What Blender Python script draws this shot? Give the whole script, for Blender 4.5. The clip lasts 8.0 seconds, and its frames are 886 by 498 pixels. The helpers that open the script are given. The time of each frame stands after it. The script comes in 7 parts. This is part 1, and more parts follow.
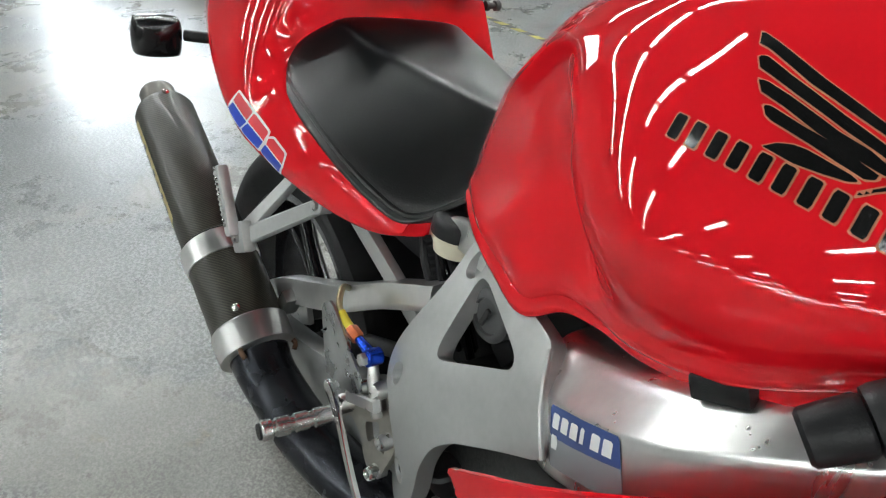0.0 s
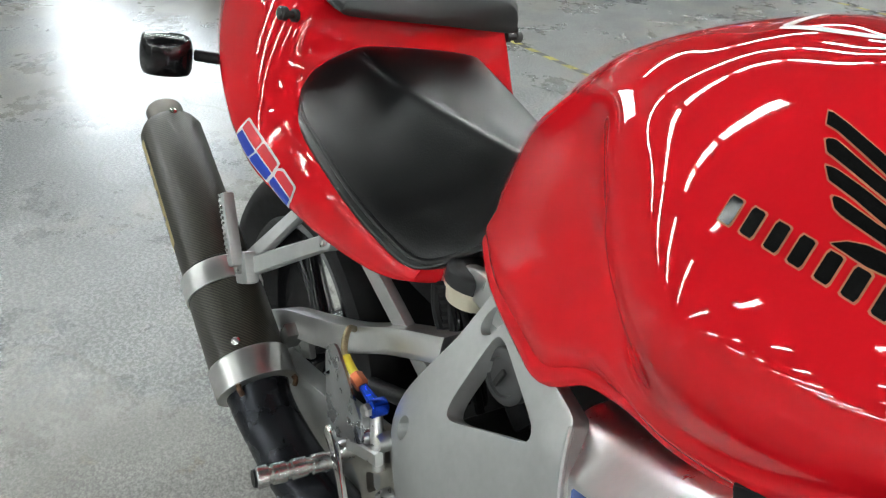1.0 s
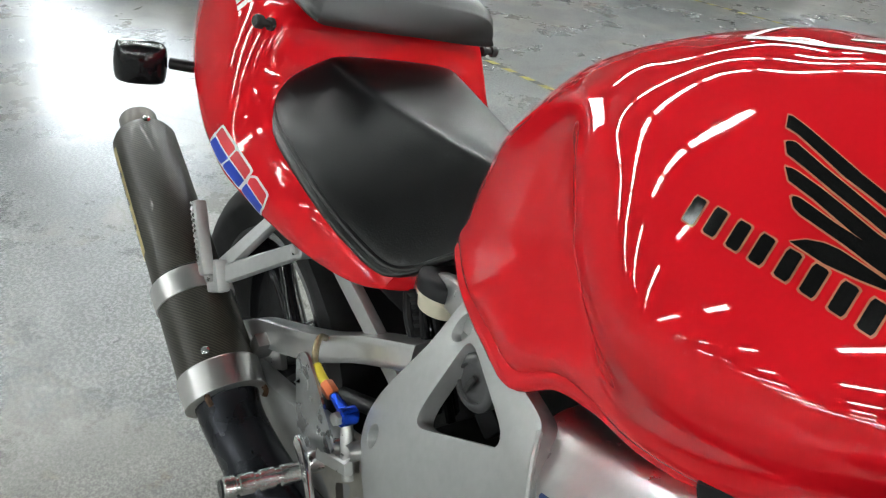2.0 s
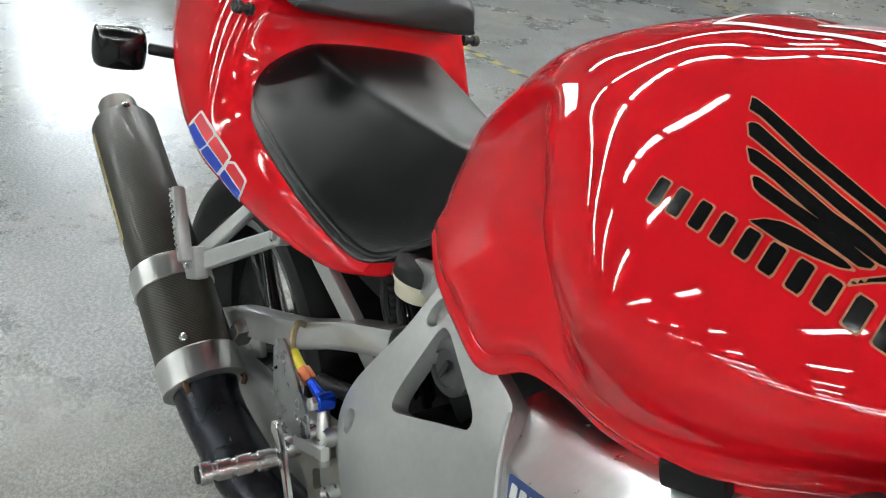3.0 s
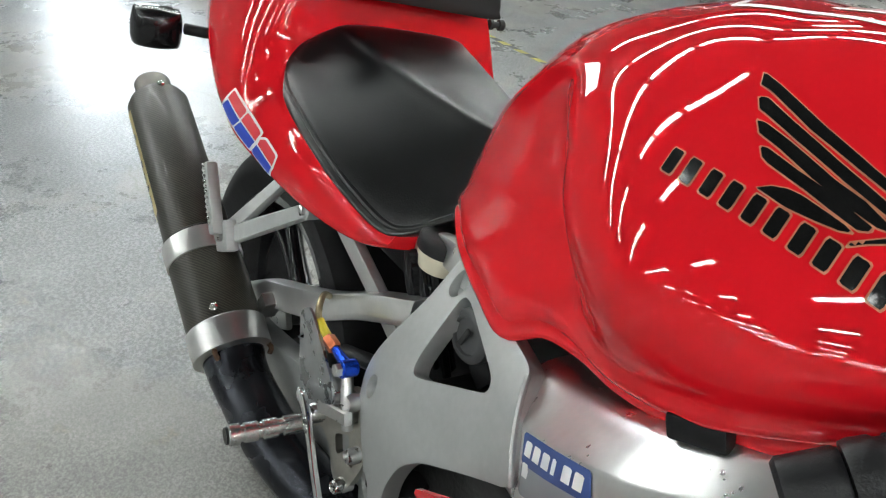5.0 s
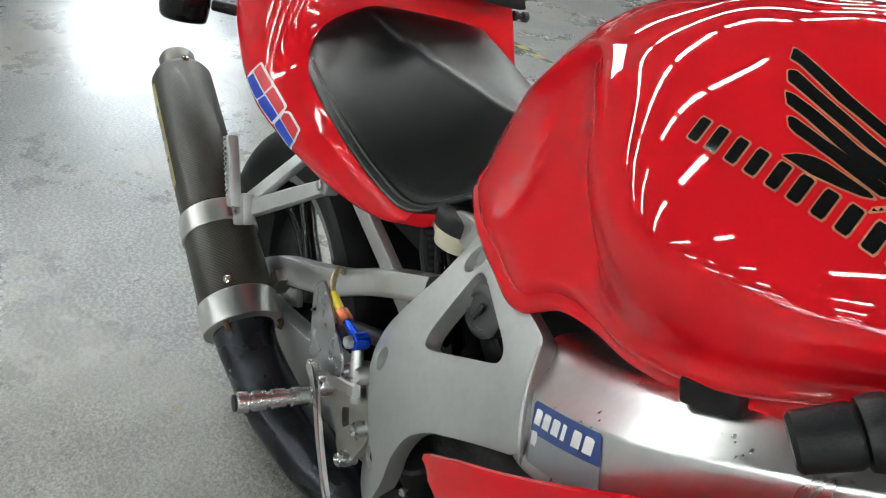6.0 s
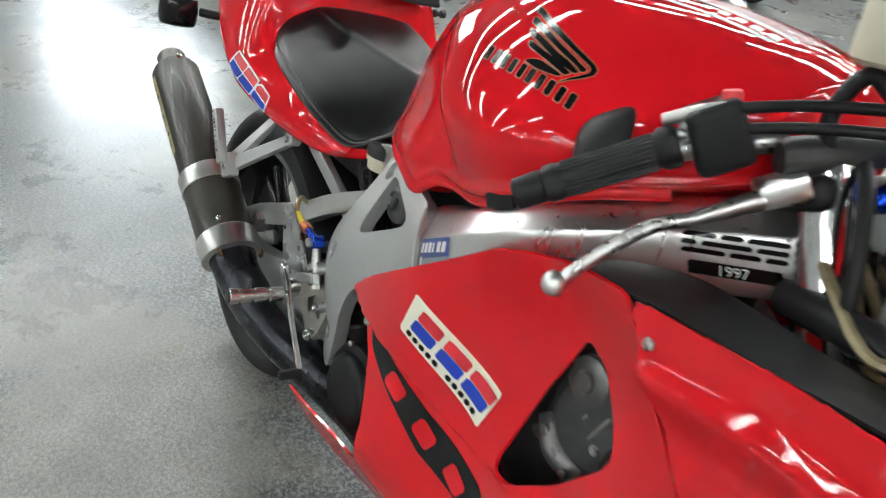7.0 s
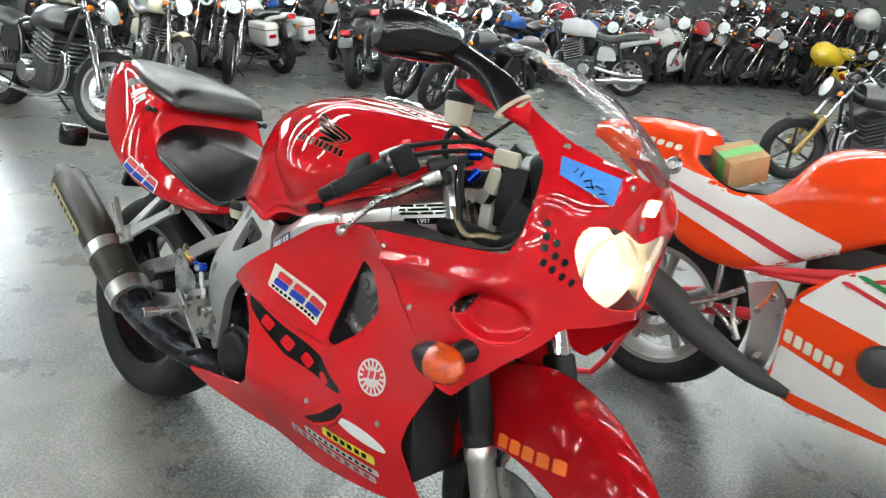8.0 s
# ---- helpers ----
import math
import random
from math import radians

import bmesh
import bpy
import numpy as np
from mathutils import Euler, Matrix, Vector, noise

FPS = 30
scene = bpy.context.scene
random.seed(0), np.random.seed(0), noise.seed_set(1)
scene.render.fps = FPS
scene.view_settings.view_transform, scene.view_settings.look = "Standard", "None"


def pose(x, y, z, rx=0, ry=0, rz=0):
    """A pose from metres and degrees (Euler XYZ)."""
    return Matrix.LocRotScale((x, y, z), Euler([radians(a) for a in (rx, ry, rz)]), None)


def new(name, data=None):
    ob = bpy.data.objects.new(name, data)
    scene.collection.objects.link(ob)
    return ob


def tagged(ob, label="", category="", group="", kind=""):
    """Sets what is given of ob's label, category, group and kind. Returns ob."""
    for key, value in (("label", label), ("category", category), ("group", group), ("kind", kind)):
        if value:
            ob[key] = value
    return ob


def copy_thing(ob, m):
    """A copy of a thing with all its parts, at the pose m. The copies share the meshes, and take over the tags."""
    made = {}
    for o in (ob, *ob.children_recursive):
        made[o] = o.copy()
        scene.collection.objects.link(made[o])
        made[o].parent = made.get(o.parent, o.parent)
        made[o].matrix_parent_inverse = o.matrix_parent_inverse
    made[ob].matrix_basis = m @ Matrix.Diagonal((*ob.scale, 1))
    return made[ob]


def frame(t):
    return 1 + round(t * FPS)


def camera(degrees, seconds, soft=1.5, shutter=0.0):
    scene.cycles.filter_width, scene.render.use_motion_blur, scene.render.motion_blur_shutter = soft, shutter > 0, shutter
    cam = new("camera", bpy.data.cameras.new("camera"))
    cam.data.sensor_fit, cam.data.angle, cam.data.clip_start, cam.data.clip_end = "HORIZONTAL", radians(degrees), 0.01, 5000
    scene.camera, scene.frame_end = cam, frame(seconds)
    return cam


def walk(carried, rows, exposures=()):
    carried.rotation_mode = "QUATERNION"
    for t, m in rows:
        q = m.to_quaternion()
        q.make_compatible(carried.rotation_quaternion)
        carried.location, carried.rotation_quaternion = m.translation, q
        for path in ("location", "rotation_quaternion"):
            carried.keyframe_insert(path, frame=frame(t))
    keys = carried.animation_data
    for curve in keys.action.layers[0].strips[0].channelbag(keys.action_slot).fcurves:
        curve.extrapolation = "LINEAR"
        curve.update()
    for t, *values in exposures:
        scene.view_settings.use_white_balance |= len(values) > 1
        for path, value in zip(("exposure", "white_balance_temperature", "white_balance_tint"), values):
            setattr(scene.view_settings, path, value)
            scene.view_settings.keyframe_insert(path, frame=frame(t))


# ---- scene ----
from mathutils.bvhtree import BVHTree

# ---- camera ----
cam = camera(64.4, 8.0, soft=1.2, shutter=0.25)
PATH = [
    (0.0, 0.9648, -0.3714, 1.1350, 56.226, -1.449, 55.322),
    (0.5, 0.9200, -0.3469, 1.1259, 55.122, -2.795, 56.095),
    (1.0, 0.9122, -0.3514, 1.1461, 57.034, -3.251, 56.737),
    (1.5, 0.9144, -0.3534, 1.1419, 58.747, -4.187, 56.027),
    (3.0, 0.9336, -0.3447, 1.1319, 58.277, -5.555, 54.795),
    (3.5, 0.9327, -0.3478, 1.1313, 57.815, -5.788, 56.113),
    (4.0, 0.9412, -0.3405, 1.1300, 57.718, -5.185, 56.188),
    (4.5, 0.9444, -0.3492, 1.1312, 57.467, -4.364, 55.511),
    (5.0, 0.9585, -0.3653, 1.1323, 57.251, -5.753, 56.847),
    (6.3, 0.9876, -0.4072, 1.1068, 57.226, -8.882, 58.596),
    (6.5, 1.0399, -0.4296, 1.1176, 57.022, -8.234, 55.715),
    (7.0, 1.3098, -0.5083, 1.1626, 59.269, -6.876, 56.443),
    (7.3, 1.4761, -0.6101, 1.2013, 65.490, -7.739, 50.122),
    (7.5, 1.5935, -0.7248, 1.2156, 67.889, -7.647, 44.667),
    (8.0, 1.8921, -0.9830, 1.2776, 70.217, -6.214, 40.463),
]
walk(cam, [(t, pose(x, y, z, rx, ry, rz)) for t, x, y, z, rx, ry, rz in PATH],
     [(0.0, -0.2), (6.5, -0.2), (8.0, -0.1)])

# ---- light ----
scene.view_settings.exposure = 0.0
world = bpy.data.worlds.new("world")
scene.world = world
world.use_nodes = True
world.node_tree.nodes["Background"].inputs[0].default_value = (0.75, 0.85, 1.0, 1)
world.node_tree.nodes["Background"].inputs[1].default_value = 0.05

# ---- materials ----
def mat(name, color, rough=0.5, metal=0.0, coat=0.0, var=0.06, scale=30.0, bump=0.0, bscale=300.0, spec=0.5, rvar=0.0, stretch=(1, 1, 1), coords="Object", mid=None):
    """A surface with a colour that varies at two sizes, with a fine relief."""
    m = bpy.data.materials.new(name)
    m.use_nodes = True
    nt = m.node_tree
    b = nt.nodes["Principled BSDF"]
    b.inputs["Roughness"].default_value = rough
    b.inputs["Metallic"].default_value = metal
    b.inputs["Coat Weight"].default_value = coat
    b.inputs["Coat Roughness"].default_value = 0.03
    b.inputs["Specular IOR Level"].default_value = spec
    tc = nt.nodes.new("ShaderNodeTexCoord")
    mp = nt.nodes.new("ShaderNodeMapping")
    mp.inputs["Scale"].default_value = stretch
    nt.links.new(tc.outputs[coords], mp.inputs[0])
    big = nt.nodes.new("ShaderNodeTexNoise")
    big.inputs["Scale"].default_value = scale * 0.2
    big.inputs["Detail"].default_value = 5
    fine = nt.nodes.new("ShaderNodeTexNoise")
    fine.inputs["Scale"].default_value = scale
    fine.inputs["Detail"].default_value = 6
    add = nt.nodes.new("ShaderNodeMath")
    add.operation = "ADD"
    nt.links.new(mp.outputs[0], big.inputs["Vector"])
    nt.links.new(mp.outputs[0], fine.inputs["Vector"])
    nt.links.new(big.outputs[0], add.inputs[0])
    nt.links.new(fine.outputs[0], add.inputs[1])
    ramp = nt.nodes.new("ShaderNodeValToRGB")
    ramp.color_ramp.elements[0].position, ramp.color_ramp.elements[1].position = 0.36, 0.64
    lo, hi = [c * (1 - var) for c in color], [min(1, c * (1 + var)) for c in color]
    ramp.color_ramp.elements[0].color, ramp.color_ramp.elements[1].color = (*lo, 1), (*hi, 1)
    half = nt.nodes.new("ShaderNodeMath")
    half.operation = "MULTIPLY"
    half.inputs[1].default_value = 0.5
    nt.links.new(add.outputs[0], half.inputs[0])
    nt.links.new(half.outputs[0], ramp.inputs[0])
    nt.links.new(ramp.outputs[0], b.inputs["Base Color"])
    if rvar:
        mr = nt.nodes.new("ShaderNodeMapRange")
        mr.inputs["From Min"].default_value, mr.inputs["From Max"].default_value = 0.35, 0.65
        mr.inputs["To Min"].default_value, mr.inputs["To Max"].default_value = max(0.02, rough - rvar), min(1, rough + rvar)
        nt.links.new(half.outputs[0], mr.inputs["Value"])
        nt.links.new(mr.outputs[0], b.inputs["Roughness"])
    if bump:
        bn = nt.nodes.new("ShaderNodeTexNoise")
        bn.inputs["Scale"].default_value = bscale
        bn.inputs["Detail"].default_value = 4
        nt.links.new(mp.outputs[0], bn.inputs["Vector"])
        bp = nt.nodes.new("ShaderNodeBump")
        bp.inputs["Strength"].default_value = bump
        bp.inputs["Distance"].default_value = 0.002
        nt.links.new(bn.outputs[0], bp.inputs["Height"])
        nt.links.new(bp.outputs[0], b.inputs["Normal"])
    return m


def glow(name, color, strength):
    m = bpy.data.materials.new(name)
    m.use_nodes = True
    b = m.node_tree.nodes["Principled BSDF"]
    b.inputs["Base Color"].default_value = (*color, 1)
    b.inputs["Emission Color"].default_value = (*color, 1)
    b.inputs["Emission Strength"].default_value = strength
    return m


def clear(name, color=(1, 1, 1), rough=0.02, alpha=None, ior=1.45):
    m = bpy.data.materials.new(name)
    m.use_nodes = True
    b = m.node_tree.nodes["Principled BSDF"]
    b.inputs["Base Color"].default_value = (*color, 1)
    b.inputs["Roughness"].default_value = rough
    b.inputs["IOR"].default_value = ior
    b.inputs["Transmission Weight"].default_value = 1.0
    return m


RED = mat("red_paint", (0.58, 0.008, 0.014), 0.5, coat=1.0, var=0.015, scale=8, spec=0.0)
RED_FAIRING = mat("red_fairing_paint", (0.58, 0.008, 0.014), 0.5, coat=1.0, var=0.015, scale=8, spec=0.0)
RED_FAIRING.node_tree.nodes["Principled BSDF"].inputs["Coat Roughness"].default_value = 0.055
BLACK = mat("black_plastic", (0.012, 0.012, 0.013), 0.42, var=0.25, scale=60, bump=0.15, bscale=900, spec=0.18)
GLOSS_BLACK = mat("gloss_black", (0.008, 0.008, 0.009), 0.15, coat=0.35, var=0.1, spec=0.25)
VINYL = mat("black_vinyl", (0.0034, 0.0036, 0.0040), 0.34, var=0.2, scale=25, bump=0.14, bscale=500, rvar=0.04, spec=0.55)
for key, value in (("Sheen Weight", 0.12), ("Sheen Roughness", 0.2)):
    VINYL.node_tree.nodes["Principled BSDF"].inputs[key].default_value = value
RUBBER = mat("tyre_rubber", (0.016, 0.016, 0.017), 0.72, var=0.3, scale=50, bump=0.3, bscale=500, spec=0.25)
GRIP = mat("grip_rubber", (0.010, 0.010, 0.011), 0.45, var=0.2, scale=80, bump=0.2, bscale=700, spec=0.25)
ALU = mat("brushed_aluminium", (0.80, 0.80, 0.79), 0.30, metal=1.0, var=0.04, scale=160, rvar=0.04, stretch=(1, 1, 0.15))
CAST = mat("satin_grey_frame", (0.47, 0.48, 0.475), 0.46, metal=0.75, var=0.06, scale=120, bump=0.15, bscale=1400, rvar=0.05)
POLISHED = mat("polished_aluminium", (0.74, 0.74, 0.73), 0.14, metal=1.0, var=0.05, scale=60, rvar=0.05)
CHROME = mat("chrome", (0.78, 0.79, 0.80), 0.06, metal=1.0, var=0.03)
STEEL = mat("machined_steel", (0.50, 0.50, 0.49), 0.3, metal=1.0, var=0.12, scale=90, rvar=0.08)
DARK = mat("dark_grimy_metal", (0.016, 0.016, 0.016), 0.5, metal=0.1, var=0.45, scale=25, bump=0.4, bscale=160, rvar=0.15)
PIPE = mat("burnt_dark_pipe", (0.030, 0.032, 0.038), 0.27, metal=0.8, var=0.25, scale=14, rvar=0.07)
ENGINE = mat("engine_grey", (0.055, 0.056, 0.058), 0.42, metal=0.5, var=0.25, scale=60, bump=0.2, bscale=600)
RUST = mat("rusty_springs", (0.08, 0.04, 0.02), 0.8, metal=0.3, var=0.4, scale=120)
WHITE = mat("white_vinyl", (0.78, 0.78, 0.76), 0.35, var=0.03, scale=20)
CREAM = mat("cream_vinyl", (0.80, 0.77, 0.62), 0.38, var=0.03, scale=20)
BLUE = mat("blue_vinyl", (0.012, 0.045, 0.42), 0.35, var=0.05)
NAVY = mat("navy_vinyl", (0.03, 0.06, 0.20), 0.4, var=0.06)
DECAL_RED = mat("red_vinyl", (0.62, 0.03, 0.04), 0.35, var=0.05)
DECAL_BLACK = mat("black_print", (0.006, 0.006, 0.006), 0.12, var=0.1, spec=0.3)
BADGE = mat("pale_gold_badge", (0.58, 0.50, 0.25), 0.4, metal=0.3, var=0.1, scale=60)
ORANGE_PRINT = mat("orange_print", (0.90, 0.16, 0.02), 0.4, var=0.04)
YELLOW = mat("yellow_print", (0.70, 0.60, 0.04), 0.5, var=0.15, scale=60)
TAPE = mat("blue_masking_tape", (0.045, 0.25, 0.72), 0.7, var=0.08, scale=60, bump=0.3, bscale=350)
ANO_BLUE = mat("blue_anodised", (0.01, 0.06, 0.55), 0.25, metal=0.9, var=0.1)
ANO_RED = mat("copper_anodised", (0.45, 0.12, 0.05), 0.3, metal=0.9, var=0.1)
HOSE = mat("braided_hose", (0.35, 0.30, 0.18), 0.4, metal=0.6, var=0.25, scale=400)
MILKY = mat("milky_plastic", (0.62, 0.58, 0.45), 0.35, var=0.08, scale=30)
AMBER = mat("amber_lens", (0.68, 0.075, 0.006), 0.2, coat=1.0, var=0.25, scale=260, bump=0.3, bscale=320)
GLASS = clear("clear_plastic", (0.93, 0.95, 0.95), 0.01)


def thin_screen():
    """A thin clear sheet: nearly all light goes straight through, a little is mirrored."""
    m = bpy.data.materials.new("windscreen_plastic")
    m.use_nodes = True
    nt = m.node_tree
    nt.nodes.clear()
    out, mix = nt.nodes.new("ShaderNodeOutputMaterial"), nt.nodes.new("ShaderNodeMixShader")
    see, shine = nt.nodes.new("ShaderNodeBsdfTransparent"), nt.nodes.new("ShaderNodeBsdfGlossy")
    see.inputs[0].default_value = (0.86, 0.88, 0.87, 1)
    shine.inputs["Roughness"].default_value = 0.10
    fr = nt.nodes.new("ShaderNodeFresnel")
    fr.inputs["IOR"].default_value = 1.2
    nt.links.new(fr.outputs[0], mix.inputs[0])
    nt.links.new(see.outputs[0], mix.inputs[1])
    nt.links.new(shine.outputs[0], mix.inputs[2])
    nt.links.new(mix.outputs[0], out.inputs[0])
    return m


SCREEN = thin_screen()


# ---- mesh tools ----
def smooth_line(pts, n=8, closed=False):
    """A smooth line through pts with n steps between each two."""
    p = [Vector(q) for q in pts]
    m, out = len(p), []
    for i in range(m if closed else m - 1):
        if closed:
            a, b, c, d = p[i - 1], p[i], p[(i + 1) % m], p[(i + 2) % m]
        else:
            b, c = p[i], p[i + 1]
            a = p[i - 1] if i else b * 2 - c
            d = p[i + 2] if i + 2 < m else c * 2 - b
        for k in range(n):
            t = k / n
            out.append(0.5 * (2 * b + (c - a) * t + (2 * a - 5 * b + 4 * c - d) * t * t + (3 * b - a - 3 * c + d) * t ** 3))
    if not closed:
        out.append(p[-1])
    return out


def part(name, bm, material, parent=None, label="", sharp=40.0, m=None):
    """Links a bmesh as one mesh object, under a thing or a part."""
    if m is not None:
        bm.transform(m)
    me = bpy.data.meshes.new(name)
    bmesh.ops.recalc_face_normals(bm, faces=bm.faces)
    bm.to_mesh(me)
    bm.free()
    me.shade_smooth()
    if sharp:
        me.set_sharp_from_angle(angle=radians(sharp))
    mats = material if isinstance(material, (list, tuple)) else [material]
    for x in mats:
        me.materials.append(x)
    ob = new(name, me)
    if parent:
        ob.parent = parent
    if label:
        ob["label"] = label
    return ob


def thing(name, label, category, m=None, group="", kind=""):
    ob = tagged(new(name), label, category, group, kind)
    if m is not None:
        ob.matrix_basis = m
    return ob


def skin(rings, closed=True, caps=True, bm=None):
    """A skin over rings of points."""
    bm = bm or bmesh.new()
    vs = [[bm.verts.new(p) for p in r] for r in rings]
    k = len(rings[0])
    for a, b in zip(vs, vs[1:]):
        for i in range(k if closed else k - 1):
            j = (i + 1) % k
            bm.faces.new((a[i], a[j], b[j], b[i]))
    if caps and closed:
        bm.faces.new(vs[0][::-1])
        bm.faces.new(vs[-1])
    return bm


def loft(rings, n=4, k=4, closed=True, caps=True):
    """A smooth skin: rings of few points, refined both ways."""
    fine = [smooth_line(r, k, closed) for r in rings]
    cols = [smooth_line([r[i] for r in fine], n) for i in range(len(fine[0]))]
    return skin([[c[i] for c in cols] for i in range(len(cols[0]))], closed, caps)


def tube(pts, r, seg=12, n=6, caps=True, bm=None, flat=None):
    """A round bar along a smooth line; r is one radius or one at each point."""
    line = smooth_line(pts, n) if n > 1 else [Vector(p) for p in pts]
    if not isinstance(r, (list, tuple)):
        r = [r] * len(pts)
    rad = [q[0] for q in smooth_line([(x, 0, 0) for x in r], n)] if n > 1 else list(r)
    rings, ref = [], None
    for i, p in enumerate(line):
        t = (line[min(i + 1, len(line) - 1)] - line[max(i - 1, 0)]).normalized()
        if ref is None:
            ref = t.orthogonal().normalized()
            if flat:
                ref = Vector(flat)
        ref = (ref - t * ref.dot(t)).normalized()
        s = t.cross(ref)
        rings.append([p + (ref * math.cos(a) + s * math.sin(a)) * rad[i] for a in (2 * math.pi * j / seg for j in range(seg))])
    return skin(rings, True, caps, bm)


def lathe(profile, a, b, seg=32, bm=None, caps=True):
    """Turns a profile of (way along the axis, radius) round the axis from a to b; the way runs from 0 to 1."""
    a, b = Vector(a), Vector(b)
    t = (b - a)
    u = t.normalized().orthogonal().normalized()
    v = t.normalized().cross(u)
    return skin([[a + t * s + (u * math.cos(w) + v * math.sin(w)) * r for w in (2 * math.pi * j / seg for j in range(seg))] for s, r in profile], True, caps, bm)


def rod(a, b, r, seg=16, bevel=0.0, bm=None):
    ln = (Vector(b) - Vector(a)).length
    e = min(bevel, ln * 0.4)
    prof = [(0, r - e), (e / ln, r), (1 - e / ln, r), (1, r - e)] if e else [(0, r), (1, r)]
    return lathe(prof, a, b, seg, bm)


def block(size, m=None, bevel=0.004, segs=2, bm=None):
    b2 = bmesh.new()
    bmesh.ops.create_cube(b2, size=1.0)
    bmesh.ops.scale(b2, vec=size, verts=b2.verts)
    if bevel:
        bmesh.ops.bevel(b2, geom=list(b2.edges), offset=min(bevel, min(size) * 0.45), segments=segs, affect="EDGES", profile=0.6)
    if m is not None:
        b2.transform(m)
    return join(bm, b2)


def join(bm, other):
    """Adds other to bm."""
    if bm is None:
        return other
    me = bpy.data.meshes.new("tmp")
    other.to_mesh(me)
    other.free()
    bm.from_mesh(me)
    bpy.data.meshes.remove(me)
    return bm


def plate(outline, y0, y1, bevel=0.003, n=0, plane="xz"):
    """A flat plate: an outline in x and z, from y0 to y1, with rounded edges."""
    pts = [(x, 0, z) for x, z in outline]
    if n:
        pts = smooth_line(pts, n, True)
    bm = bmesh.new()
    f = bm.faces.new([bm.verts.new((p[0], y0, p[2])) for p in pts])
    r = bmesh.ops.extrude_face_region(bm, geom=[f])
    bmesh.ops.translate(bm, verts=[v for v in r["geom"] if isinstance(v, bmesh.types.BMVert)], vec=(0, y1 - y0, 0))
    bmesh.ops.recalc_face_normals(bm, faces=bm.faces)
    if bevel:
        edges = [e for e in bm.edges if abs(e.verts[0].co.y - e.verts[1].co.y) < 1e-6]
        bmesh.ops.bevel(bm, geom=edges, offset=bevel, segments=2, affect="EDGES", profile=0.6, clamp_overlap=True)
    return bm


def spline_surface(points):
    """A smooth function through (u, v, w) points: w at u, v."""
    p = np.array(points, float)
    d = np.linalg.norm(p[:, None, :2] - p[None, :, :2], axis=2)
    k = np.where(d > 0, d * d * np.log(np.maximum(d, 1e-9)), 0) + np.eye(len(p)) * 1e-4
    one = np.c_[np.ones(len(p)), p[:, :2]]
    a = np.block([[k, one], [one.T, np.zeros((3, 3))]])
    w = np.linalg.solve(a, np.r_[p[:, 2], 0, 0, 0])

    def value(u, v):
        r = np.hypot(p[:, 0] - u, p[:, 1] - v)
        return float(np.sum(w[:-3] * np.where(r > 0, r * r * np.log(np.maximum(r, 1e-9)), 0)) + w[-3] + w[-2] * u + w[-1] * v)
    return value


def inside(poly, u, v):
    hit, j = False, len(poly) - 1
    for i in range(len(poly)):
        (a, b), (c, d) = poly[i], poly[j]
        if (b > v) != (d > v) and u < (c - a) * (v - b) / (d - b) + a:
            hit = not hit
        j = i
    return hit


def nearest(poly, u, v):
    best, place = 1e9, (u, v)
    for i in range(len(poly)):
        (a, b), (c, d) = poly[i - 1], poly[i]
        ex, ey = c - a, d - b
        t = max(0, min(1, ((u - a) * ex + (v - b) * ey) / (ex * ex + ey * ey + 1e-12)))
        q = (a + t * ex, b + t * ey)
        r = (q[0] - u) ** 2 + (q[1] - v) ** 2
        if r < best:
            best, place = r, q
    return place, best


def round_poly(outline, r=0.012, n=4):
    """An outline with its corners rounded."""
    out, m = [], len(outline)
    for i in range(m):
        a, b, c = Vector(outline[i - 1]), Vector(outline[i]), Vector(outline[(i + 1) % m])
        ra = min(r, (a - b).length * 0.45)
        rc = min(r, (c - b).length * 0.45)
        p, q = b + (a - b).normalized() * ra, b + (c - b).normalized() * rc
        for k in range(n + 1):
            t = k / n
            s = p * (1 - t) ** 2 + b * 2 * t * (1 - t) + q * t * t
            out.append((s.x, s.y))
    return out


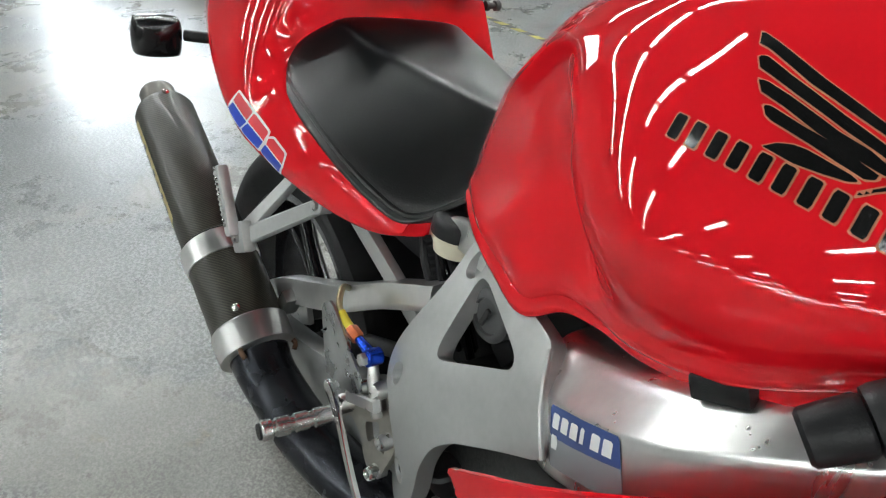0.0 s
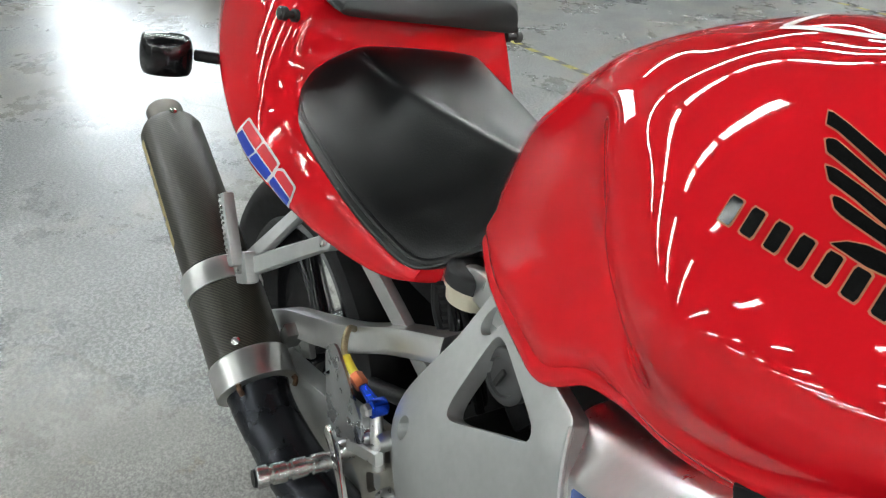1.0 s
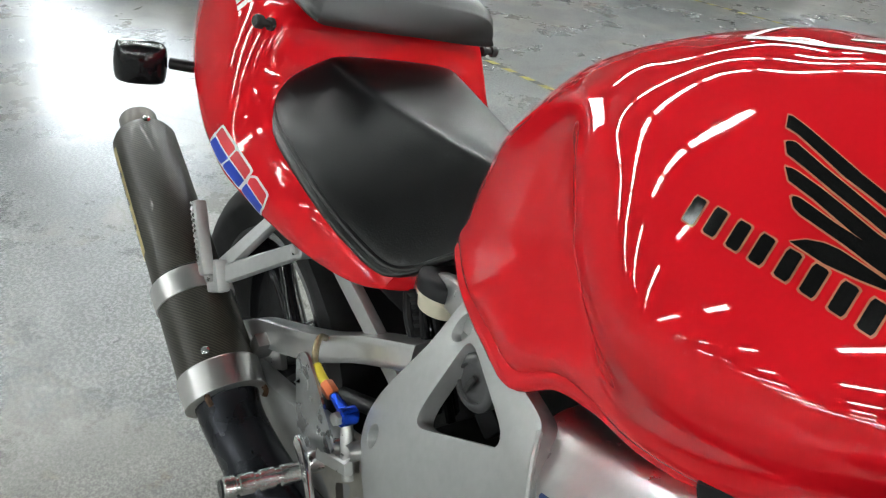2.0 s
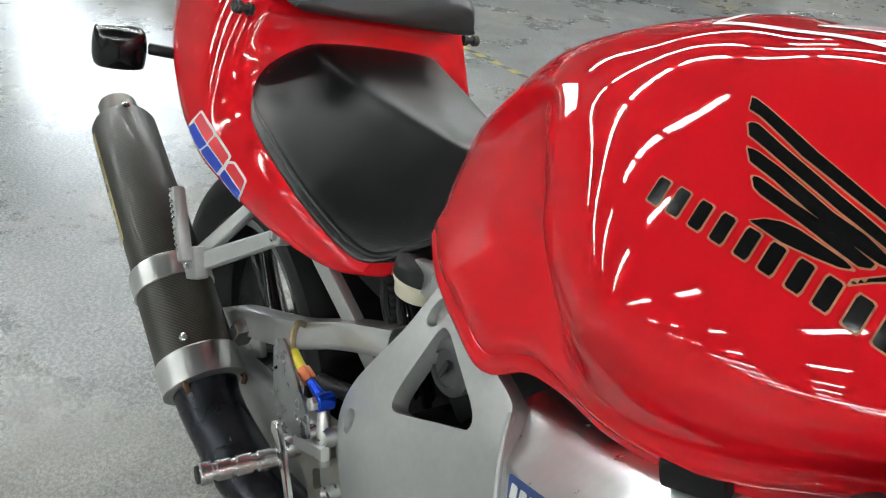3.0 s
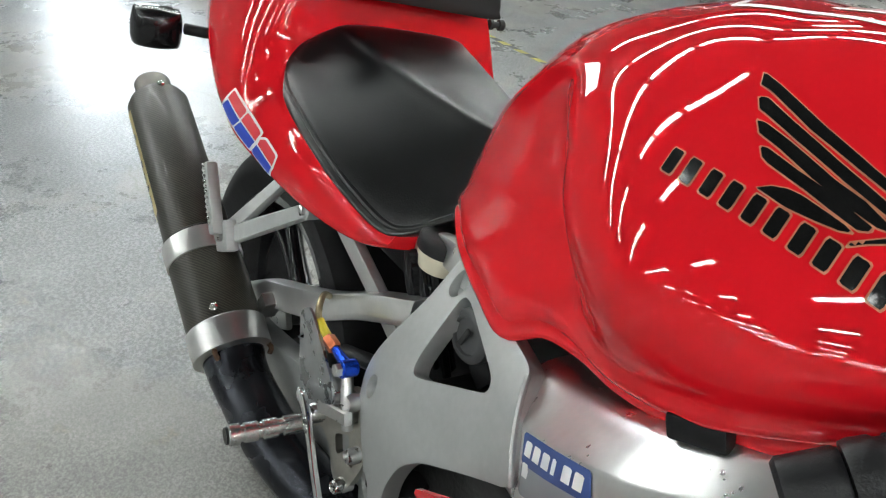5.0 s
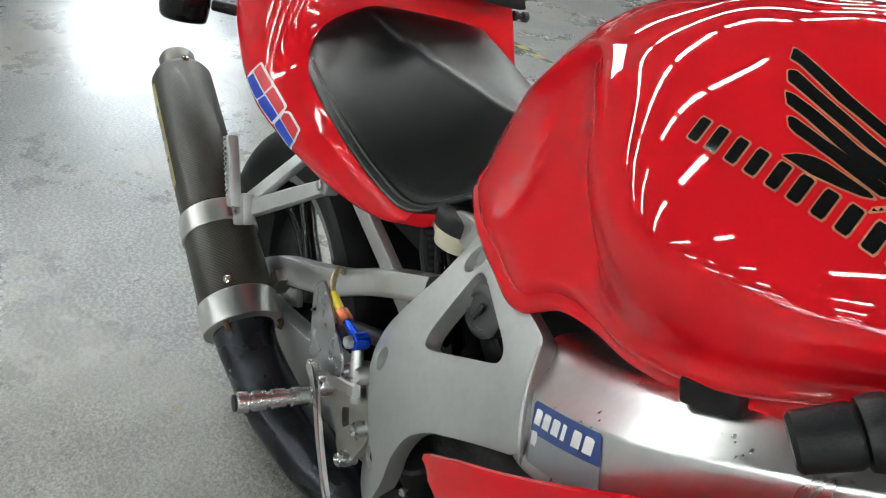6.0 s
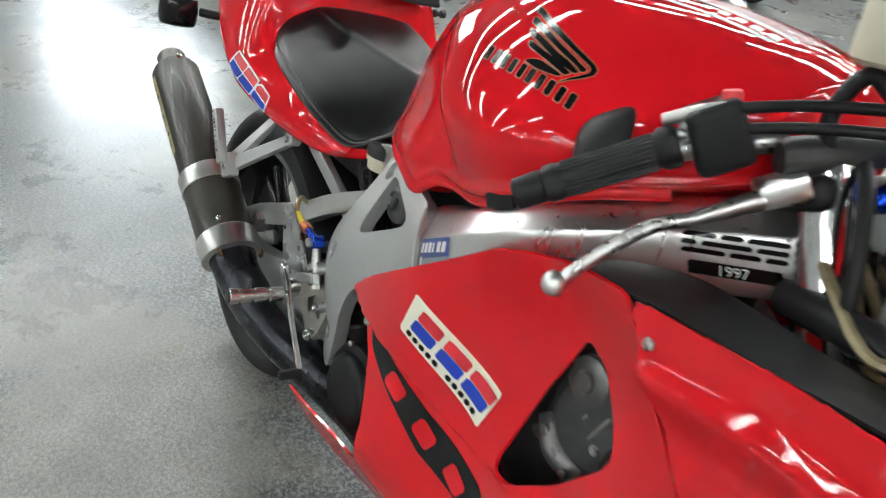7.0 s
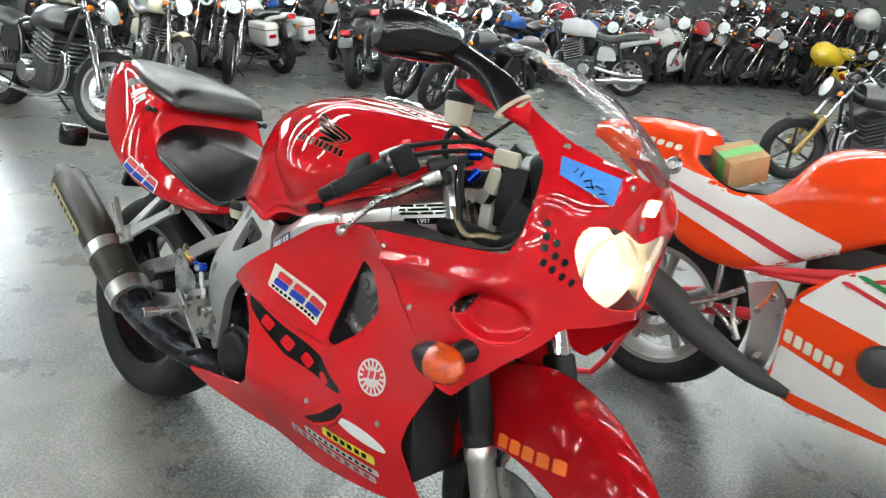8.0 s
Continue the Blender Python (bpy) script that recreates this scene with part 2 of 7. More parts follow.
def sheet(outline, place, cell=0.008, thick=0.003, holes=(), ratio=1.0):
    """A bent sheet: an outline in u, v, with holes, laid out by place(u, v) -> point, with a thickness. ratio: cell in v by cell in u."""
    us, vs = [p[0] for p in outline], [p[1] for p in outline]
    cu, cv = cell, cell * ratio
    nu, nv = int((max(us) - min(us)) / cu) + 2, int((max(vs) - min(vs)) / cv) + 2
    cu, cv = (max(us) - min(us)) / (nu - 1), (max(vs) - min(vs)) / (nv - 1)
    u0, v0 = min(us) - cu * 0.5, min(vs) - cv * 0.5

    def ok(u, v):
        return inside(outline, u, v) and not any(inside(h, u, v) for h in holes)
    cells = [(i, j) for i in range(nu) for j in range(nv) if ok(u0 + (i + 0.5) * cu, v0 + (j + 0.5) * cv)]
    have = set(cells)
    grid = {}
    for i, j in cells:
        for a, b in ((0, 0), (1, 0), (1, 1), (0, 1)):
            grid.setdefault((i + a, j + b), None)
    edges = [outline, *holes]
    flat = {}
    for (i, j) in grid:
        u, v = u0 + i * cu, v0 + j * cv
        around = [(i - 1, j - 1), (i, j - 1), (i - 1, j), (i, j)]
        if not all(c in have for c in around):
            (u, v), _ = min((nearest([(x, y / ratio) for x, y in e], u, v / ratio) for e in edges), key=lambda q: q[1])
            v *= ratio
        flat[(i, j)] = (u, v)
    bm = bmesh.new()
    pts = {k: Vector(place(*q)) for k, q in flat.items()}
    vert = {k: bm.verts.new(p) for k, p in pts.items()}
    for i, j in cells:
        q = [vert[(i, j)], vert[(i + 1, j)], vert[(i + 1, j + 1)], vert[(i, j + 1)]]
        bm.faces.new(q)
    bmesh.ops.dissolve_degenerate(bm, dist=cell * 0.02, edges=bm.edges)
    bm.normal_update()
    if thick:
        bmesh.ops.recalc_face_normals(bm, faces=bm.faces)
        bmesh.ops.solidify(bm, geom=list(bm.faces), thickness=thick)
    return bm


def rounded(bm, width, segs=3, angle=50):
    """Round the sharp edges of a plate."""
    bm.normal_update()
    edges = [e for e in bm.edges if len(e.link_faces) == 2 and e.calc_face_angle(0) > radians(angle)]
    bmesh.ops.bevel(bm, geom=edges, offset=width, segments=segs, affect="EDGES", profile=0.5, clamp_overlap=True)
    return bm


def tree_of(*obs):
    """A search tree over finished meshes in their own space."""
    verts, polys = [], []
    for ob in obs:
        k = len(verts)
        verts += [v.co.copy() for v in ob.data.vertices]
        polys += [[k + i for i in p.vertices] for p in ob.data.polygons]
    return BVHTree.FromPolygons(verts, polys)


def decal(name, outline, frame_of, tree, material, parent, lift=0.0008, cell=0.004, holes=(), label=""):
    """A thin sticker: an outline in u, v, laid through frame_of (origin, u, v, way towards the surface) on what the way meets."""
    o, du, dv, way = (Vector(q) for q in frame_of)

    def place(u, v):
        p = o + du * u + dv * v
        q, nor, _, _ = tree.ray_cast(p - way * 0.15, way)
        if q is None:
            q, nor, _, _ = tree.find_nearest(p)
        if nor.dot(way) > 0:
            nor = -nor
        return q + nor * lift
    return part(name, sheet(outline, place, cell, 0.0, holes), material, parent, label)


def bars(cells, slant=0.0):
    """Outlines of plain upright bars: (u, v, width, height)."""
    return [[(u + slant * v, v), (u + w + slant * v, v), (u + w + slant * (v + h), v + h), (u + slant * (v + h), v + h)] for u, v, w, h in cells]


# ---- the hall ----
def floor_material():
    m = mat("worn_concrete", (0.2, 0.2, 0.2), 0.30, var=0.10, scale=55, coords="Object")
    nt = m.node_tree
    b = nt.nodes["Principled BSDF"]
    tc = nt.nodes.new("ShaderNodeTexCoord")

    def noise(scale, detail, rough, stretch=(1, 1, 1), turn=0.0):
        mp = nt.nodes.new("ShaderNodeMapping")
        mp.inputs["Scale"].default_value = stretch
        mp.inputs["Rotation"].default_value = (0, 0, turn)
        nt.links.new(tc.outputs["Object"], mp.inputs[0])
        n = nt.nodes.new("ShaderNodeTexNoise")
        n.inputs["Scale"].default_value, n.inputs["Detail"].default_value, n.inputs["Roughness"].default_value = scale, detail, rough
        nt.links.new(mp.outputs[0], n.inputs["Vector"])
        return n.outputs[0]

    def ramp(fac, *stops):
        r = nt.nodes.new("ShaderNodeValToRGB")
        el = r.color_ramp.elements
        while len(el) < len(stops):
            el.new(0.5)
        for e, (p, c) in zip(el, stops):
            e.position, e.color = p, (*c, 1)
        nt.links.new(fac, r.inputs[0])
        return r.outputs[0]

    def blend(kind, a, c, fac=1.0):
        x = nt.nodes.new("ShaderNodeMix")
        x.data_type, x.blend_type = "RGBA", kind
        if isinstance(fac, float):
            x.inputs[0].default_value = fac
        else:
            nt.links.new(fac, x.inputs[0])
        nt.links.new(a, x.inputs[6])
        nt.links.new(c, x.inputs[7])
        return x.outputs[2]

    patch = noise(1.0, 8, 0.62)
    speck = noise(105, 3, 0.62)
    flake = noise(210, 3, 0.6)
    cloud = noise(4.0, 8, 0.68)
    blot = noise(2.3, 9, 0.72, turn=0.7)
    rust = noise(6.5, 7, 0.7, turn=1.9)
    crack = noise(0.8, 3.5, 0.5)
    spot = noise(17, 3, 0.5)
    # worn grey coat with pale flakes, over bare brownish concrete
    coat = ramp(speck, (0.40, (0.062, 0.067, 0.070)), (0.50, (0.115, 0.121, 0.124)), (0.58, (0.215, 0.221, 0.223)))
    bare = ramp(speck, (0.38, (0.118, 0.115, 0.105)), (0.62, (0.188, 0.184, 0.171)))
    tone = blend("MIX", coat, bare, ramp(patch, (0.48, (0, 0, 0)), (0.535, (1, 1, 1))))
    tone = blend("MULTIPLY", tone, ramp(cloud, (0.34, (0.74, 0.74, 0.72)), (0.50, (0.97, 0.97, 0.96)), (0.66, (1.22, 1.22, 1.22))))
    tone = blend("MULTIPLY", tone, ramp(blot, (0.30, (0.85, 0.845, 0.82)), (0.40, (0.96, 0.96, 0.95)), (0.5, (1, 1, 1))))
    tone = blend("MULTIPLY", tone, ramp(rust, (0.62, (1, 1, 1)), (0.70, (0.88, 0.80, 0.66))))
    tone = blend("MULTIPLY", tone, ramp(spot, (0.22, (0.5, 0.49, 0.47)), (0.255, (1, 1, 1))))
    tone = blend("MULTIPLY", tone, ramp(flake, (0.36, (0.80, 0.80, 0.80)), (0.64, (1.16, 1.16, 1.16))))
    tone = blend("MULTIPLY", tone, ramp(crack, (0.4975, (1, 1, 1)), (0.5, (0.72, 0.70, 0.66)), (0.5025, (1, 1, 1))))
    nt.links.new(tone, b.inputs["Base Color"])
    mr = nt.nodes.new("ShaderNodeMapRange")
    mr.inputs["From Min"].default_value, mr.inputs["From Max"].default_value = 0.36, 0.62
    mr.inputs["To Min"].default_value, mr.inputs["To Max"].default_value = 0.25, 0.33
    nt.links.new(blot, mr.inputs["Value"])
    nt.links.new(mr.outputs[0], b.inputs["Roughness"])
    bp = nt.nodes.new("ShaderNodeBump")
    bp.inputs["Strength"].default_value, bp.inputs["Distance"].default_value = 0.006, 0.002
    nt.links.new(flake, bp.inputs["Height"])
    nt.links.new(bp.outputs[0], b.inputs["Normal"])
    return m


FLOOR = floor_material()
# wall paint darkened for the north and west sides, so the floor mirrors less light
PLASTER = mat("darkened_pale_wall", (0.10, 0.10, 0.097), 0.85, var=0.12, scale=6)
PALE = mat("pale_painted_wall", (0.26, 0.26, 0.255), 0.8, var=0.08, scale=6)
DIM = mat("dark_ceiling", (0.06, 0.06, 0.06), 0.9, var=0.15, scale=6)
TUBE_GLOW = glow("tube_light", (0.95, 1.0, 0.98), 84.0)
SKY_GLOW = glow("daylight_pane", (0.86, 0.94, 1.0), 20.0)
X0, X1, Y0, Y1, TOP = -13.0, 12.0, -20.0, 22.0, 5.4
LAMP_Z = 4.5


def slab(name, size, at, material, label, bevel=0.0):
    ob = part(name, block(size, pose(*at), bevel), material, None, "")
    return tagged(ob, label, "", "", "structure")


slab("floor", (X1 - X0, Y1 - Y0, 0.2), ((X0 + X1) / 2, (Y0 + Y1) / 2, -0.1), FLOOR, "worn grey polished concrete hall floor with stains")
slab("ceiling", (X1 - X0, Y1 - Y0, 0.2), ((X0 + X1) / 2, (Y0 + Y1) / 2, TOP + 0.1), DIM, "plain dim hall ceiling")
slab("wall_north", (X1 - X0, 0.2, TOP), ((X0 + X1) / 2, Y1 + 0.1, TOP / 2), PLASTER, "plain hall wall behind the parked rows, darkened for dim reflections")
slab("wall_south", (X1 - X0, 0.2, TOP), ((X0 + X1) / 2, Y0 - 0.1, TOP / 2), PALE, "plain pale hall wall behind the camera")
slab("wall_east", (0.2, Y1 - Y0, TOP), (X1 + 0.1, (Y0 + Y1) / 2, TOP / 2), PALE, "plain pale hall wall beside the parked rows")
# the west wall has a wide daylit window above the parked rows
WY0, WY1, WZ0, WZ1 = 0.9, 4.1, 2.6, 4.8
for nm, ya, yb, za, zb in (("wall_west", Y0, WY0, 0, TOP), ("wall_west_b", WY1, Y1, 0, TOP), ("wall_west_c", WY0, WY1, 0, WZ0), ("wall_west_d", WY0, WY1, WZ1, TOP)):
    slab("wall_west", (0.2, yb - ya, zb - za), (X0 - 0.1, (ya + yb) / 2, (za + zb) / 2), PLASTER, "plain hall wall with a daylit window, darkened for dim reflections")
win = tagged(new("window_1"), "wide bright daylit window high in the far wall", "window", "", "structure")
part("pane", block((0.01, WY1 - WY0, WZ1 - WZ0), pose(X0 - 0.15, (WY0 + WY1) / 2, (WZ0 + WZ1) / 2), 0), SKY_GLOW, win)
for yy in (WY0 + 0.03, (WY0 + WY1) / 2, WY1 - 0.03):
    part("window_frame", block((0.06, 0.06, WZ1 - WZ0), pose(X0 - 0.05, yy, (WZ0 + WZ1) / 2), 0.004), STEEL, win)


def ceiling_lamp(length, label):
    t = thing("fluorescent_lamp", label, "ceiling lamp", group="hall lamps")
    h = length / 2
    part("housing", block((0.16, length, 0.06), pose(0, 0, 0.05), 0.01), WHITE, t)
    for s in (-0.045, 0.045):
        part("tube", rod((s, 0.03 - h, 0), (s, h - 0.03, 0), 0.016, 10), TUBE_GLOW, t)
    part("hanger", tube([(0, -h * 0.6, 0.07), (0, -h * 0.6, 0.4), (0, 0, TOP - LAMP_Z), (0, h * 0.6, 0.4), (0, h * 0.6, 0.07)], 0.006, 6, 1), STEEL, t, "wire hanger")
    return t


# rows of fittings run slantwise across the hall: short ones near the motorcycles, long ones beyond
ROW, CROSS = Vector((0.56, 0.83)), Vector((-0.83, 0.56))
spots = {1.25: [], 4.0: []}
for j in range(-16, 17):
    for i in range(-22, 23):
        p = ROW * (1.42 * i) + CROSS * (1.9 * j + 0.6)
        near = -14 < p.y < 9 and -5 < p.x < 8
        edge = 0.8 if near else 2.1
        if near and (math.hypot(p.x - 0.75, p.y + 0.2) < 3.6 or (p.y < -3 and (i + 2 * j) % 3)):
            continue
        if X0 + edge < p.x < X1 - edge and Y0 + edge < p.y < Y1 - edge and (near or (i % 3 == 0 and (p.y < 0 or j % 3 == 0))):
            spots[1.25 if near else 4.0].append((p.x, p.y))
TURN_LAMP = -34
for size, label in ((1.25, "twin white fluorescent tube fitting hung under the ceiling"), (4.0, "long twin white fluorescent fitting hung under the ceiling")):
    first = ceiling_lamp(size, label)
    first.matrix_basis = pose(*spots[size][0], LAMP_Z, 0, 0, TURN_LAMP)
    for x, y in spots[size][1:]:
        copy_thing(first, pose(x, y, LAMP_Z, 0, 0, TURN_LAMP))


# ---- the red motorcycle, leaning on its stand: x ahead, y to its left, z up ----
LEANING = -10.76
BIKE = thing("motorcycle", "red sport motorcycle with black seat leaning on its stand", "motorcycle", pose(0, 0, 0.002, LEANING, 0, 0))


def mirrored(half):
    """A ring from a half ring of (y, z), top to bottom."""
    return [(-y, z) for y, z in half] + [(y, z) for y, z in reversed(half) if y > 0.0005]


def stations(rows, n=5, k=4):
    """A body from cross-sections: (x, half ring)."""
    return loft([[(x, y, z) for y, z in mirrored(h)] for x, h in rows], n, k)


def eased(bm, times):
    """Soften the small waves of a lofted body."""
    for _ in range(times):
        bmesh.ops.smooth_vert(bm, verts=bm.verts, factor=0.5, use_axis_x=True, use_axis_y=True, use_axis_z=True)
    return bm


def fair(bm, times):
    """Take small waves out of a body without shrinking it: steps in, then out."""
    for _ in range(times):
        for f in (0.5, -0.52):
            bmesh.ops.smooth_vert(bm, verts=bm.verts, factor=f, use_axis_x=True, use_axis_y=True, use_axis_z=True)
    return bm


def wheel(name, parent, radius, half, rim, m, label, spokes=3, disc=0.14, finish=None):
    """A wheel round the y axis at the origin of m: tyre with tread grooves, cast rim with spokes, hub and brake disc."""
    finish = finish or GLOSS_BLACK
    w = new(name)
    w.parent = parent
    w["label"] = label
    w.matrix_basis = m
    prof = [(-0.80, rim - 0.004), (-0.97, rim + 0.03), (-1.0, (radius + rim) / 2), (-0.88, radius - 0.026), (-0.55, radius - 0.008), (0, radius)]
    prof += [(-s, r) for s, r in reversed(prof[:-1])]
    fine = smooth_line([(s, r, 0) for s, r in prof], 4)
    part("tyre", lathe([((p[0] + 1) / 2, p[1]) for p in fine], (0, -half, 0), (0, half, 0), 72, caps=False), RUBBER, w)
    rimp = [(0.08, rim + 0.004), (0.1, rim - 0.012), (0.2, rim - 0.016), (0.32, rim - 0.03), (0.5, rim - 0.036), (0.68, rim - 0.03), (0.8, rim - 0.016), (0.9, rim - 0.012), (0.92, rim + 0.004)]
    r = part("rim", lathe(rimp, (0, -half, 0), (0, half, 0), 64, caps=False), finish, w)
    part("hub", lathe([(0, 0.02), (0.02, 0.045), (0.2, 0.05), (0.5, 0.04), (0.8, 0.05), (0.98, 0.045), (1, 0.02)], (0, -half * 0.85, 0), (0, half * 0.85, 0), 28), GLOSS_BLACK, w)
    for i in range(spokes):
        a = 2 * math.pi * i / spokes + 0.4
        for da in (-0.16, 0.16):
            part("spoke", tube([(0.04 * math.cos(a), 0, 0.04 * math.sin(a)), (0.12 * math.cos(a + da * 0.7), 0, 0.12 * math.sin(a + da * 0.7)), ((rim - 0.02) * math.cos(a + da), 0, (rim - 0.02) * math.sin(a + da))], [0.02, 0.016, 0.018], 10, 4), finish, w)
    if disc:
        part("brake_disc", lathe([(0, disc * 0.62), (0, disc), (1, disc), (1, disc * 0.62), (0, disc * 0.62)], (0, -half * 0.9 - 0.004, 0), (0, -half * 0.9, 0), 40, caps=False), STEEL, w)
    return w


wheel("rear_wheel", BIKE, 0.315, 0.088, 0.216, pose(0, 0, 0.315), "black three-spoke wheel with a wide tyre", 3, 0)

# tank
TANK = fair(stations([
    (0.388, [(0, 0.866), (0.026, 0.861), (0.038, 0.845), (0.045, 0.822), (0.051, 0.798), (0.056, 0.772), (0.060, 0.750), (0, 0.748)]),
    (0.408, [(0, 0.893), (0.036, 0.885), (0.055, 0.862), (0.063, 0.832), (0.069, 0.803), (0.074, 0.775), (0.078, 0.748), (0, 0.745)]),
    (0.44, [(0, 0.928), (0.048, 0.917), (0.072, 0.890), (0.080, 0.862), (0.086, 0.830), (0.093, 0.790), (0.099, 0.749), (0, 0.742)]),
    (0.48, [(0, 0.966), (0.062, 0.953), (0.093, 0.920), (0.100, 0.888), (0.105, 0.850), (0.114, 0.795), (0.124, 0.748), (0, 0.738)]),
    (0.52, [(0, 0.993), (0.075, 0.979), (0.114, 0.945), (0.119, 0.915), (0.120, 0.870), (0.130, 0.805), (0.145, 0.748), (0, 0.735)]),
    (0.57, [(0, 1.018), (0.09, 1.000), (0.143, 0.962), (0.147, 0.938), (0.136, 0.900), (0.141, 0.835), (0.162, 0.743), (0, 0.73)]),
    (0.615, [(0, 1.035), (0.100, 1.013), (0.160, 0.973), (0.184, 0.930), (0.171, 0.893), (0.150, 0.845), (0.171, 0.737), (0, 0.73)]),
    (0.655, [(0, 1.046), (0.112, 1.022), (0.170, 0.980), (0.204, 0.930), (0.208, 0.880), (0.168, 0.834), (0.172, 0.766), (0, 0.76)]),
    (0.70, [(0, 1.050), (0.120, 1.028), (0.181, 0.982), (0.219, 0.928), (0.233, 0.870), (0.196, 0.812), (0.176, 0.778), (0, 0.775)]),
    (0.75, [(0, 1.057), (0.124, 1.034), (0.186, 0.986), (0.224, 0.930), (0.244, 0.868), (0.214, 0.812), (0.184, 0.784), (0, 0.78)]),
    (0.82, [(0, 1.058), (0.122, 1.035), (0.182, 0.990), (0.220, 0.936), (0.240, 0.880), (0.226, 0.838), (0.200, 0.814), (0, 0.81)]),
    (0.89, [(0, 1.055), (0.112, 1.035), (0.168, 0.993), (0.200, 0.948), (0.217, 0.905), (0.210, 0.876), (0.192, 0.860), (0, 0.85)]),
    (0.96, [(0, 1.047), (0.10, 1.028), (0.148, 0.992), (0.168, 0.958), (0.176, 0.930), (0.166, 0.907), (0.152, 0.892), (0, 0.88)]),
    (1.015, [(0, 1.030), (0.085, 1.01), (0.12, 0.985), (0.126, 0.965), (0.122, 0.947), (0.115, 0.932), (0.105, 0.922), (0, 0.915)]),
], 7, 6), 12)
tank = part("fuel_tank", TANK, RED, BIKE, "glossy red painted fuel tank", 75)
lip = [(x, -y, z) for x, y, z in ((0.390, 0.061, 0.750), (0.41, 0.080, 0.748), (0.44, 0.101, 0.749), (0.48, 0.126, 0.748), (0.52, 0.147, 0.748), (0.57, 0.164, 0.743), (0.615, 0.173, 0.737), (0.655, 0.174, 0.766), (0.70, 0.178, 0.778), (0.75, 0.186, 0.784), (0.82, 0.203, 0.814), (0.89, 0.195, 0.859), (0.96, 0.155, 0.891))]
for s in (1, -1):
    line = smooth_line([(x, s * y, z) for x, y, z in lip], 6)
    rim_ = []
    for i, p in enumerate(line):
        t = (line[min(i + 1, len(line) - 1)] - line[max(i - 1, 0)]).normalized()
        up = (Vector((0, 0, 1)) - t * t.z).normalized()
        out = Vector((0, -s, 0))
        out = (out - t * out.dot(t) - up * out.dot(up)).normalized()
        rim_.append([p + out * (0.0042 * a) + up * (0.0095 * b) for a, b in ((-1, 1.0), (0.2, 1.0), (0.5, 0.7), (1.15, 0.2), (1.3, -0.4), (1.0, -0.9), (0.2, -1.1), (-1, -1))])
    part("tank_lip", skin(rim_), RED, tank, "rolled red lower edge", 70)

# seat
seat = part("rider_seat", fair(stations([
    (0.092, [(0, 0.850), (0.080, 0.847), (0.112, 0.839), (0.135, 0.828), (0.152, 0.815), (0.162, 0.800), (0.150, 0.780), (0, 0.77)]),
    (0.104, [(0, 0.864), (0.084, 0.861), (0.112, 0.851), (0.138, 0.836), (0.158, 0.819), (0.170, 0.801), (0.160, 0.778), (0, 0.76)]),
    (0.14, [(0, 0.858), (0.084, 0.856), (0.104, 0.845), (0.132, 0.826), (0.160, 0.806), (0.179, 0.787), (0.170, 0.764), (0, 0.74)]),
    (0.20, [(0, 0.846), (0.076, 0.846), (0.094, 0.836), (0.124, 0.815), (0.157, 0.792), (0.184, 0.772), (0.176, 0.750), (0, 0.72)]),
    (0.28, [(0, 0.833), (0.058, 0.836), (0.076, 0.827), (0.108, 0.803), (0.146, 0.775), (0.181, 0.748), (0.172, 0.728), (0, 0.70)]),
    (0.34, [(0, 0.825), (0.041, 0.829), (0.058, 0.821), (0.090, 0.796), (0.130, 0.763), (0.170, 0.729), (0.162, 0.712), (0, 0.70)]),
    (0.385, [(0, 0.821), (0.026, 0.825), (0.042, 0.817), (0.072, 0.792), (0.112, 0.754), (0.152, 0.714), (0.146, 0.700), (0, 0.70)]),
    (0.405, [(0, 0.823), (0.018, 0.824), (0.036, 0.816), (0.064, 0.792), (0.098, 0.757), (0.132, 0.718), (0.126, 0.706), (0, 0.71)]),
    (0.43, [(0, 0.826), (0.014, 0.826), (0.032, 0.820), (0.056, 0.794), (0.078, 0.768), (0.100, 0.745), (0.096, 0.735), (0, 0.74)]),
    (0.46, [(0, 0.830), (0.012, 0.829), (0.028, 0.824), (0.046, 0.808), (0.062, 0.792), (0.080, 0.772), (0.076, 0.765), (0, 0.77)]),
], 6, 6), 1), VINYL, BIKE, "black vinyl rider seat", 60)
edge_ = [(0.100, 0.163, 0.806), (0.14, 0.1795, 0.784), (0.20, 0.1845, 0.770), (0.28, 0.1815, 0.746), (0.34, 0.1705, 0.727), (0.385, 0.1525, 0.712), (0.405, 0.132, 0.716), (0.43, 0.100, 0.743)]
for s in (1, -1):
    part("piping", tube([(x, s * y, z) for x, y, z in edge_], 0.0035, 8, 5), VINYL, seat, "rolled black vinyl edge")

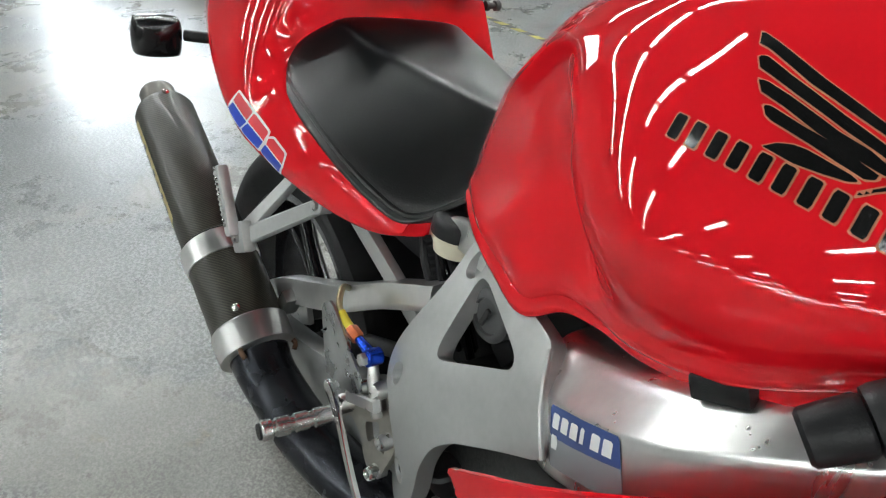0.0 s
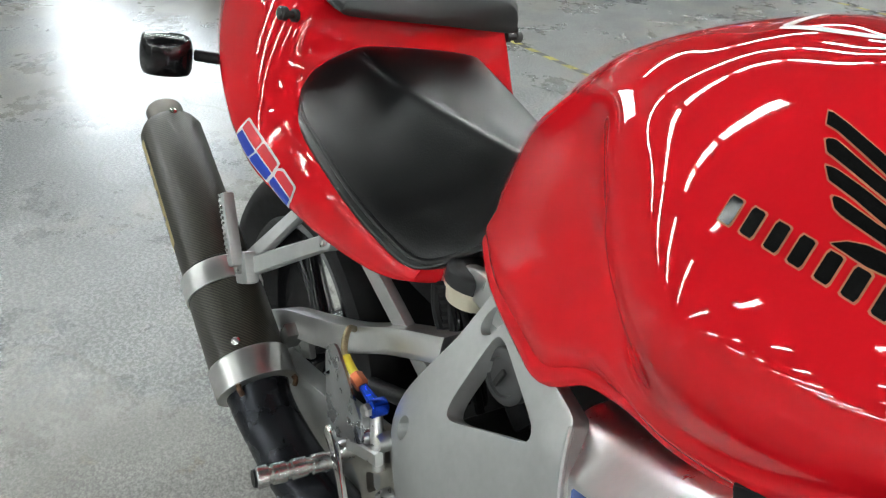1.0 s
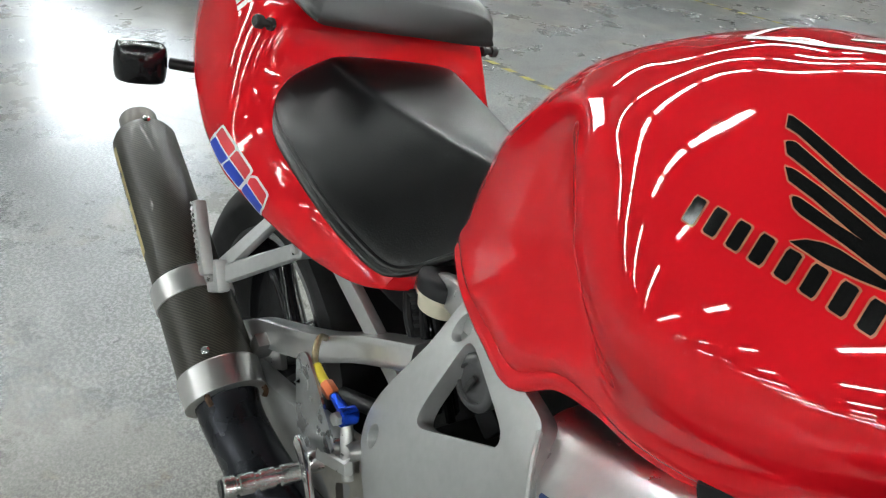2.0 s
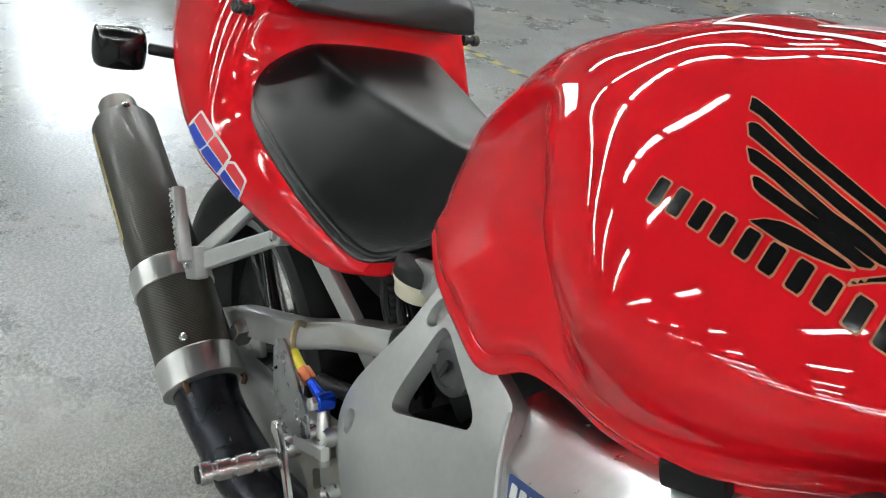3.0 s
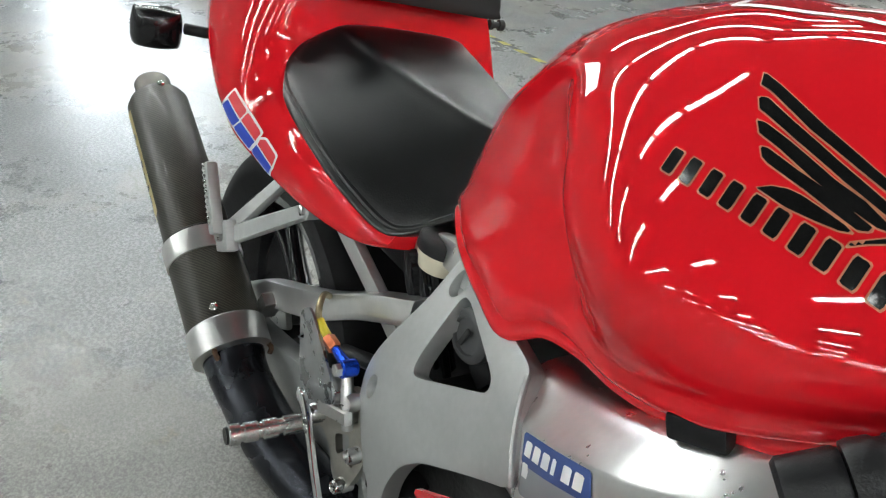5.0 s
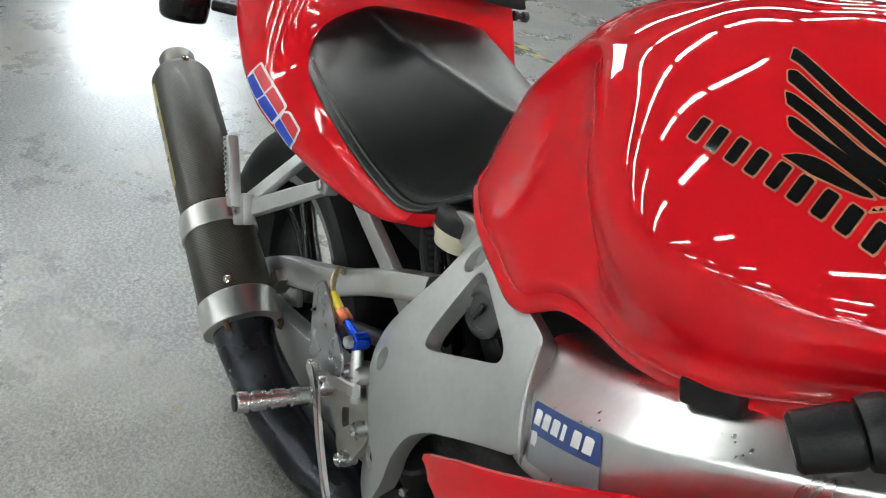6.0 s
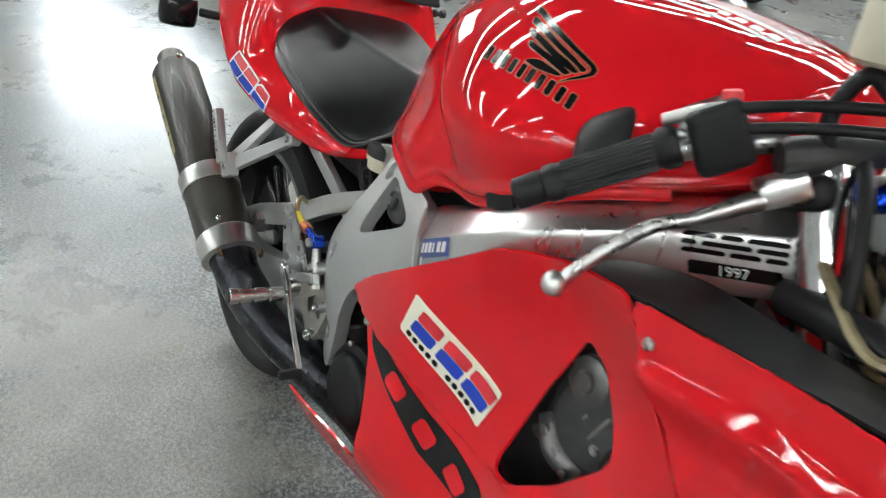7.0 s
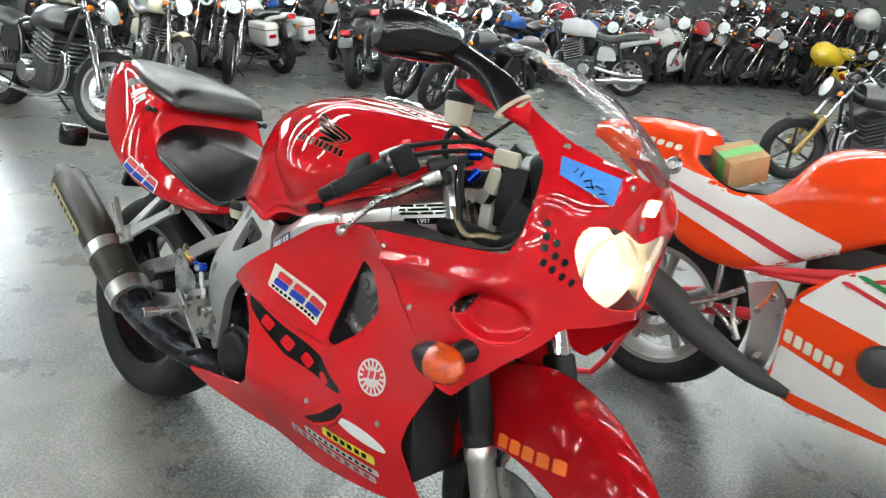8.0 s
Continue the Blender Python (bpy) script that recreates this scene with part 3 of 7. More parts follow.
# tail
tail = part("tail_cowl", eased(fair(stations([
    (0.405, [(0, 0.69), (0.09, 0.695), (0.134, 0.706), (0.147, 0.698), (0.138, 0.688), (0, 0.68)]),
    (0.36, [(0, 0.69), (0.12, 0.70), (0.158, 0.716), (0.172, 0.696), (0.158, 0.669), (0, 0.668)]),
    (0.29, [(0, 0.70), (0.14, 0.71), (0.178, 0.738), (0.193, 0.704), (0.177, 0.663), (0, 0.665)]),
    (0.22, [(0, 0.71), (0.14, 0.72), (0.184, 0.758), (0.205, 0.716), (0.190, 0.664), (0, 0.668)]),
    (0.16, [(0, 0.73), (0.14, 0.74), (0.186, 0.774), (0.214, 0.726), (0.199, 0.671), (0, 0.674)]),
    (0.118, [(0, 0.76), (0.13, 0.77), (0.180, 0.797), (0.219, 0.740), (0.210, 0.681), (0, 0.68)]),
    (0.096, [(0, 0.83), (0.13, 0.83), (0.176, 0.836), (0.220, 0.750), (0.213, 0.688), (0, 0.683)]),
    (0.083, [(0, 0.902), (0.138, 0.899), (0.174, 0.868), (0.220, 0.756), (0.214, 0.694), (0, 0.685)]),
    (0.055, [(0, 0.918), (0.140, 0.915), (0.177, 0.886), (0.220, 0.768), (0.214, 0.704), (0, 0.69)]),
    (0.0, [(0, 0.926), (0.136, 0.925), (0.177, 0.900), (0.216, 0.796), (0.212, 0.724), (0, 0.70)]),
    (-0.12, [(0, 0.955), (0.12, 0.955), (0.160, 0.932), (0.192, 0.845), (0.188, 0.770), (0, 0.755)]),
    (-0.25, [(0, 0.985), (0.09, 0.985), (0.12, 0.965), (0.142, 0.905), (0.132, 0.845), (0, 0.835)]),
    (-0.37, [(0, 0.99), (0.04, 0.985), (0.06, 0.97), (0.06, 0.95), (0.03, 0.93), (0, 0.92)]),
], 6, 6), 16), 8), RED_FAIRING, BIKE, "glossy red tail cowl with worn lettering", 60)
pad = part("pillion_pad", stations([
    (0.132, [(0, 0.945), (0.10, 0.943), (0.130, 0.932), (0.137, 0.915), (0.130, 0.903), (0, 0.903)]),
    (0.110, [(0, 0.966), (0.10, 0.962), (0.138, 0.947), (0.145, 0.925), (0.137, 0.908), (0, 0.908)]),
    (0.05, [(0, 0.982), (0.095, 0.977), (0.135, 0.957), (0.143, 0.935), (0.13, 0.915), (0, 0.915)]),
    (-0.06, [(0, 0.988), (0.09, 0.984), (0.125, 0.967), (0.132, 0.948), (0.12, 0.932), (0, 0.925)]),
    (-0.16, [(0, 1.0), (0.075, 0.997), (0.105, 0.982), (0.11, 0.965), (0.10, 0.95), (0, 0.94)]),
    (-0.27, [(0, 1.0), (0.05, 0.999), (0.07, 0.99), (0.075, 0.98), (0.06, 0.97), (0, 0.97)]),
], 6, 6), VINYL, BIKE, "black vinyl pillion pad", 60)

# frame: satin casting at the pivot, welded to a brushed beam
FRAME_Y = spline_surface([(0.52, 0.718, -0.145), (0.54, 0.63, -0.187), (0.477, 0.567, -0.188), (0.664, 0.733, -0.182), (0.702, 0.704, -0.207), (0.464, 0.397, -0.155), (0.70, 0.655, -0.212), (0.60, 0.60, -0.205), (0.44, 0.55, -0.172), (0.66, 0.70, -0.196)])
HOLE = [(0.534, 0.714), (0.548, 0.718), (0.636, 0.700), (0.640, 0.690), (0.630, 0.682), (0.548, 0.631), (0.536, 0.628), (0.531, 0.640)]
CASTING = [(0.497, 0.728), (0.503, 0.741), (0.525, 0.746), (0.56, 0.742), (0.612, 0.735), (0.660, 0.734), (0.668, 0.730), (0.716, 0.660), (0.66, 0.622), (0.605, 0.582), (0.580, 0.553), (0.565, 0.51), (0.558, 0.465), (0.54, 0.42), (0.51, 0.36), (0.475, 0.36), (0.45, 0.43), (0.444, 0.54), (0.457, 0.594), (0.489, 0.68)]
def oval(x, z, rx, rz):
    return [(x + rx * math.cos(a) + 0.25 * rz * math.sin(a), z + rz * math.sin(a)) for a in (2 * math.pi * j / 24 for j in range(24))]
RECESSES = ((0.520, 0.719, 0.012, 0.017), (0.481, 0.567, 0.011, 0.017), (0.497, 0.430, 0.016, 0.020))
casting = part("frame_casting", rounded(sheet(round_poly(CASTING, 0.016), lambda x, z: (x, FRAME_Y(x, z) - 0.002, z), 0.005, 0.020, [round_poly(HOLE, 0.014)] + [oval(*q) for q in RECESSES]), 0.0035), CAST, BIKE, "satin grey aluminium pivot casting", 45)
beam_rows = [(0.655, 0.160, 0.728, 0.645), (0.70, 0.181, 0.743, 0.640), (0.75, 0.202, 0.769, 0.667), (0.80, 0.215, 0.800, 0.70), (0.85, 0.208, 0.833, 0.728), (0.90, 0.186, 0.857, 0.756), (0.96, 0.146, 0.886, 0.785), (1.02, 0.105, 0.913, 0.815), (1.08, 0.075, 0.935, 0.84)]
def beam(s):
    rings = []
    for x, y, top, low in beam_rows:
        h, c, t = (top - low) / 2, (top + low) / 2, 0.024
        # an upright lower face and an upper face that leans in above a crease
        prof = [(-1, 0.78), (-0.93, 0.95), (-0.7, 1), (-0.2, 1), (0.22, 1), (0.36, 0.97), (0.62, 0.97), (0.88, 0.95), (1, 0.6), (1, -0.6), (0.95, -1.5), (0.5, -1.6), (-0.5, -1.2), (-0.9, -0.95), (-1, -0.7), (-1, 0)]
        rings.append([(x, s * (y + t * b - 0.86 * h * max(0.0, a - 0.28)), c + h * a) for a, b in prof])
    return loft(rings, 5, 3)
beam_right = part("frame_beam", beam(-1), ALU, BIKE, "brushed aluminium frame beam", 50)
part("frame_beam", beam(1), ALU, BIKE, "brushed aluminium frame beam", 50)
weld_line = smooth_line([(x, FRAME_Y(x, z) - 0.003, z) for x, z in ((0.668, 0.729), (0.681, 0.710), (0.697, 0.686), (0.714, 0.662))], 10)
part("weld", tube(weld_line, [0.0033 if k % 2 else 0.0026 for k in range(len(weld_line))], 8, 1), CAST, BIKE, "rippled weld bead")

# silencer and pipe
A0, A1 = Vector((0.195, -0.208, 0.366)), Vector((-0.30, -0.222, 0.628))
def along(s): return A0.lerp(A1, s)
def carbon_material():
    """Dark twill cloth wound round the silencer's axis."""
    m = mat("dark_carbon_fibre", (0.026, 0.024, 0.019), 0.40, coat=0.12, var=0.2, scale=60, spec=0.35, rvar=0.04)
    nt = m.node_tree
    axis = (A1 - A0).normalized()
    u_ = axis.orthogonal().normalized()
    v_ = axis.cross(u_)
    tc = nt.nodes.new("ShaderNodeTexCoord")

    def calc(kind, a, b_=None):
        n = nt.nodes.new("ShaderNodeMath")
        n.operation = kind
        for k, q in enumerate((a, b_)):
            if q is None:
                continue
            if isinstance(q, (int, float)):
                n.inputs[k].default_value = q
            else:
                nt.links.new(q, n.inputs[k])
        return n.outputs[0]

    def along_way(way):
        d = nt.nodes.new("ShaderNodeVectorMath")
        d.operation = "SUBTRACT"
        d.inputs[1].default_value = A0
        nt.links.new(tc.outputs["Object"], d.inputs[0])
        e = nt.nodes.new("ShaderNodeVectorMath")
        e.operation = "DOT_PRODUCT"
        e.inputs[1].default_value = way
        nt.links.new(d.outputs[0], e.inputs[0])
        return e.outputs["Value"]
    far, turn = along_way(axis), calc("ARCTAN2", along_way(v_), along_way(u_))
    a, c = calc("MULTIPLY", far, 1 / 0.0013), calc("MULTIPLY", turn, 250 / (2 * math.pi))
    step = calc("FRACT", calc("MULTIPLY", calc("ADD", calc("FLOOR", a), calc("MULTIPLY", calc("FLOOR", calc("MULTIPLY", c, 1.0)), 1.0)), 0.25))
    weave = calc("GREATER_THAN", step, 0.4)
    old = nt.nodes["Principled BSDF"].inputs["Base Color"].links[0].from_socket
    mix = nt.nodes.new("ShaderNodeMix")
    mix.data_type, mix.blend_type = "RGBA", "MULTIPLY"
    mix.inputs[0].default_value = 1.0
    rp = nt.nodes.new("ShaderNodeValToRGB")
    rp.color_ramp.elements[0].color, rp.color_ramp.elements[1].color = (0.45, 0.45, 0.45, 1), (1.7, 1.7, 1.65, 1)
    nt.links.new(weave, rp.inputs[0])
    nt.links.new(old, mix.inputs[6])
    nt.links.new(rp.outputs[0], mix.inputs[7])
    nt.links.new(mix.outputs[2], nt.nodes["Principled BSDF"].inputs["Base Color"])
    return m


CARBON = carbon_material()
BAND = mat("satin_aluminium_band", (0.76, 0.76, 0.75), 0.30, metal=1.0, var=0.04, scale=60, rvar=0.02)
part("silencer", lathe([(0, 0.02), (0, 0.056), (0.36, 0.0555), (0.365, 0.0525), (0.96, 0.050), (0.985, 0.044), (0.985, 0.02)], along(0.05), along(0.94), 40), CARBON, BIKE, "dark carbon fibre silencer")
part("front_band", lathe([(0, 0.053), (0.05, 0.058), (0.95, 0.059), (1, 0.057)], along(0.045), along(0.13), 40), BAND, BIKE, "polished aluminium band")
part("rear_band", lathe([(0, 0.053), (0.02, 0.0578), (0.10, 0.0585), (0.90, 0.0585), (0.98, 0.0578), (1, 0.052)], along(0.33), along(0.40), 40), BAND, BIKE, "polished aluminium clamp")
part("outlet", lathe([(0, 0.03), (0.3, 0.030), (0.92, 0.030), (1, 0.028), (1, 0.024), (0.2, 0.023)], along(0.92), along(1.0), 32), mat("burnt_outlet", (0.14, 0.13, 0.12), 0.4, metal=0.8, var=0.2), BIKE, "burnt steel outlet ring")
part("exhaust_pipe", tube([along(0.06), along(0.0), (0.235, -0.204, 0.352), (0.30, -0.198, 0.340), (0.38, -0.178, 0.326), (0.47, -0.135, 0.302), (0.58, -0.09, 0.27)], [0.046, 0.043, 0.042, 0.042, 0.042, 0.042, 0.04], 24, 8), PIPE, BIKE, "dark burnt exhaust pipe")

# fairing
SIDE_Y = spline_surface([(0.65, 0.612, -0.26), (0.79, 0.684, -0.265), (0.776, 0.631, -0.265), (0.907, 0.639, -0.227), (0.898, 0.586, -0.232), (0.898, 0.797, -0.254), (0.978, 0.749, -0.218), (0.964, 0.574, -0.241), (1.06, 0.682, -0.233), (1.062, 0.801, -0.253), (1.149, 0.717, -0.254), (1.088, 0.552, -0.239), (0.69, 0.58, -0.258), (0.56, 0.34, -0.225), (0.48, 0.31, -0.212), (0.75, 0.40, -0.25), (0.75, 0.28, -0.16), (1.0, 0.27, -0.16), (1.0, 0.42, -0.235), (1.19, 0.34, -0.17), (1.19, 0.45, -0.225)])
CREASE = [(0.60, 0.612), (0.65, 0.602), (0.69, 0.590), (0.777, 0.580), (0.86, 0.560), (0.92, 0.558), (0.97, 0.568), (1.1, 0.60)]
def side(x, z, grow=0.0):
    """The right side panel: the upper part stands proud of the lower part along a crease."""
    zc = np.interp(x, [p[0] for p in CREASE], [p[1] for p in CREASE])
    fade = max(0.0, min(1.0, (0.99 - x) / 0.05)) * max(0.0, min(1.0, (x - 0.60) / 0.06))
    d = zc - z
    step = 0.0
    if d > -0.004:
        t = min(1.0, (d + 0.004) / 0.010)
        step = 0.013 * t * t * (3 - 2 * t) * max(0.0, 1 - max(0, d - 0.02) / 0.13) * fade
    roll = 0.0
    if x < 0.70 and z > 0.45:
        roll = 0.010 * ((0.70 - x) / 0.06) ** 2
    return (x, SIDE_Y(x, z) + step + roll - grow, z)
SIDE_LINE = round_poly([(0.647, 0.608), (0.70, 0.655), (0.80, 0.73), (0.87, 0.785), (0.905, 0.80), (0.95, 0.815), (1.02, 0.826), (1.045, 0.795), (1.075, 0.762), (1.143, 0.699), (1.188, 0.66), (1.24, 0.60), (1.215, 0.553), (1.19, 0.50), (1.177, 0.445), (1.195, 0.38), (1.21, 0.32), (1.12, 0.285), (0.90, 0.255), (0.70, 0.262), (0.60, 0.282), (0.50, 0.298), (0.476, 0.311), (0.56, 0.334), (0.64, 0.348), (0.70, 0.362), (0.745, 0.40), (0.748, 0.46), (0.735, 0.50), (0.712, 0.545), (0.68, 0.580)], 0.012)
side_panel = part("side_fairing", sheet(SIDE_LINE, side, 0.006, 0.004, [round_poly([(0.982, 0.752), (1.015, 0.742), (1.047, 0.708), (1.062, 0.682), (1.058, 0.665), (1.022, 0.612), (0.975, 0.570), (0.958, 0.568), (0.950, 0.580), (0.955, 0.625), (0.962, 0.680)], 0.010)]), RED_FAIRING, BIKE, "glossy red side fairing", 40)
def other_side(x, z):
    p = side(x, z)
    return (p[0], -p[1], p[2])
part("side_fairing", sheet(SIDE_LINE, other_side, 0.012, 0.004), RED, BIKE, "glossy red side fairing", 40)

NX, NK = 1.20, 0.27
def polar(x, y): return math.atan2(abs(y), x - NX) * NK
NOSE_PTS = [(1.44, 0, 1.02), (1.423, 0, 0.98), (1.43, 0, 0.915), (1.455, 0, 0.85), (1.45, 0, 0.80), (1.44, 0, 0.775), (1.404, -0.202, 0.943), (1.415, -0.15, 0.87), (1.334, -0.195, 1.04), (1.409, -0.113, 1.019), (1.421, -0.148, 0.981), (1.325, -0.171, 1.055), (1.364, -0.238, 0.934), (1.349, -0.277, 0.884), (1.342, -0.251, 0.971), (1.18, -0.145, 1.114), (1.395, -0.187, 0.785), (1.366, -0.245, 0.702), (1.302, -0.272, 0.682), (1.149, -0.254, 0.717), (1.062, -0.253, 0.801), (1.088, -0.239, 0.552), (1.182, -0.262, 0.848), (1.0, -0.25, 0.82), (1.215, -0.24, 0.555), (1.32, -0.262, 0.65), (1.28, -0.285, 0.78)]
NOSE_R = spline_surface([(s * polar(x, y), z, math.hypot(x - NX, y)) for x, y, z in NOSE_PTS for s in ((1,) if y == 0 else (1, -1))])
def nose(u, z, grow=0.0):
    r, a = NOSE_R(u, z) + grow, u / NK
    w = abs(u)
    q = 1 - ((w - 0.305) / 0.066) ** 2 - ((z - 0.764) / 0.038) ** 2
    if q > 0:
        t = min(1.0, q * 2.2)
        r -= 0.027 * t * t * (3 - 2 * t) * (0.45 + 0.55 * max(0, min(1, (w - 0.25) / 0.11)))
    if w > 0.2:
        f = max(0.0, min(1.0, (w - 0.24) / 0.08))
        d = z - (0.825 - 0.19 * (w - 0.30))
        r += f * 0.010 * math.exp(-(d / 0.013) ** 2) - f * 0.005 * math.exp(-((d + 0.032) / 0.018) ** 2)
    return (NX + r * math.cos(a), -r * math.sin(a), z)
def both(half): return half + [(-u, z) for u, z in reversed(half) if u > 0.0001]
NOSE_LINE = [(0, 1.02)] + [(polar(x, y), z) for x, y, z in [(1.415, -0.09, 1.035), (1.33, -0.155, 1.062), (1.2, -0.135, 1.125), (1.12, -0.125, 1.135), (1.18, -0.165, 1.10), (1.27, -0.195, 1.06), (1.325, -0.225, 1.022), (1.340, -0.25, 0.971), (1.345, -0.27, 0.92), (1.335, -0.278, 0.875), (1.182, -0.262, 0.848), (1.026, -0.25, 0.827), (1.076, -0.25, 0.765), (1.145, -0.25, 0.702), (1.19, -0.245, 0.662), (1.24, -0.24, 0.605), (1.275, -0.245, 0.60), (1.32, -0.262, 0.65), (1.366, -0.245, 0.702), (1.40, -0.2, 0.74), (1.40, -0.16, 0.765)]] + [(0, 0.775)]
LAMP = [(0.0, 0.915), (0.05, 0.925), (0.118, 0.945), (0.205, 0.945), (0.212, 0.90), (0.185, 0.86), (0.15, 0.825), (0.09, 0.802), (0.0, 0.797)]
FAR_LINE = [p for p in NOSE_LINE if not (p[1] > 1.09)]
upper = part("upper_cowl", fair(sheet(round_poly(NOSE_LINE + [(-u, z) for u, z in reversed(FAR_LINE) if u > 0.0001], 0.012), nose, 0.0065, 0.004, [round_poly(both(LAMP), 0.034)]), 3), RED_FAIRING, BIKE, "glossy red upper fairing cowl", 40)
part("headlight_lens", sheet(round_poly(both([(u * 1.02, (z - 0.87) * 1.03 + 0.87) for u, z in LAMP]), 0.014), lambda u, z: nose(u, z, -0.004), 0.01, 0.002), GLASS, BIKE, "clear headlight lens")
LIT = glow("headlight_glow", (1.0, 0.86, 0.64), 60.0)
BOWL = mat("headlight_bowl", (0.92, 0.88, 0.80), 0.5, metal=1.0, var=0.05)
# reflector emits by itself, in place of bulb light it would bounce
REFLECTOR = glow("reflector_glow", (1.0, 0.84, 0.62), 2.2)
for s_ in (1, -1):
    c0 = Vector(nose(s_ * 0.108, 0.868, -0.052))
    c1 = Vector(nose(s_ * 0.100, 0.866, -0.010))
    bowl = part("headlight_bowl", lathe([(0, 0.018), (0.10, 0.034), (0.35, 0.048), (0.7, 0.060), (1, 0.066)], c0, c1, 32, caps=False), BOWL, BIKE, "lit headlight bowl")
    b2 = bmesh.new()
    bmesh.ops.create_uvsphere(b2, u_segments=16, v_segments=10, radius=0.019)
    bmesh.ops.translate(b2, verts=b2.verts, vec=c0.lerp(c1, 0.45))
    part("bulb", b2, LIT, bowl, "lit bulb")
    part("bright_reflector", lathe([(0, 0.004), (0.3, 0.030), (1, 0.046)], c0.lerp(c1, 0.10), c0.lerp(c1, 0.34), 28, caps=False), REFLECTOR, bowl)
# housing back glows too, filling in for scattered bulb light
part("headlight_back", sheet(round_poly(both([(u * 1.02, (z - 0.87) * 1.03 + 0.87) for u, z in LAMP]), 0.014), lambda u, z: nose(u, z, -0.054), 0.012, 0.002), glow("self_lit_housing", (1.0, 0.80, 0.56), 1.8), BIKE, "lamp housing with its own warm glow for bulb light")

# screen
cen = [(1.44, 1.022), (1.405, 1.075), (1.31, 1.145), (1.19, 1.2), (1.085, 1.225)]
edg = [(1.43, 0.04, 1.024), (1.40, 0.10, 1.037), (1.33, 0.155, 1.065), (1.2, 0.138, 1.128), (1.09, 0.115, 1.175)]
rings = []
for (cx, cz), (ex, ey, ez) in zip(cen, edg):
    row = []
    for s in (-1, -0.75, -0.4, 0, 0.4, 0.75, 1):
        w = math.sqrt(1 - s * s) ** 1.1
        row.append((ex + (cx - ex) * w, ey * s, ez + (cz - ez) * w))
    rings.append(row)
bm = loft(rings, 6, 4, closed=False)
bmesh.ops.solidify(bm, geom=list(bm.faces), thickness=0.003)
part("windscreen", bm, SCREEN, BIKE, "clear scratched windscreen")

# steering: turned to the right
STEER = Matrix.Translation((1.366, 0, 0.29)) @ Matrix.Rotation(radians(-24), 4, "Y") @ Matrix.Rotation(radians(-22), 4, "Z")
wheel("front_wheel", BIKE, 0.294, 0.064, 0.203, STEER @ pose(0.036, 0, 0), "black three-spoke front wheel", 3, 0.15)
for s in (-1, 1):
    slider = part("fork_slider", lathe([(0, 0.018), (0.02, 0.026), (0.1, 0.028), (0.86, 0.027), (0.88, 0.031), (0.97, 0.031), (1, 0.026)], (0.036, s * 0.107, -0.05), (0.036, s * 0.107, 0.21), 28), ALU, BIKE, "silver fork slider", m=STEER)
    part("dust_seal", lathe([(0, 0.028), (0.2, 0.0315), (0.8, 0.0315), (1, 0.026)], (0.036, s * 0.107, 0.20), (0.036, s * 0.107, 0.235), 24), BLACK, slider, m=STEER)
    part("fork_tube", rod((0.036, s * 0.107, 0.2), (0.036, s * 0.107, 0.74), 0.0225, 28, 0.002), CHROME, BIKE, "chrome fork tube", m=STEER)
    part("fork_bracket", block((0.056, 0.054, 0.13), STEER @ pose(0.034, s * 0.107, 0.285), 0.014, 3), BLACK, BIKE)
for z, w in ((0.50, 0.05), (0.715, 0.032)):
    part("triple_clamp", block((0.07, 0.27, w), STEER @ pose(0.02, 0, z), 0.012, 3), BLACK, BIKE, "black fork clamp")
part("steering_head", rod((0, 0, 0.5), (0, 0, 0.72), 0.034, 24, 0.003), CAST, BIKE, m=STEER)
fr = []
for a in (-42, -25, -5, 15, 35, 55, 75, 92):
    c, sn = math.cos(radians(a)), math.sin(radians(a))
    row = []
    half = 0.092 if a < 40 else 0.092 - 0.0006 * (a - 40)
    drop = 0.14 if a < 20 else 0.14 - 0.0006 * (a - 20)
    for w in (-1, -0.93, -0.78, -0.45, 0, 0.45, 0.78, 0.93, 1):
        r = 0.345 - drop * abs(w) ** 3.2
        row.append((0.036 + r * sn, w * half, r * c))
    fr.append(row)
bm = loft(fr, 7, 4, closed=False)
bmesh.ops.solidify(bm, geom=list(bm.faces), thickness=0.003)
mudguard = part("front_mudguard", bm, RED_FAIRING, BIKE, "glossy red front mudguard", m=STEER)


# ---- rear of the motorcycle ----
def box_arm(rows, s):
    """A box-section arm along (x, y, z, height, thickness)."""
    rings = []
    for x, y, z, h, t in rows:
        rings.append([(x, s * (y + t * b / 2), z + h * a / 2) for a, b in ((-1, 0.7), (-0.8, 1), (0, 1), (0.8, 1), (1, 0.7), (1, -0.7), (0.8, -1), (0, -1), (-0.8, -1), (-1, -0.7))])
    return loft(rings, 5, 2)


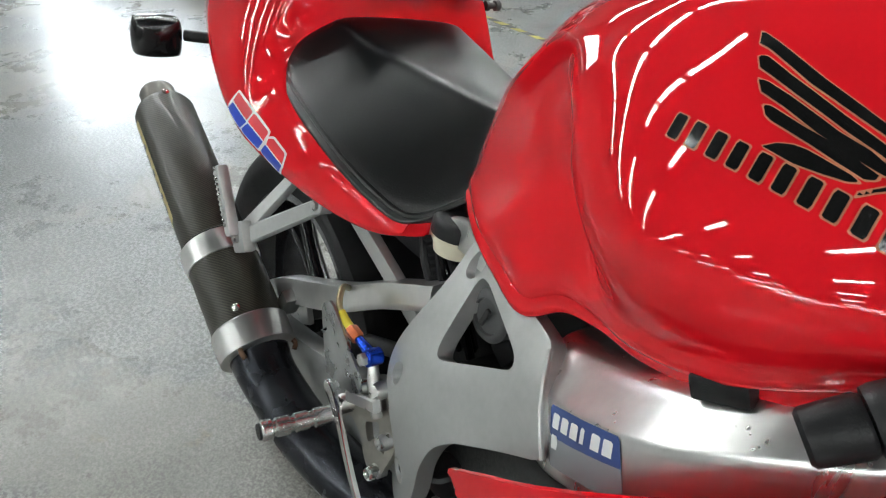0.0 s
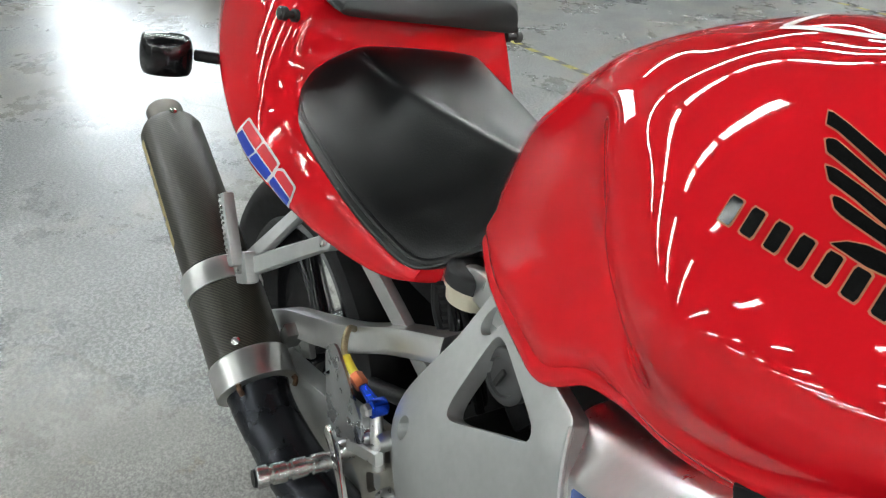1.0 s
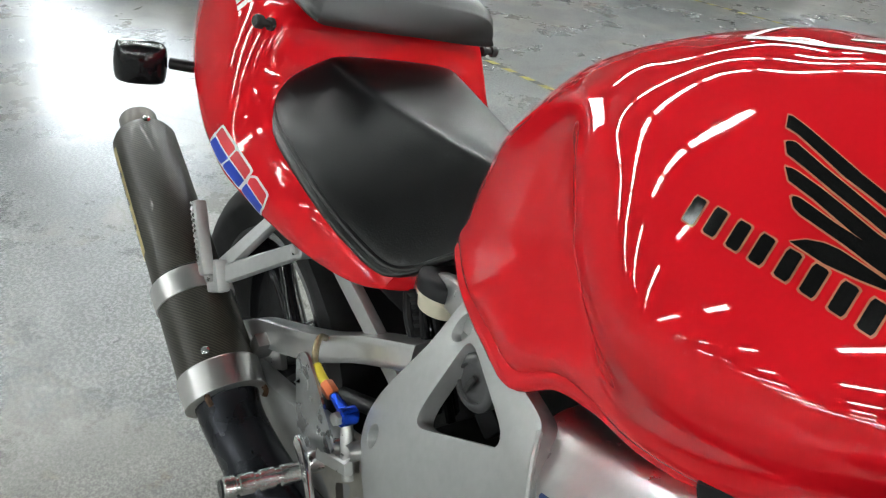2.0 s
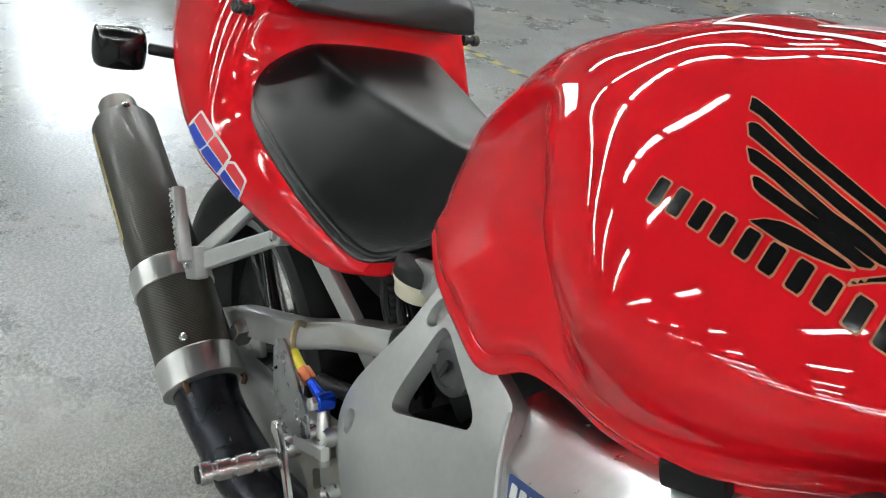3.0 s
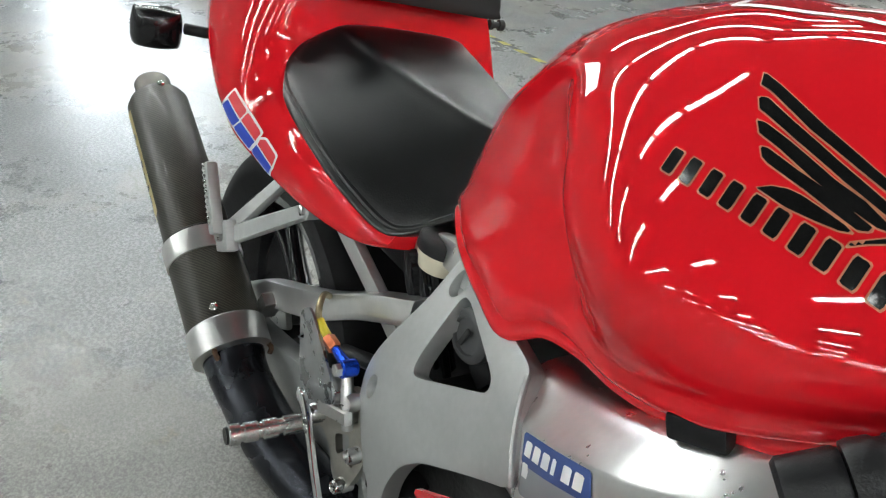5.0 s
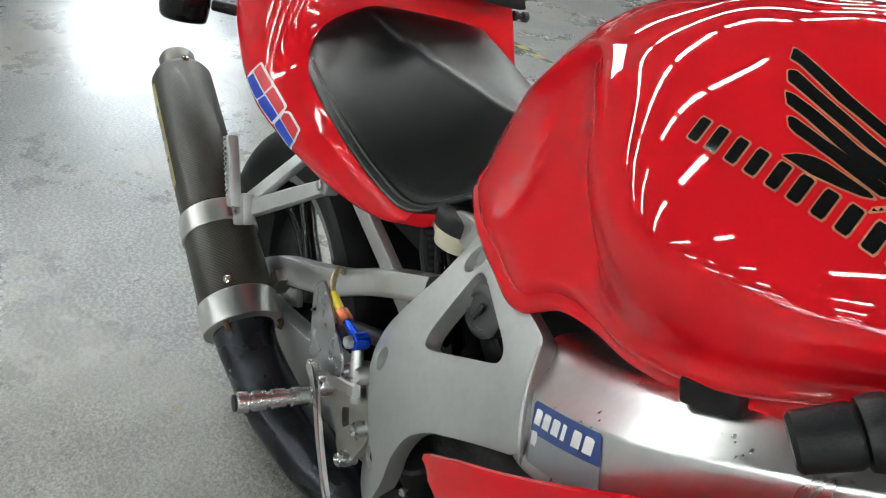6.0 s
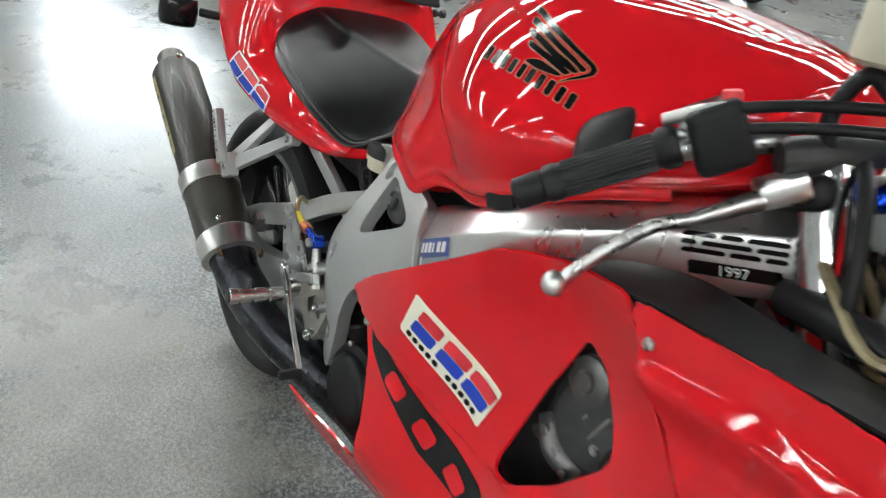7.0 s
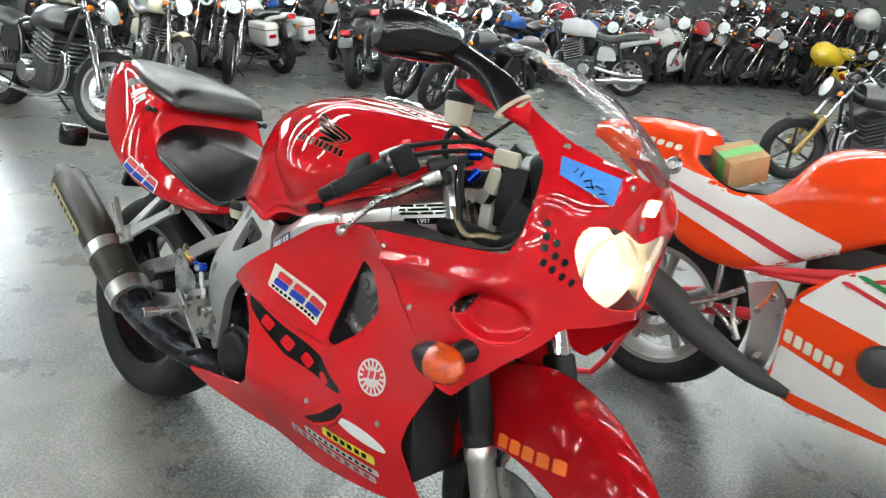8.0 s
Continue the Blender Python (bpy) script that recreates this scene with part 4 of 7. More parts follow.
for s in (1, -1):
    arm = part("swingarm_beam", box_arm([(-0.05, 0.125, 0.315, 0.06, 0.026), (0.02, 0.128, 0.32, 0.08, 0.03), (0.16, 0.132, 0.345, 0.092, 0.034), (0.32, 0.128, 0.385, 0.10, 0.036), (0.48, 0.118, 0.42, 0.11, 0.04)], -s), CAST, BIKE, "grimy silver swingarm beam")
    part("swingarm_brace", box_arm([(-0.01, 0.134, 0.366, 0.034, 0.026), (0.045, 0.135, 0.404, 0.036, 0.028), (0.11, 0.135, 0.444, 0.044, 0.030), (0.19, 0.133, 0.482, 0.046, 0.032), (0.28, 0.133, 0.530, 0.044, 0.034), (0.37, 0.133, 0.590, 0.040, 0.034), (0.46, 0.130, 0.640, 0.036, 0.034)], -s), mat("bright_aluminium", (0.80, 0.80, 0.79), 0.30, metal=0.9, var=0.06, scale=40), BIKE, "polished arched swingarm brace")
part("axle_nut", lathe([(0, 0.02), (0.1, 0.021), (0.9, 0.021), (1, 0.012)], (0, -0.135, 0.315), (0, -0.165, 0.315), 6), STEEL, BIKE)
part("adjuster_block", block((0.022, 0.03, 0.045), pose(0.14, -0.152, 0.44, 0, 28, 0), 0.004), STEEL, BIKE)
part("rear_caliper", block((0.10, 0.05, 0.055), pose(0.09, -0.085, 0.40, 0, -25, 0), 0.014, 3), DARK, BIKE)
part("caliper_bracket", block((0.14, 0.012, 0.03), pose(0.08, -0.112, 0.37, 0, -30, 0), 0.005), STEEL, BIKE)
arm_tree = tree_of(arm)

# dark parts under the seat
hug = []
for a in (-15, 10, 40, 70, 95):
    c, sn = math.cos(radians(a)), math.sin(radians(a))
    hug.append([(0.345 * c + 0.0, w * 0.105, 0.315 + (0.345 - 0.05 * abs(w) ** 3) * sn) for w in (-1, -0.8, -0.4, 0, 0.4, 0.8, 1)])
bm = loft(hug, 5, 3, closed=False)
bmesh.ops.solidify(bm, geom=list(bm.faces), thickness=0.004)
part("inner_mudguard", bm, BLACK, BIKE, "black plastic inner mudguard")
part("tray", block((0.34, 0.21, 0.06), pose(0.25, 0, 0.665), 0.01), BLACK, BIKE, "black plastic tray under the seat")
part("battery_box", block((0.13, 0.17, 0.22), pose(0.45, 0.02, 0.60), 0.012), DARK, BIKE)
part("shock_spring", tube([(0.40 + 0.03 * math.cos(t * 0.9), -0.02 + 0.03 * math.sin(t * 0.9), 0.40 + t * 0.0055) for t in range(0, 44)], 0.006, 8, 2), DARK, BIKE)
part("airbox", block((0.46, 0.24, 0.17), pose(0.74, 0, 0.70), 0.03), BLACK, BIKE)
for k in range(14):
    y0, dz = -0.092 - 0.005 * (k % 5), 0.008 * k
    part("wire", tube([(0.355 + 0.006 * k, y0, 0.705 - dz * 0.3), (0.385 + 0.007 * k, y0 - 0.014 + 0.006 * (k % 2), 0.668 - dz * 0.25), (0.41 + 0.006 * k, y0 - 0.004, 0.628 - dz * 0.2), (0.44 + 0.004 * k, y0 + 0.01, 0.57)], (0.0036, 0.0055, 0.0045)[k % 3], 8, 5), GLOSS_BLACK if k % 2 else BLACK, BIKE)
part("corrugated_hose", lathe([(k / 24, 0.011 + 0.0018 * (k % 2)) for k in range(25)], (0.395, -0.112, 0.682), (0.452, -0.118, 0.598), 14), BLACK, BIKE, "black corrugated hose")
for s in (-1, 1):
    part("subframe_tube", box_arm([(0.20, 0.13, 0.668, 0.026, 0.014), (0.285, 0.130, 0.638, 0.026, 0.014), (0.36, 0.130, 0.612, 0.026, 0.014), (0.45, 0.13, 0.578, 0.026, 0.014)], s), CAST, BIKE, "silver subframe tube")
    part("subframe_rail", box_arm([(0.39, 0.108, 0.690, 0.028, 0.014), (0.44, 0.114, 0.712, 0.032, 0.016), (0.49, 0.124, 0.722, 0.034, 0.018), (0.545, 0.132, 0.708, 0.036, 0.02)], s), ALU, BIKE, "silver subframe rail")

# brake fluid pot
pot = part("rear_reservoir", lathe([(0, 0.018), (0.06, 0.026), (0.7, 0.029), (0.72, 0.031), (1, 0.031)], (0.441, -0.108, 0.684), (0.441, -0.108, 0.710), 28), MILKY, BIKE, "milky brake fluid reservoir")
part("cap", lathe([(0, 0.0325), (0.7, 0.0325), (0.9, 0.030), (1, 0.024)], (0.441, -0.108, 0.708), (0.441, -0.108, 0.726), 28), BLACK, pot, "black ribbed cap")

# pillion peg hanger and folded peg
def strut(a, b, w0, w1, t, name, material, label=""):
    a, b = Vector(a), Vector(b)
    d = (b - a).normalized()
    up = Vector((0, 1, 0)).cross(d).normalized()
    n = d.cross(up).normalized()
    rings = []
    for k, w in ((0, w0), (0.5, (w0 + w1) / 2), (1, w1)):
        c = a.lerp(b, k)
        rings.append([c + up * (w * p) + n * (t * q) for p, q in ((-1, 0.6), (-0.8, 1), (0.8, 1), (1, 0.6), (1, -0.6), (0.8, -1), (-0.8, -1), (-1, -0.6))])
    return part(name, skin(rings), material, BIKE, label)
strut((0.085, -0.212, 0.535), (0.150, -0.150, 0.668), 0.013, 0.009, 0.007, "hanger_arm", CAST, "silver pillion peg hanger arm")
strut((0.085, -0.212, 0.530), (0.228, -0.160, 0.648), 0.014, 0.010, 0.007, "hanger_arm", CAST, "silver pillion peg hanger arm")
part("hanger_boss", block((0.046, 0.020, 0.046), pose(0.094, -0.212, 0.538, 0, -30, 0), 0.006), CAST, BIKE, "silver pillion peg hanger")
part("hanger_boss", rod((0.228, -0.150, 0.648), (0.228, -0.172, 0.648), 0.013, 20, 0.002), CAST, BIKE)
part("bolt", lathe([(0, 0.008), (0.8, 0.008), (1, 0.006)], (0.098, -0.222, 0.540), (0.098, -0.230, 0.540), 6), STEEL, BIKE)
part("bolt", lathe([(0, 0.007), (0.8, 0.007), (1, 0.005)], (0.228, -0.170, 0.648), (0.228, -0.178, 0.648), 6), STEEL, BIKE)
peg2 = part("pillion_peg", block((0.022, 0.018, 0.105), pose(0.066, -0.228, 0.585, 0, -36, 0), 0.006), CAST, BIKE, "folded silver pillion peg")
for k in range(12):
    part("tooth", block((0.008, 0.017, 0.0045), pose(0.087 - 0.0044 * k, -0.231, 0.557 + 0.0061 * k, 0, -10, 0), 0.001, 1), STEEL, peg2)

# silencer fittings
badge_tree = tree_of(bpy.data.objects["silencer"])
ax = (A1 - A0).normalized()
sdir = Vector((0, -1, 0)) - ax * ax.dot(Vector((0, -1, 0)))
sdir.normalize()
BW = (sdir * 0.97 + Vector((0.0, 0, -0.22))).normalized()
acr = ax.cross(BW).normalized()
silencer = bpy.data.objects["silencer"]
decal("maker_badge", round_poly([(-0.105, -0.016), (0.105, -0.016), (0.105, 0.016), (-0.105, 0.016)], 0.006), (along(0.70) + BW * 0.05, ax, acr, -BW), badge_tree, BADGE, silencer, 0.0012, 0.006, label="pale gold maker's badge")
for u, v, w, h in ((-0.085, -0.007, 0.022, 0.014), (-0.056, -0.010, 0.012, 0.02), (-0.038, -0.006, 0.02, 0.012), (-0.010, -0.009, 0.016, 0.018), (0.014, -0.006, 0.024, 0.013), (0.046, -0.010, 0.014, 0.02), (0.068, -0.006, 0.022, 0.012)):
    decal("print_bar", [(u, v), (u + w, v), (u + w, v + h), (u, v + h)], (along(0.70) + BW * 0.05, ax, acr, -BW), badge_tree, DECAL_BLACK, silencer, 0.0018, 0.005)
for s, a in ((0.155, 0.2), (0.155, 2.2), (0.155, 4.3), (0.915, 0.6), (0.915, 2.6)):
    u = ax.orthogonal().normalized()
    d = (Vector((0.35, -0.45, 0.75)) - ax * ax.dot(Vector((0.35, -0.45, 0.75)))).normalized()
    d = Matrix.Rotation(a - 0.2, 3, ax) @ d
    r = 0.056 if s < 0.3 else 0.0495
    part("rivet", lathe([(0, 0.006), (0.5, 0.006), (0.9, 0.003), (1, 0.001)], along(s) + d * (r - 0.001), along(s) + d * (r + 0.0025), 12), POLISHED, silencer)
for a in (0.6, 2.5, 4.6):
    d = (Matrix.Rotation(a, 3, ax) @ Vector((0, -1, 0.2))).normalized()
    part("spring", tube([along(0.05) + d * 0.05, along(0.025) + d * 0.055, along(0.01) + d * 0.050], 0.004, 8, 3), RUST, BIKE, "rusty pipe spring")
part("sleeve_edge", lathe([(0, 0.052), (0.5, 0.0548), (1, 0.052)], along(0.401), along(0.410), 40), BLACK, silencer)

# right foot controls
peg = part("foot_peg", lathe([(0, 0.010), (0.02, 0.0125), (0.25, 0.0125), (0.27, 0.0100), (0.32, 0.0100), (0.34, 0.0125), (0.52, 0.0125), (0.54, 0.0100), (0.59, 0.0100), (0.61, 0.0125), (0.78, 0.0125), (0.80, 0.0100), (0.83, 0.0100), (0.85, 0.0135), (0.98, 0.0135), (1, 0.011)], (0.369, -0.196, 0.419), (0.357, -0.286, 0.413), 28), mat("knurled_aluminium", (0.74, 0.74, 0.72), 0.22, metal=1.0, var=0.12, scale=300, bump=0.12, bscale=700), BIKE, "knurled aluminium foot peg", 25)
part("peg_end", lathe([(0, 0.0115), (1, 0.0105)], (0.3572, -0.285, 0.413), (0.3568, -0.289, 0.4128), 20), BLACK, peg)
part("heel_guard", sheet(round_poly([(0.318, 0.558), (0.340, 0.578), (0.372, 0.556), (0.415, 0.522), (0.428, 0.497), (0.40, 0.478), (0.352, 0.446), (0.338, 0.478), (0.326, 0.523)], 0.010), lambda x, z: (x, -0.196 - 0.05 * (z - 0.5), z), 0.006, 0.003, [round_poly([(0.333 + 0.004 * math.cos(a), 0.530 + 0.006 * math.sin(a)) for a in (0, 1.57, 3.14, 4.71)], 0.003)]), mat("scuffed_aluminium", (0.42, 0.43, 0.44), 0.28, metal=1.0, var=0.2, scale=50, rvar=0.1), BIKE, "scuffed aluminium heel guard")
plate_holes = [round_poly(h, 0.006) for h in ([(0.405, 0.470), (0.425, 0.487), (0.432, 0.475), (0.414, 0.458)], [(0.418, 0.440), (0.446, 0.462), (0.452, 0.445), (0.430, 0.415)], [(0.436, 0.492), (0.452, 0.505), (0.460, 0.492), (0.446, 0.48)], [(0.452, 0.43), (0.466, 0.45), (0.468, 0.425)])]
part("rearset_plate", sheet(round_poly([(0.372, 0.452), (0.395, 0.486), (0.43, 0.522), (0.462, 0.520), (0.482, 0.487), (0.485, 0.445), (0.470, 0.40), (0.452, 0.375), (0.430, 0.385), (0.412, 0.415), (0.385, 0.425), (0.368, 0.405), (0.352, 0.42)], 0.010), lambda x, z: (x, -0.176, z), 0.005, 0.010, plate_holes), mat("machined_bracket", (0.50, 0.48, 0.43), 0.35, metal=1.0, var=0.12, scale=60), BIKE, "machined aluminium foot control bracket", 30)
for x, z, r, y in ((0.445, 0.512, 0.011, -0.19), (0.472, 0.455, 0.010, -0.192), (0.420, 0.500, 0.009, -0.194), (0.458, 0.392, 0.010, -0.19), (0.378, 0.440, 0.013, -0.195)):
    part("bolt", lathe([(0, r), (0.75, r), (1, r * 0.75), (0.8, r * 0.5), (0.8, 0.001)], (x, -0.165, z), (x, y, z), 16), STEEL, BIKE)
part("brake_master_cylinder", tube([(0.418, -0.182, 0.545), (0.434, -0.184, 0.515), (0.452, -0.185, 0.478)], [0.006, 0.008, 0.007], 14, 4), STEEL, BIKE, "silver rear brake master cylinder")
strut((0.395, -0.190, 0.470), (0.455, -0.190, 0.498), 0.009, 0.008, 0.005, "link", ALU)
part("brake_pedal", box_arm([(0.366, 0.206, 0.470, 0.014, 0.007), (0.385, 0.208, 0.468, 0.020, 0.007), (0.42, 0.214, 0.452, 0.018, 0.007), (0.46, 0.220, 0.424, 0.013, 0.007), (0.50, 0.224, 0.396, 0.010, 0.007), (0.53, 0.226, 0.374, 0.011, 0.007)], -1), POLISHED, BIKE, "polished brake pedal arm")
part("pedal_tip", rod((0.528, -0.222, 0.374), (0.522, -0.258, 0.368), 0.008, 16, 0.002), BLACK, BIKE, "black pedal tip")
# braided hose with coloured fittings
hose = part("brake_hose", tube([(0.300, -0.150, 0.560), (0.320, -0.172, 0.578), (0.338, -0.186, 0.574), (0.352, -0.190, 0.564), (0.385, -0.190, 0.557)], 0.0042, 10, 6), HOSE, BIKE, "braided brake hose")
part("sleeve", tube([(0.352, -0.190, 0.5645), (0.366, -0.190, 0.5600), (0.380, -0.190, 0.5575)], 0.0056, 12, 3), YELLOW, hose, "yellow hose sleeve")
part("collar", lathe([(0, 0.007), (0.1, 0.0085), (0.9, 0.0085), (1, 0.007)], (0.378, -0.190, 0.5575), (0.398, -0.190, 0.5555), 6), ANO_RED, hose, "copper-coloured hose collar")
part("fitting", tube([(0.396, -0.190, 0.556), (0.410, -0.190, 0.555), (0.424, -0.189, 0.553)], [0.005, 0.006, 0.0075], 12, 3), ANO_BLUE, hose, "blue anodised fitting")
part("banjo", lathe([(0, 0.008), (0.1, 0.0105), (0.9, 0.0105), (1, 0.007)], (0.430, -0.178, 0.552), (0.430, -0.200, 0.552), 20), ANO_BLUE, hose, "blue anodised banjo")
part("banjo_bolt", lathe([(0, 0.008), (0.8, 0.008), (1, 0.006)], (0.430, -0.198, 0.552), (0.430, -0.207, 0.552), 6), STEEL, hose)
part("linkage_rod", rod((0.33, -0.13, 0.49), (0.46, -0.12, 0.545), 0.011, 14, 0.002), DARK, BIKE)

# casting details
for q in RECESSES:
    part("casting_recess", sheet(oval(q[0], q[1], q[2] + 0.002, q[3] + 0.002), lambda u, v: (u, FRAME_Y(u, v) + 0.011, v), 0.004, 0.002), CAST, casting, "recess in the casting")
bolt_y = FRAME_Y(0.497, 0.430)
part("bolt", lathe([(0, 0.010), (0.7, 0.010), (1, 0.008), (0.8, 0.005), (0.8, 0.001)], (0.499, bolt_y + 0.012, 0.432), (0.499, bolt_y + 0.002, 0.432), 6), DARK, casting)
cap = part("pivot_cap", lathe([(0, 0.028), (0.7, 0.028), (0.75, 0.026), (0.8, 0.020), (0.8, 0.019), (0.72, 0.018), (0.72, 0.001)], (0.554, -0.12, 0.679), (0.554, -0.160, 0.679), 32), mat("dull_black_cap", (0.060, 0.060, 0.062), 0.40, var=0.2), BIKE, "black round slotted cap")
part("slot", block((0.006, 0.004, 0.022), pose(0.554, -0.1535, 0.679, 0, 20, 0), 0.001, 1), DARK, cap)
part("cap_tab", block((0.03, 0.02, 0.03), pose(0.575, -0.13, 0.648, 0, 30, 0), 0.006), BLACK, BIKE)
part("tank_rubber", block((0.038, 0.030, 0.017), pose(0.816, -0.207, 0.814, 8, -24, 6), 0.003), BLACK, BIKE, "black rubber tank pad")

# engine
eng = part("engine_block", block((0.46, 0.30, 0.32), pose(0.72, 0, 0.42), 0.03, 3), DARK, BIKE, "dark grimy engine block")
part("cylinder_head", block((0.20, 0.34, 0.24), pose(0.93, 0, 0.62, 0, 28, 0), 0.03, 3), ENGINE, BIKE)
part("gearbox_case", block((0.20, 0.27, 0.24), pose(0.55, 0, 0.40), 0.03, 3), ENGINE, BIKE)
cover = part("clutch_cover", lathe([(0, 0.082), (0.5, 0.080), (0.75, 0.073), (0.80, 0.066), (0.80, 0.060), (0.94, 0.056), (1.0, 0.048), (0.97, 0.030), (0.97, 0.002)], (0.603, -0.12, 0.386), (0.603, -0.192, 0.386), 36), BLACK, BIKE, "dark grey engine cover")
for a in range(6):
    part("bolt", rod((0.603 + 0.071 * math.cos(a * 1.047), -0.158, 0.386 + 0.071 * math.sin(a * 1.047)), (0.603 + 0.071 * math.cos(a * 1.047), -0.176, 0.386 + 0.071 * math.sin(a * 1.047)), 0.006, 8, 0.001), STEEL, cover)
part("oil_filler", lathe([(0, 0.02), (0.3, 0.022), (0.9, 0.022), (1, 0.018)], (0.56, -0.15, 0.455), (0.556, -0.165, 0.488), 12), BLACK, BIKE)
part("engine_side_cover", lathe([(0, 0.07), (0.5, 0.07), (0.8, 0.06), (1, 0.045), (1, 0.001)], (1.005, -0.12, 0.66), (1.01, -0.195, 0.665), 32), ENGINE, BIKE, "grey engine side cover")
part("engine_cover_rib", tube([(0.955, -0.18, 0.63), (0.98, -0.19, 0.61), (1.01, -0.18, 0.60)], 0.016, 12, 4), mat("grey_metal", (0.22, 0.22, 0.22), 0.4, metal=0.8, var=0.15), BIKE)
ribbed = part("ribbed_cover", plate([(0.945, 0.600), (0.955, 0.700), (0.985, 0.745), (1.015, 0.730), (1.040, 0.690), (1.030, 0.640), (0.985, 0.585)], -0.188, -0.160, 0.006), mat("cast_engine_grey", (0.13, 0.13, 0.128), 0.4, metal=0.6, var=0.25, scale=50, bump=0.2, bscale=500), BIKE, "grey ribbed engine cover")
part("round_boss", lathe([(0, 0.026), (0.6, 0.025), (0.8, 0.020), (0.8, 0.012), (1, 0.010), (1, 0.001)], (0.985, -0.184, 0.700), (0.985, -0.202, 0.700), 24), bpy.data.materials["cast_engine_grey"], ribbed)
for k in range(3):
    part("rib", block((0.006, 0.012, 0.060), pose(0.965 + 0.024 * k, -0.190, 0.632 + 0.012 * k, 0, 22, 0), 0.002, 1), mat("worn_engine_edge", (0.20, 0.20, 0.195), 0.38, metal=0.6, var=0.2) if k == 0 else bpy.data.materials["worn_engine_edge"], ribbed)
for x_, z_ in ((0.953, 0.612), (0.963, 0.702), (1.028, 0.700), (1.022, 0.645)):
    part("bolt", rod((x_, -0.186, z_), (x_, -0.197, z_), 0.006, 10, 0.001), STEEL, ribbed)
for k in range(3):
    part("cam_bolt", rod((0.965 + 0.02 * k, -0.19, 0.625 - 0.012 * k), (0.965 + 0.02 * k, -0.204, 0.625 - 0.012 * k), 0.006, 10, 0.001), STEEL, BIKE)
part("coolant_hose", tube([(1.03, -0.17, 0.62), (1.05, -0.19, 0.65), (1.06, -0.18, 0.70), (1.05, -0.14, 0.74)], 0.016, 12, 5), BLACK, BIKE)
part("radiator", block((0.05, 0.36, 0.34), pose(1.13, 0, 0.52, 0, -12, 0), 0.008), DARK, BIKE, "dark radiator")
for s in (-1, 1):
    part("inner_panel", sheet([(0.80, 0.40), (1.16, 0.42), (1.16, 0.545), (1.0, 0.545), (0.93, 0.545), (0.80, 0.55)], lambda x, z: (x, s * (abs(SIDE_Y(x, z)) - 0.03), z), 0.03, 0.003), DECAL_BLACK, BIKE)


# ---- front of the motorcycle ----
def strip(edge, inner, thick=0.003, n=6):
    """A sheet between two lines."""
    a, b = smooth_line(edge, n), smooth_line(inner, n)
    rows = [[p.lerp(q, k / 3) for p, q in zip(a, b)] for k in range(4)]
    bm = skin(rows, closed=False, caps=False)
    bmesh.ops.recalc_face_normals(bm, faces=bm.faces)
    bmesh.ops.solidify(bm, geom=list(bm.faces), thickness=thick)
    return bm


for s in (1, -1):
    part("cockpit_trim", strip([(0.93, -s * 0.240, 0.806), (1.03, -s * 0.244, 0.824), (1.18, -s * 0.255, 0.845), (1.30, -s * 0.268, 0.868), (1.338, -s * 0.262, 0.90), (1.338, -s * 0.245, 0.965)],
        [(0.97, -s * 0.185, 0.822), (1.04, -s * 0.180, 0.842), (1.15, -s * 0.185, 0.846), (1.25, -s * 0.195, 0.855), (1.30, -s * 0.20, 0.89), (1.31, -s * 0.20, 0.95)]), BLACK, BIKE, "black plastic cockpit trim")
part("cockpit_floor", block((0.26, 0.36, 0.02), pose(1.20, 0.0, 0.80), 0.006), BLACK, BIKE, "black plastic cockpit floor")
dash = part("dashboard", block((0.07, 0.26, 0.11), pose(1.27, 0.01, 0.985, 0, -25, 0), 0.03, 3), BLACK, BIKE, "black instrument cluster")
part("cowl_stay", tube([(1.10, 0.0, 0.93), (1.20, 0.0, 0.93), (1.30, 0.0, 0.95), (1.38, 0, 0.97)], 0.010, 10, 4), DARK, BIKE)
part("relay_box", block((0.06, 0.07, 0.12), pose(1.19, -0.055, 0.935), 0.008), BLACK, BIKE)
part("relay_box", block((0.045, 0.05, 0.07), pose(1.24, -0.11, 0.905, 0, 20, 10), 0.006), BLACK, BIKE)
part("plug", block((0.05, 0.035, 0.03), pose(1.165, -0.085, 1.005, 0, 0, 20), 0.006), MILKY, BIKE, "pale wiring plug")
part("plug", block((0.03, 0.03, 0.05), pose(1.135, -0.06, 0.955, 0, 10, 0), 0.006), MILKY, BIKE, "pale wiring plug")
part("plug", block((0.028, 0.03, 0.075), pose(1.155, -0.085, 0.875, 0, -6, 0), 0.008), mat("clear_grey_plastic", (0.45, 0.45, 0.42), 0.3, var=0.1), BIKE, "pale wiring plug")
part("speedo_drive", rod((1.155, -0.07, 0.985), (1.18, -0.07, 1.03), 0.016, 16, 0.003), BLACK, BIKE)
for k in range(16):
    y0 = -0.02 - 0.010 * k
    part("wire", tube([(1.08 + 0.01 * (k % 3), y0 * 0.7, 0.90), (1.13 + 0.012 * (k % 4), y0, 0.86 - 0.012 * (k % 3)), (1.20, y0 * 0.9, 0.845 + 0.02 * (k % 2)), (1.27, y0 * 0.7, 0.87 + 0.03 * (k % 3))], 0.005, 7, 5), (BLACK, GLOSS_BLACK, DARK, HOSE)[k % 4], BIKE)
part("harness", tube([(1.08, -0.12, 0.85), (1.15, -0.15, 0.862), (1.22, -0.13, 0.858), (1.29, -0.15, 0.89)], 0.016, 10, 5), BLACK, BIKE)

# right handlebar
G0, G1 = Vector((0.898, -0.2505, 0.8665)), Vector((0.967, -0.186, 0.938))
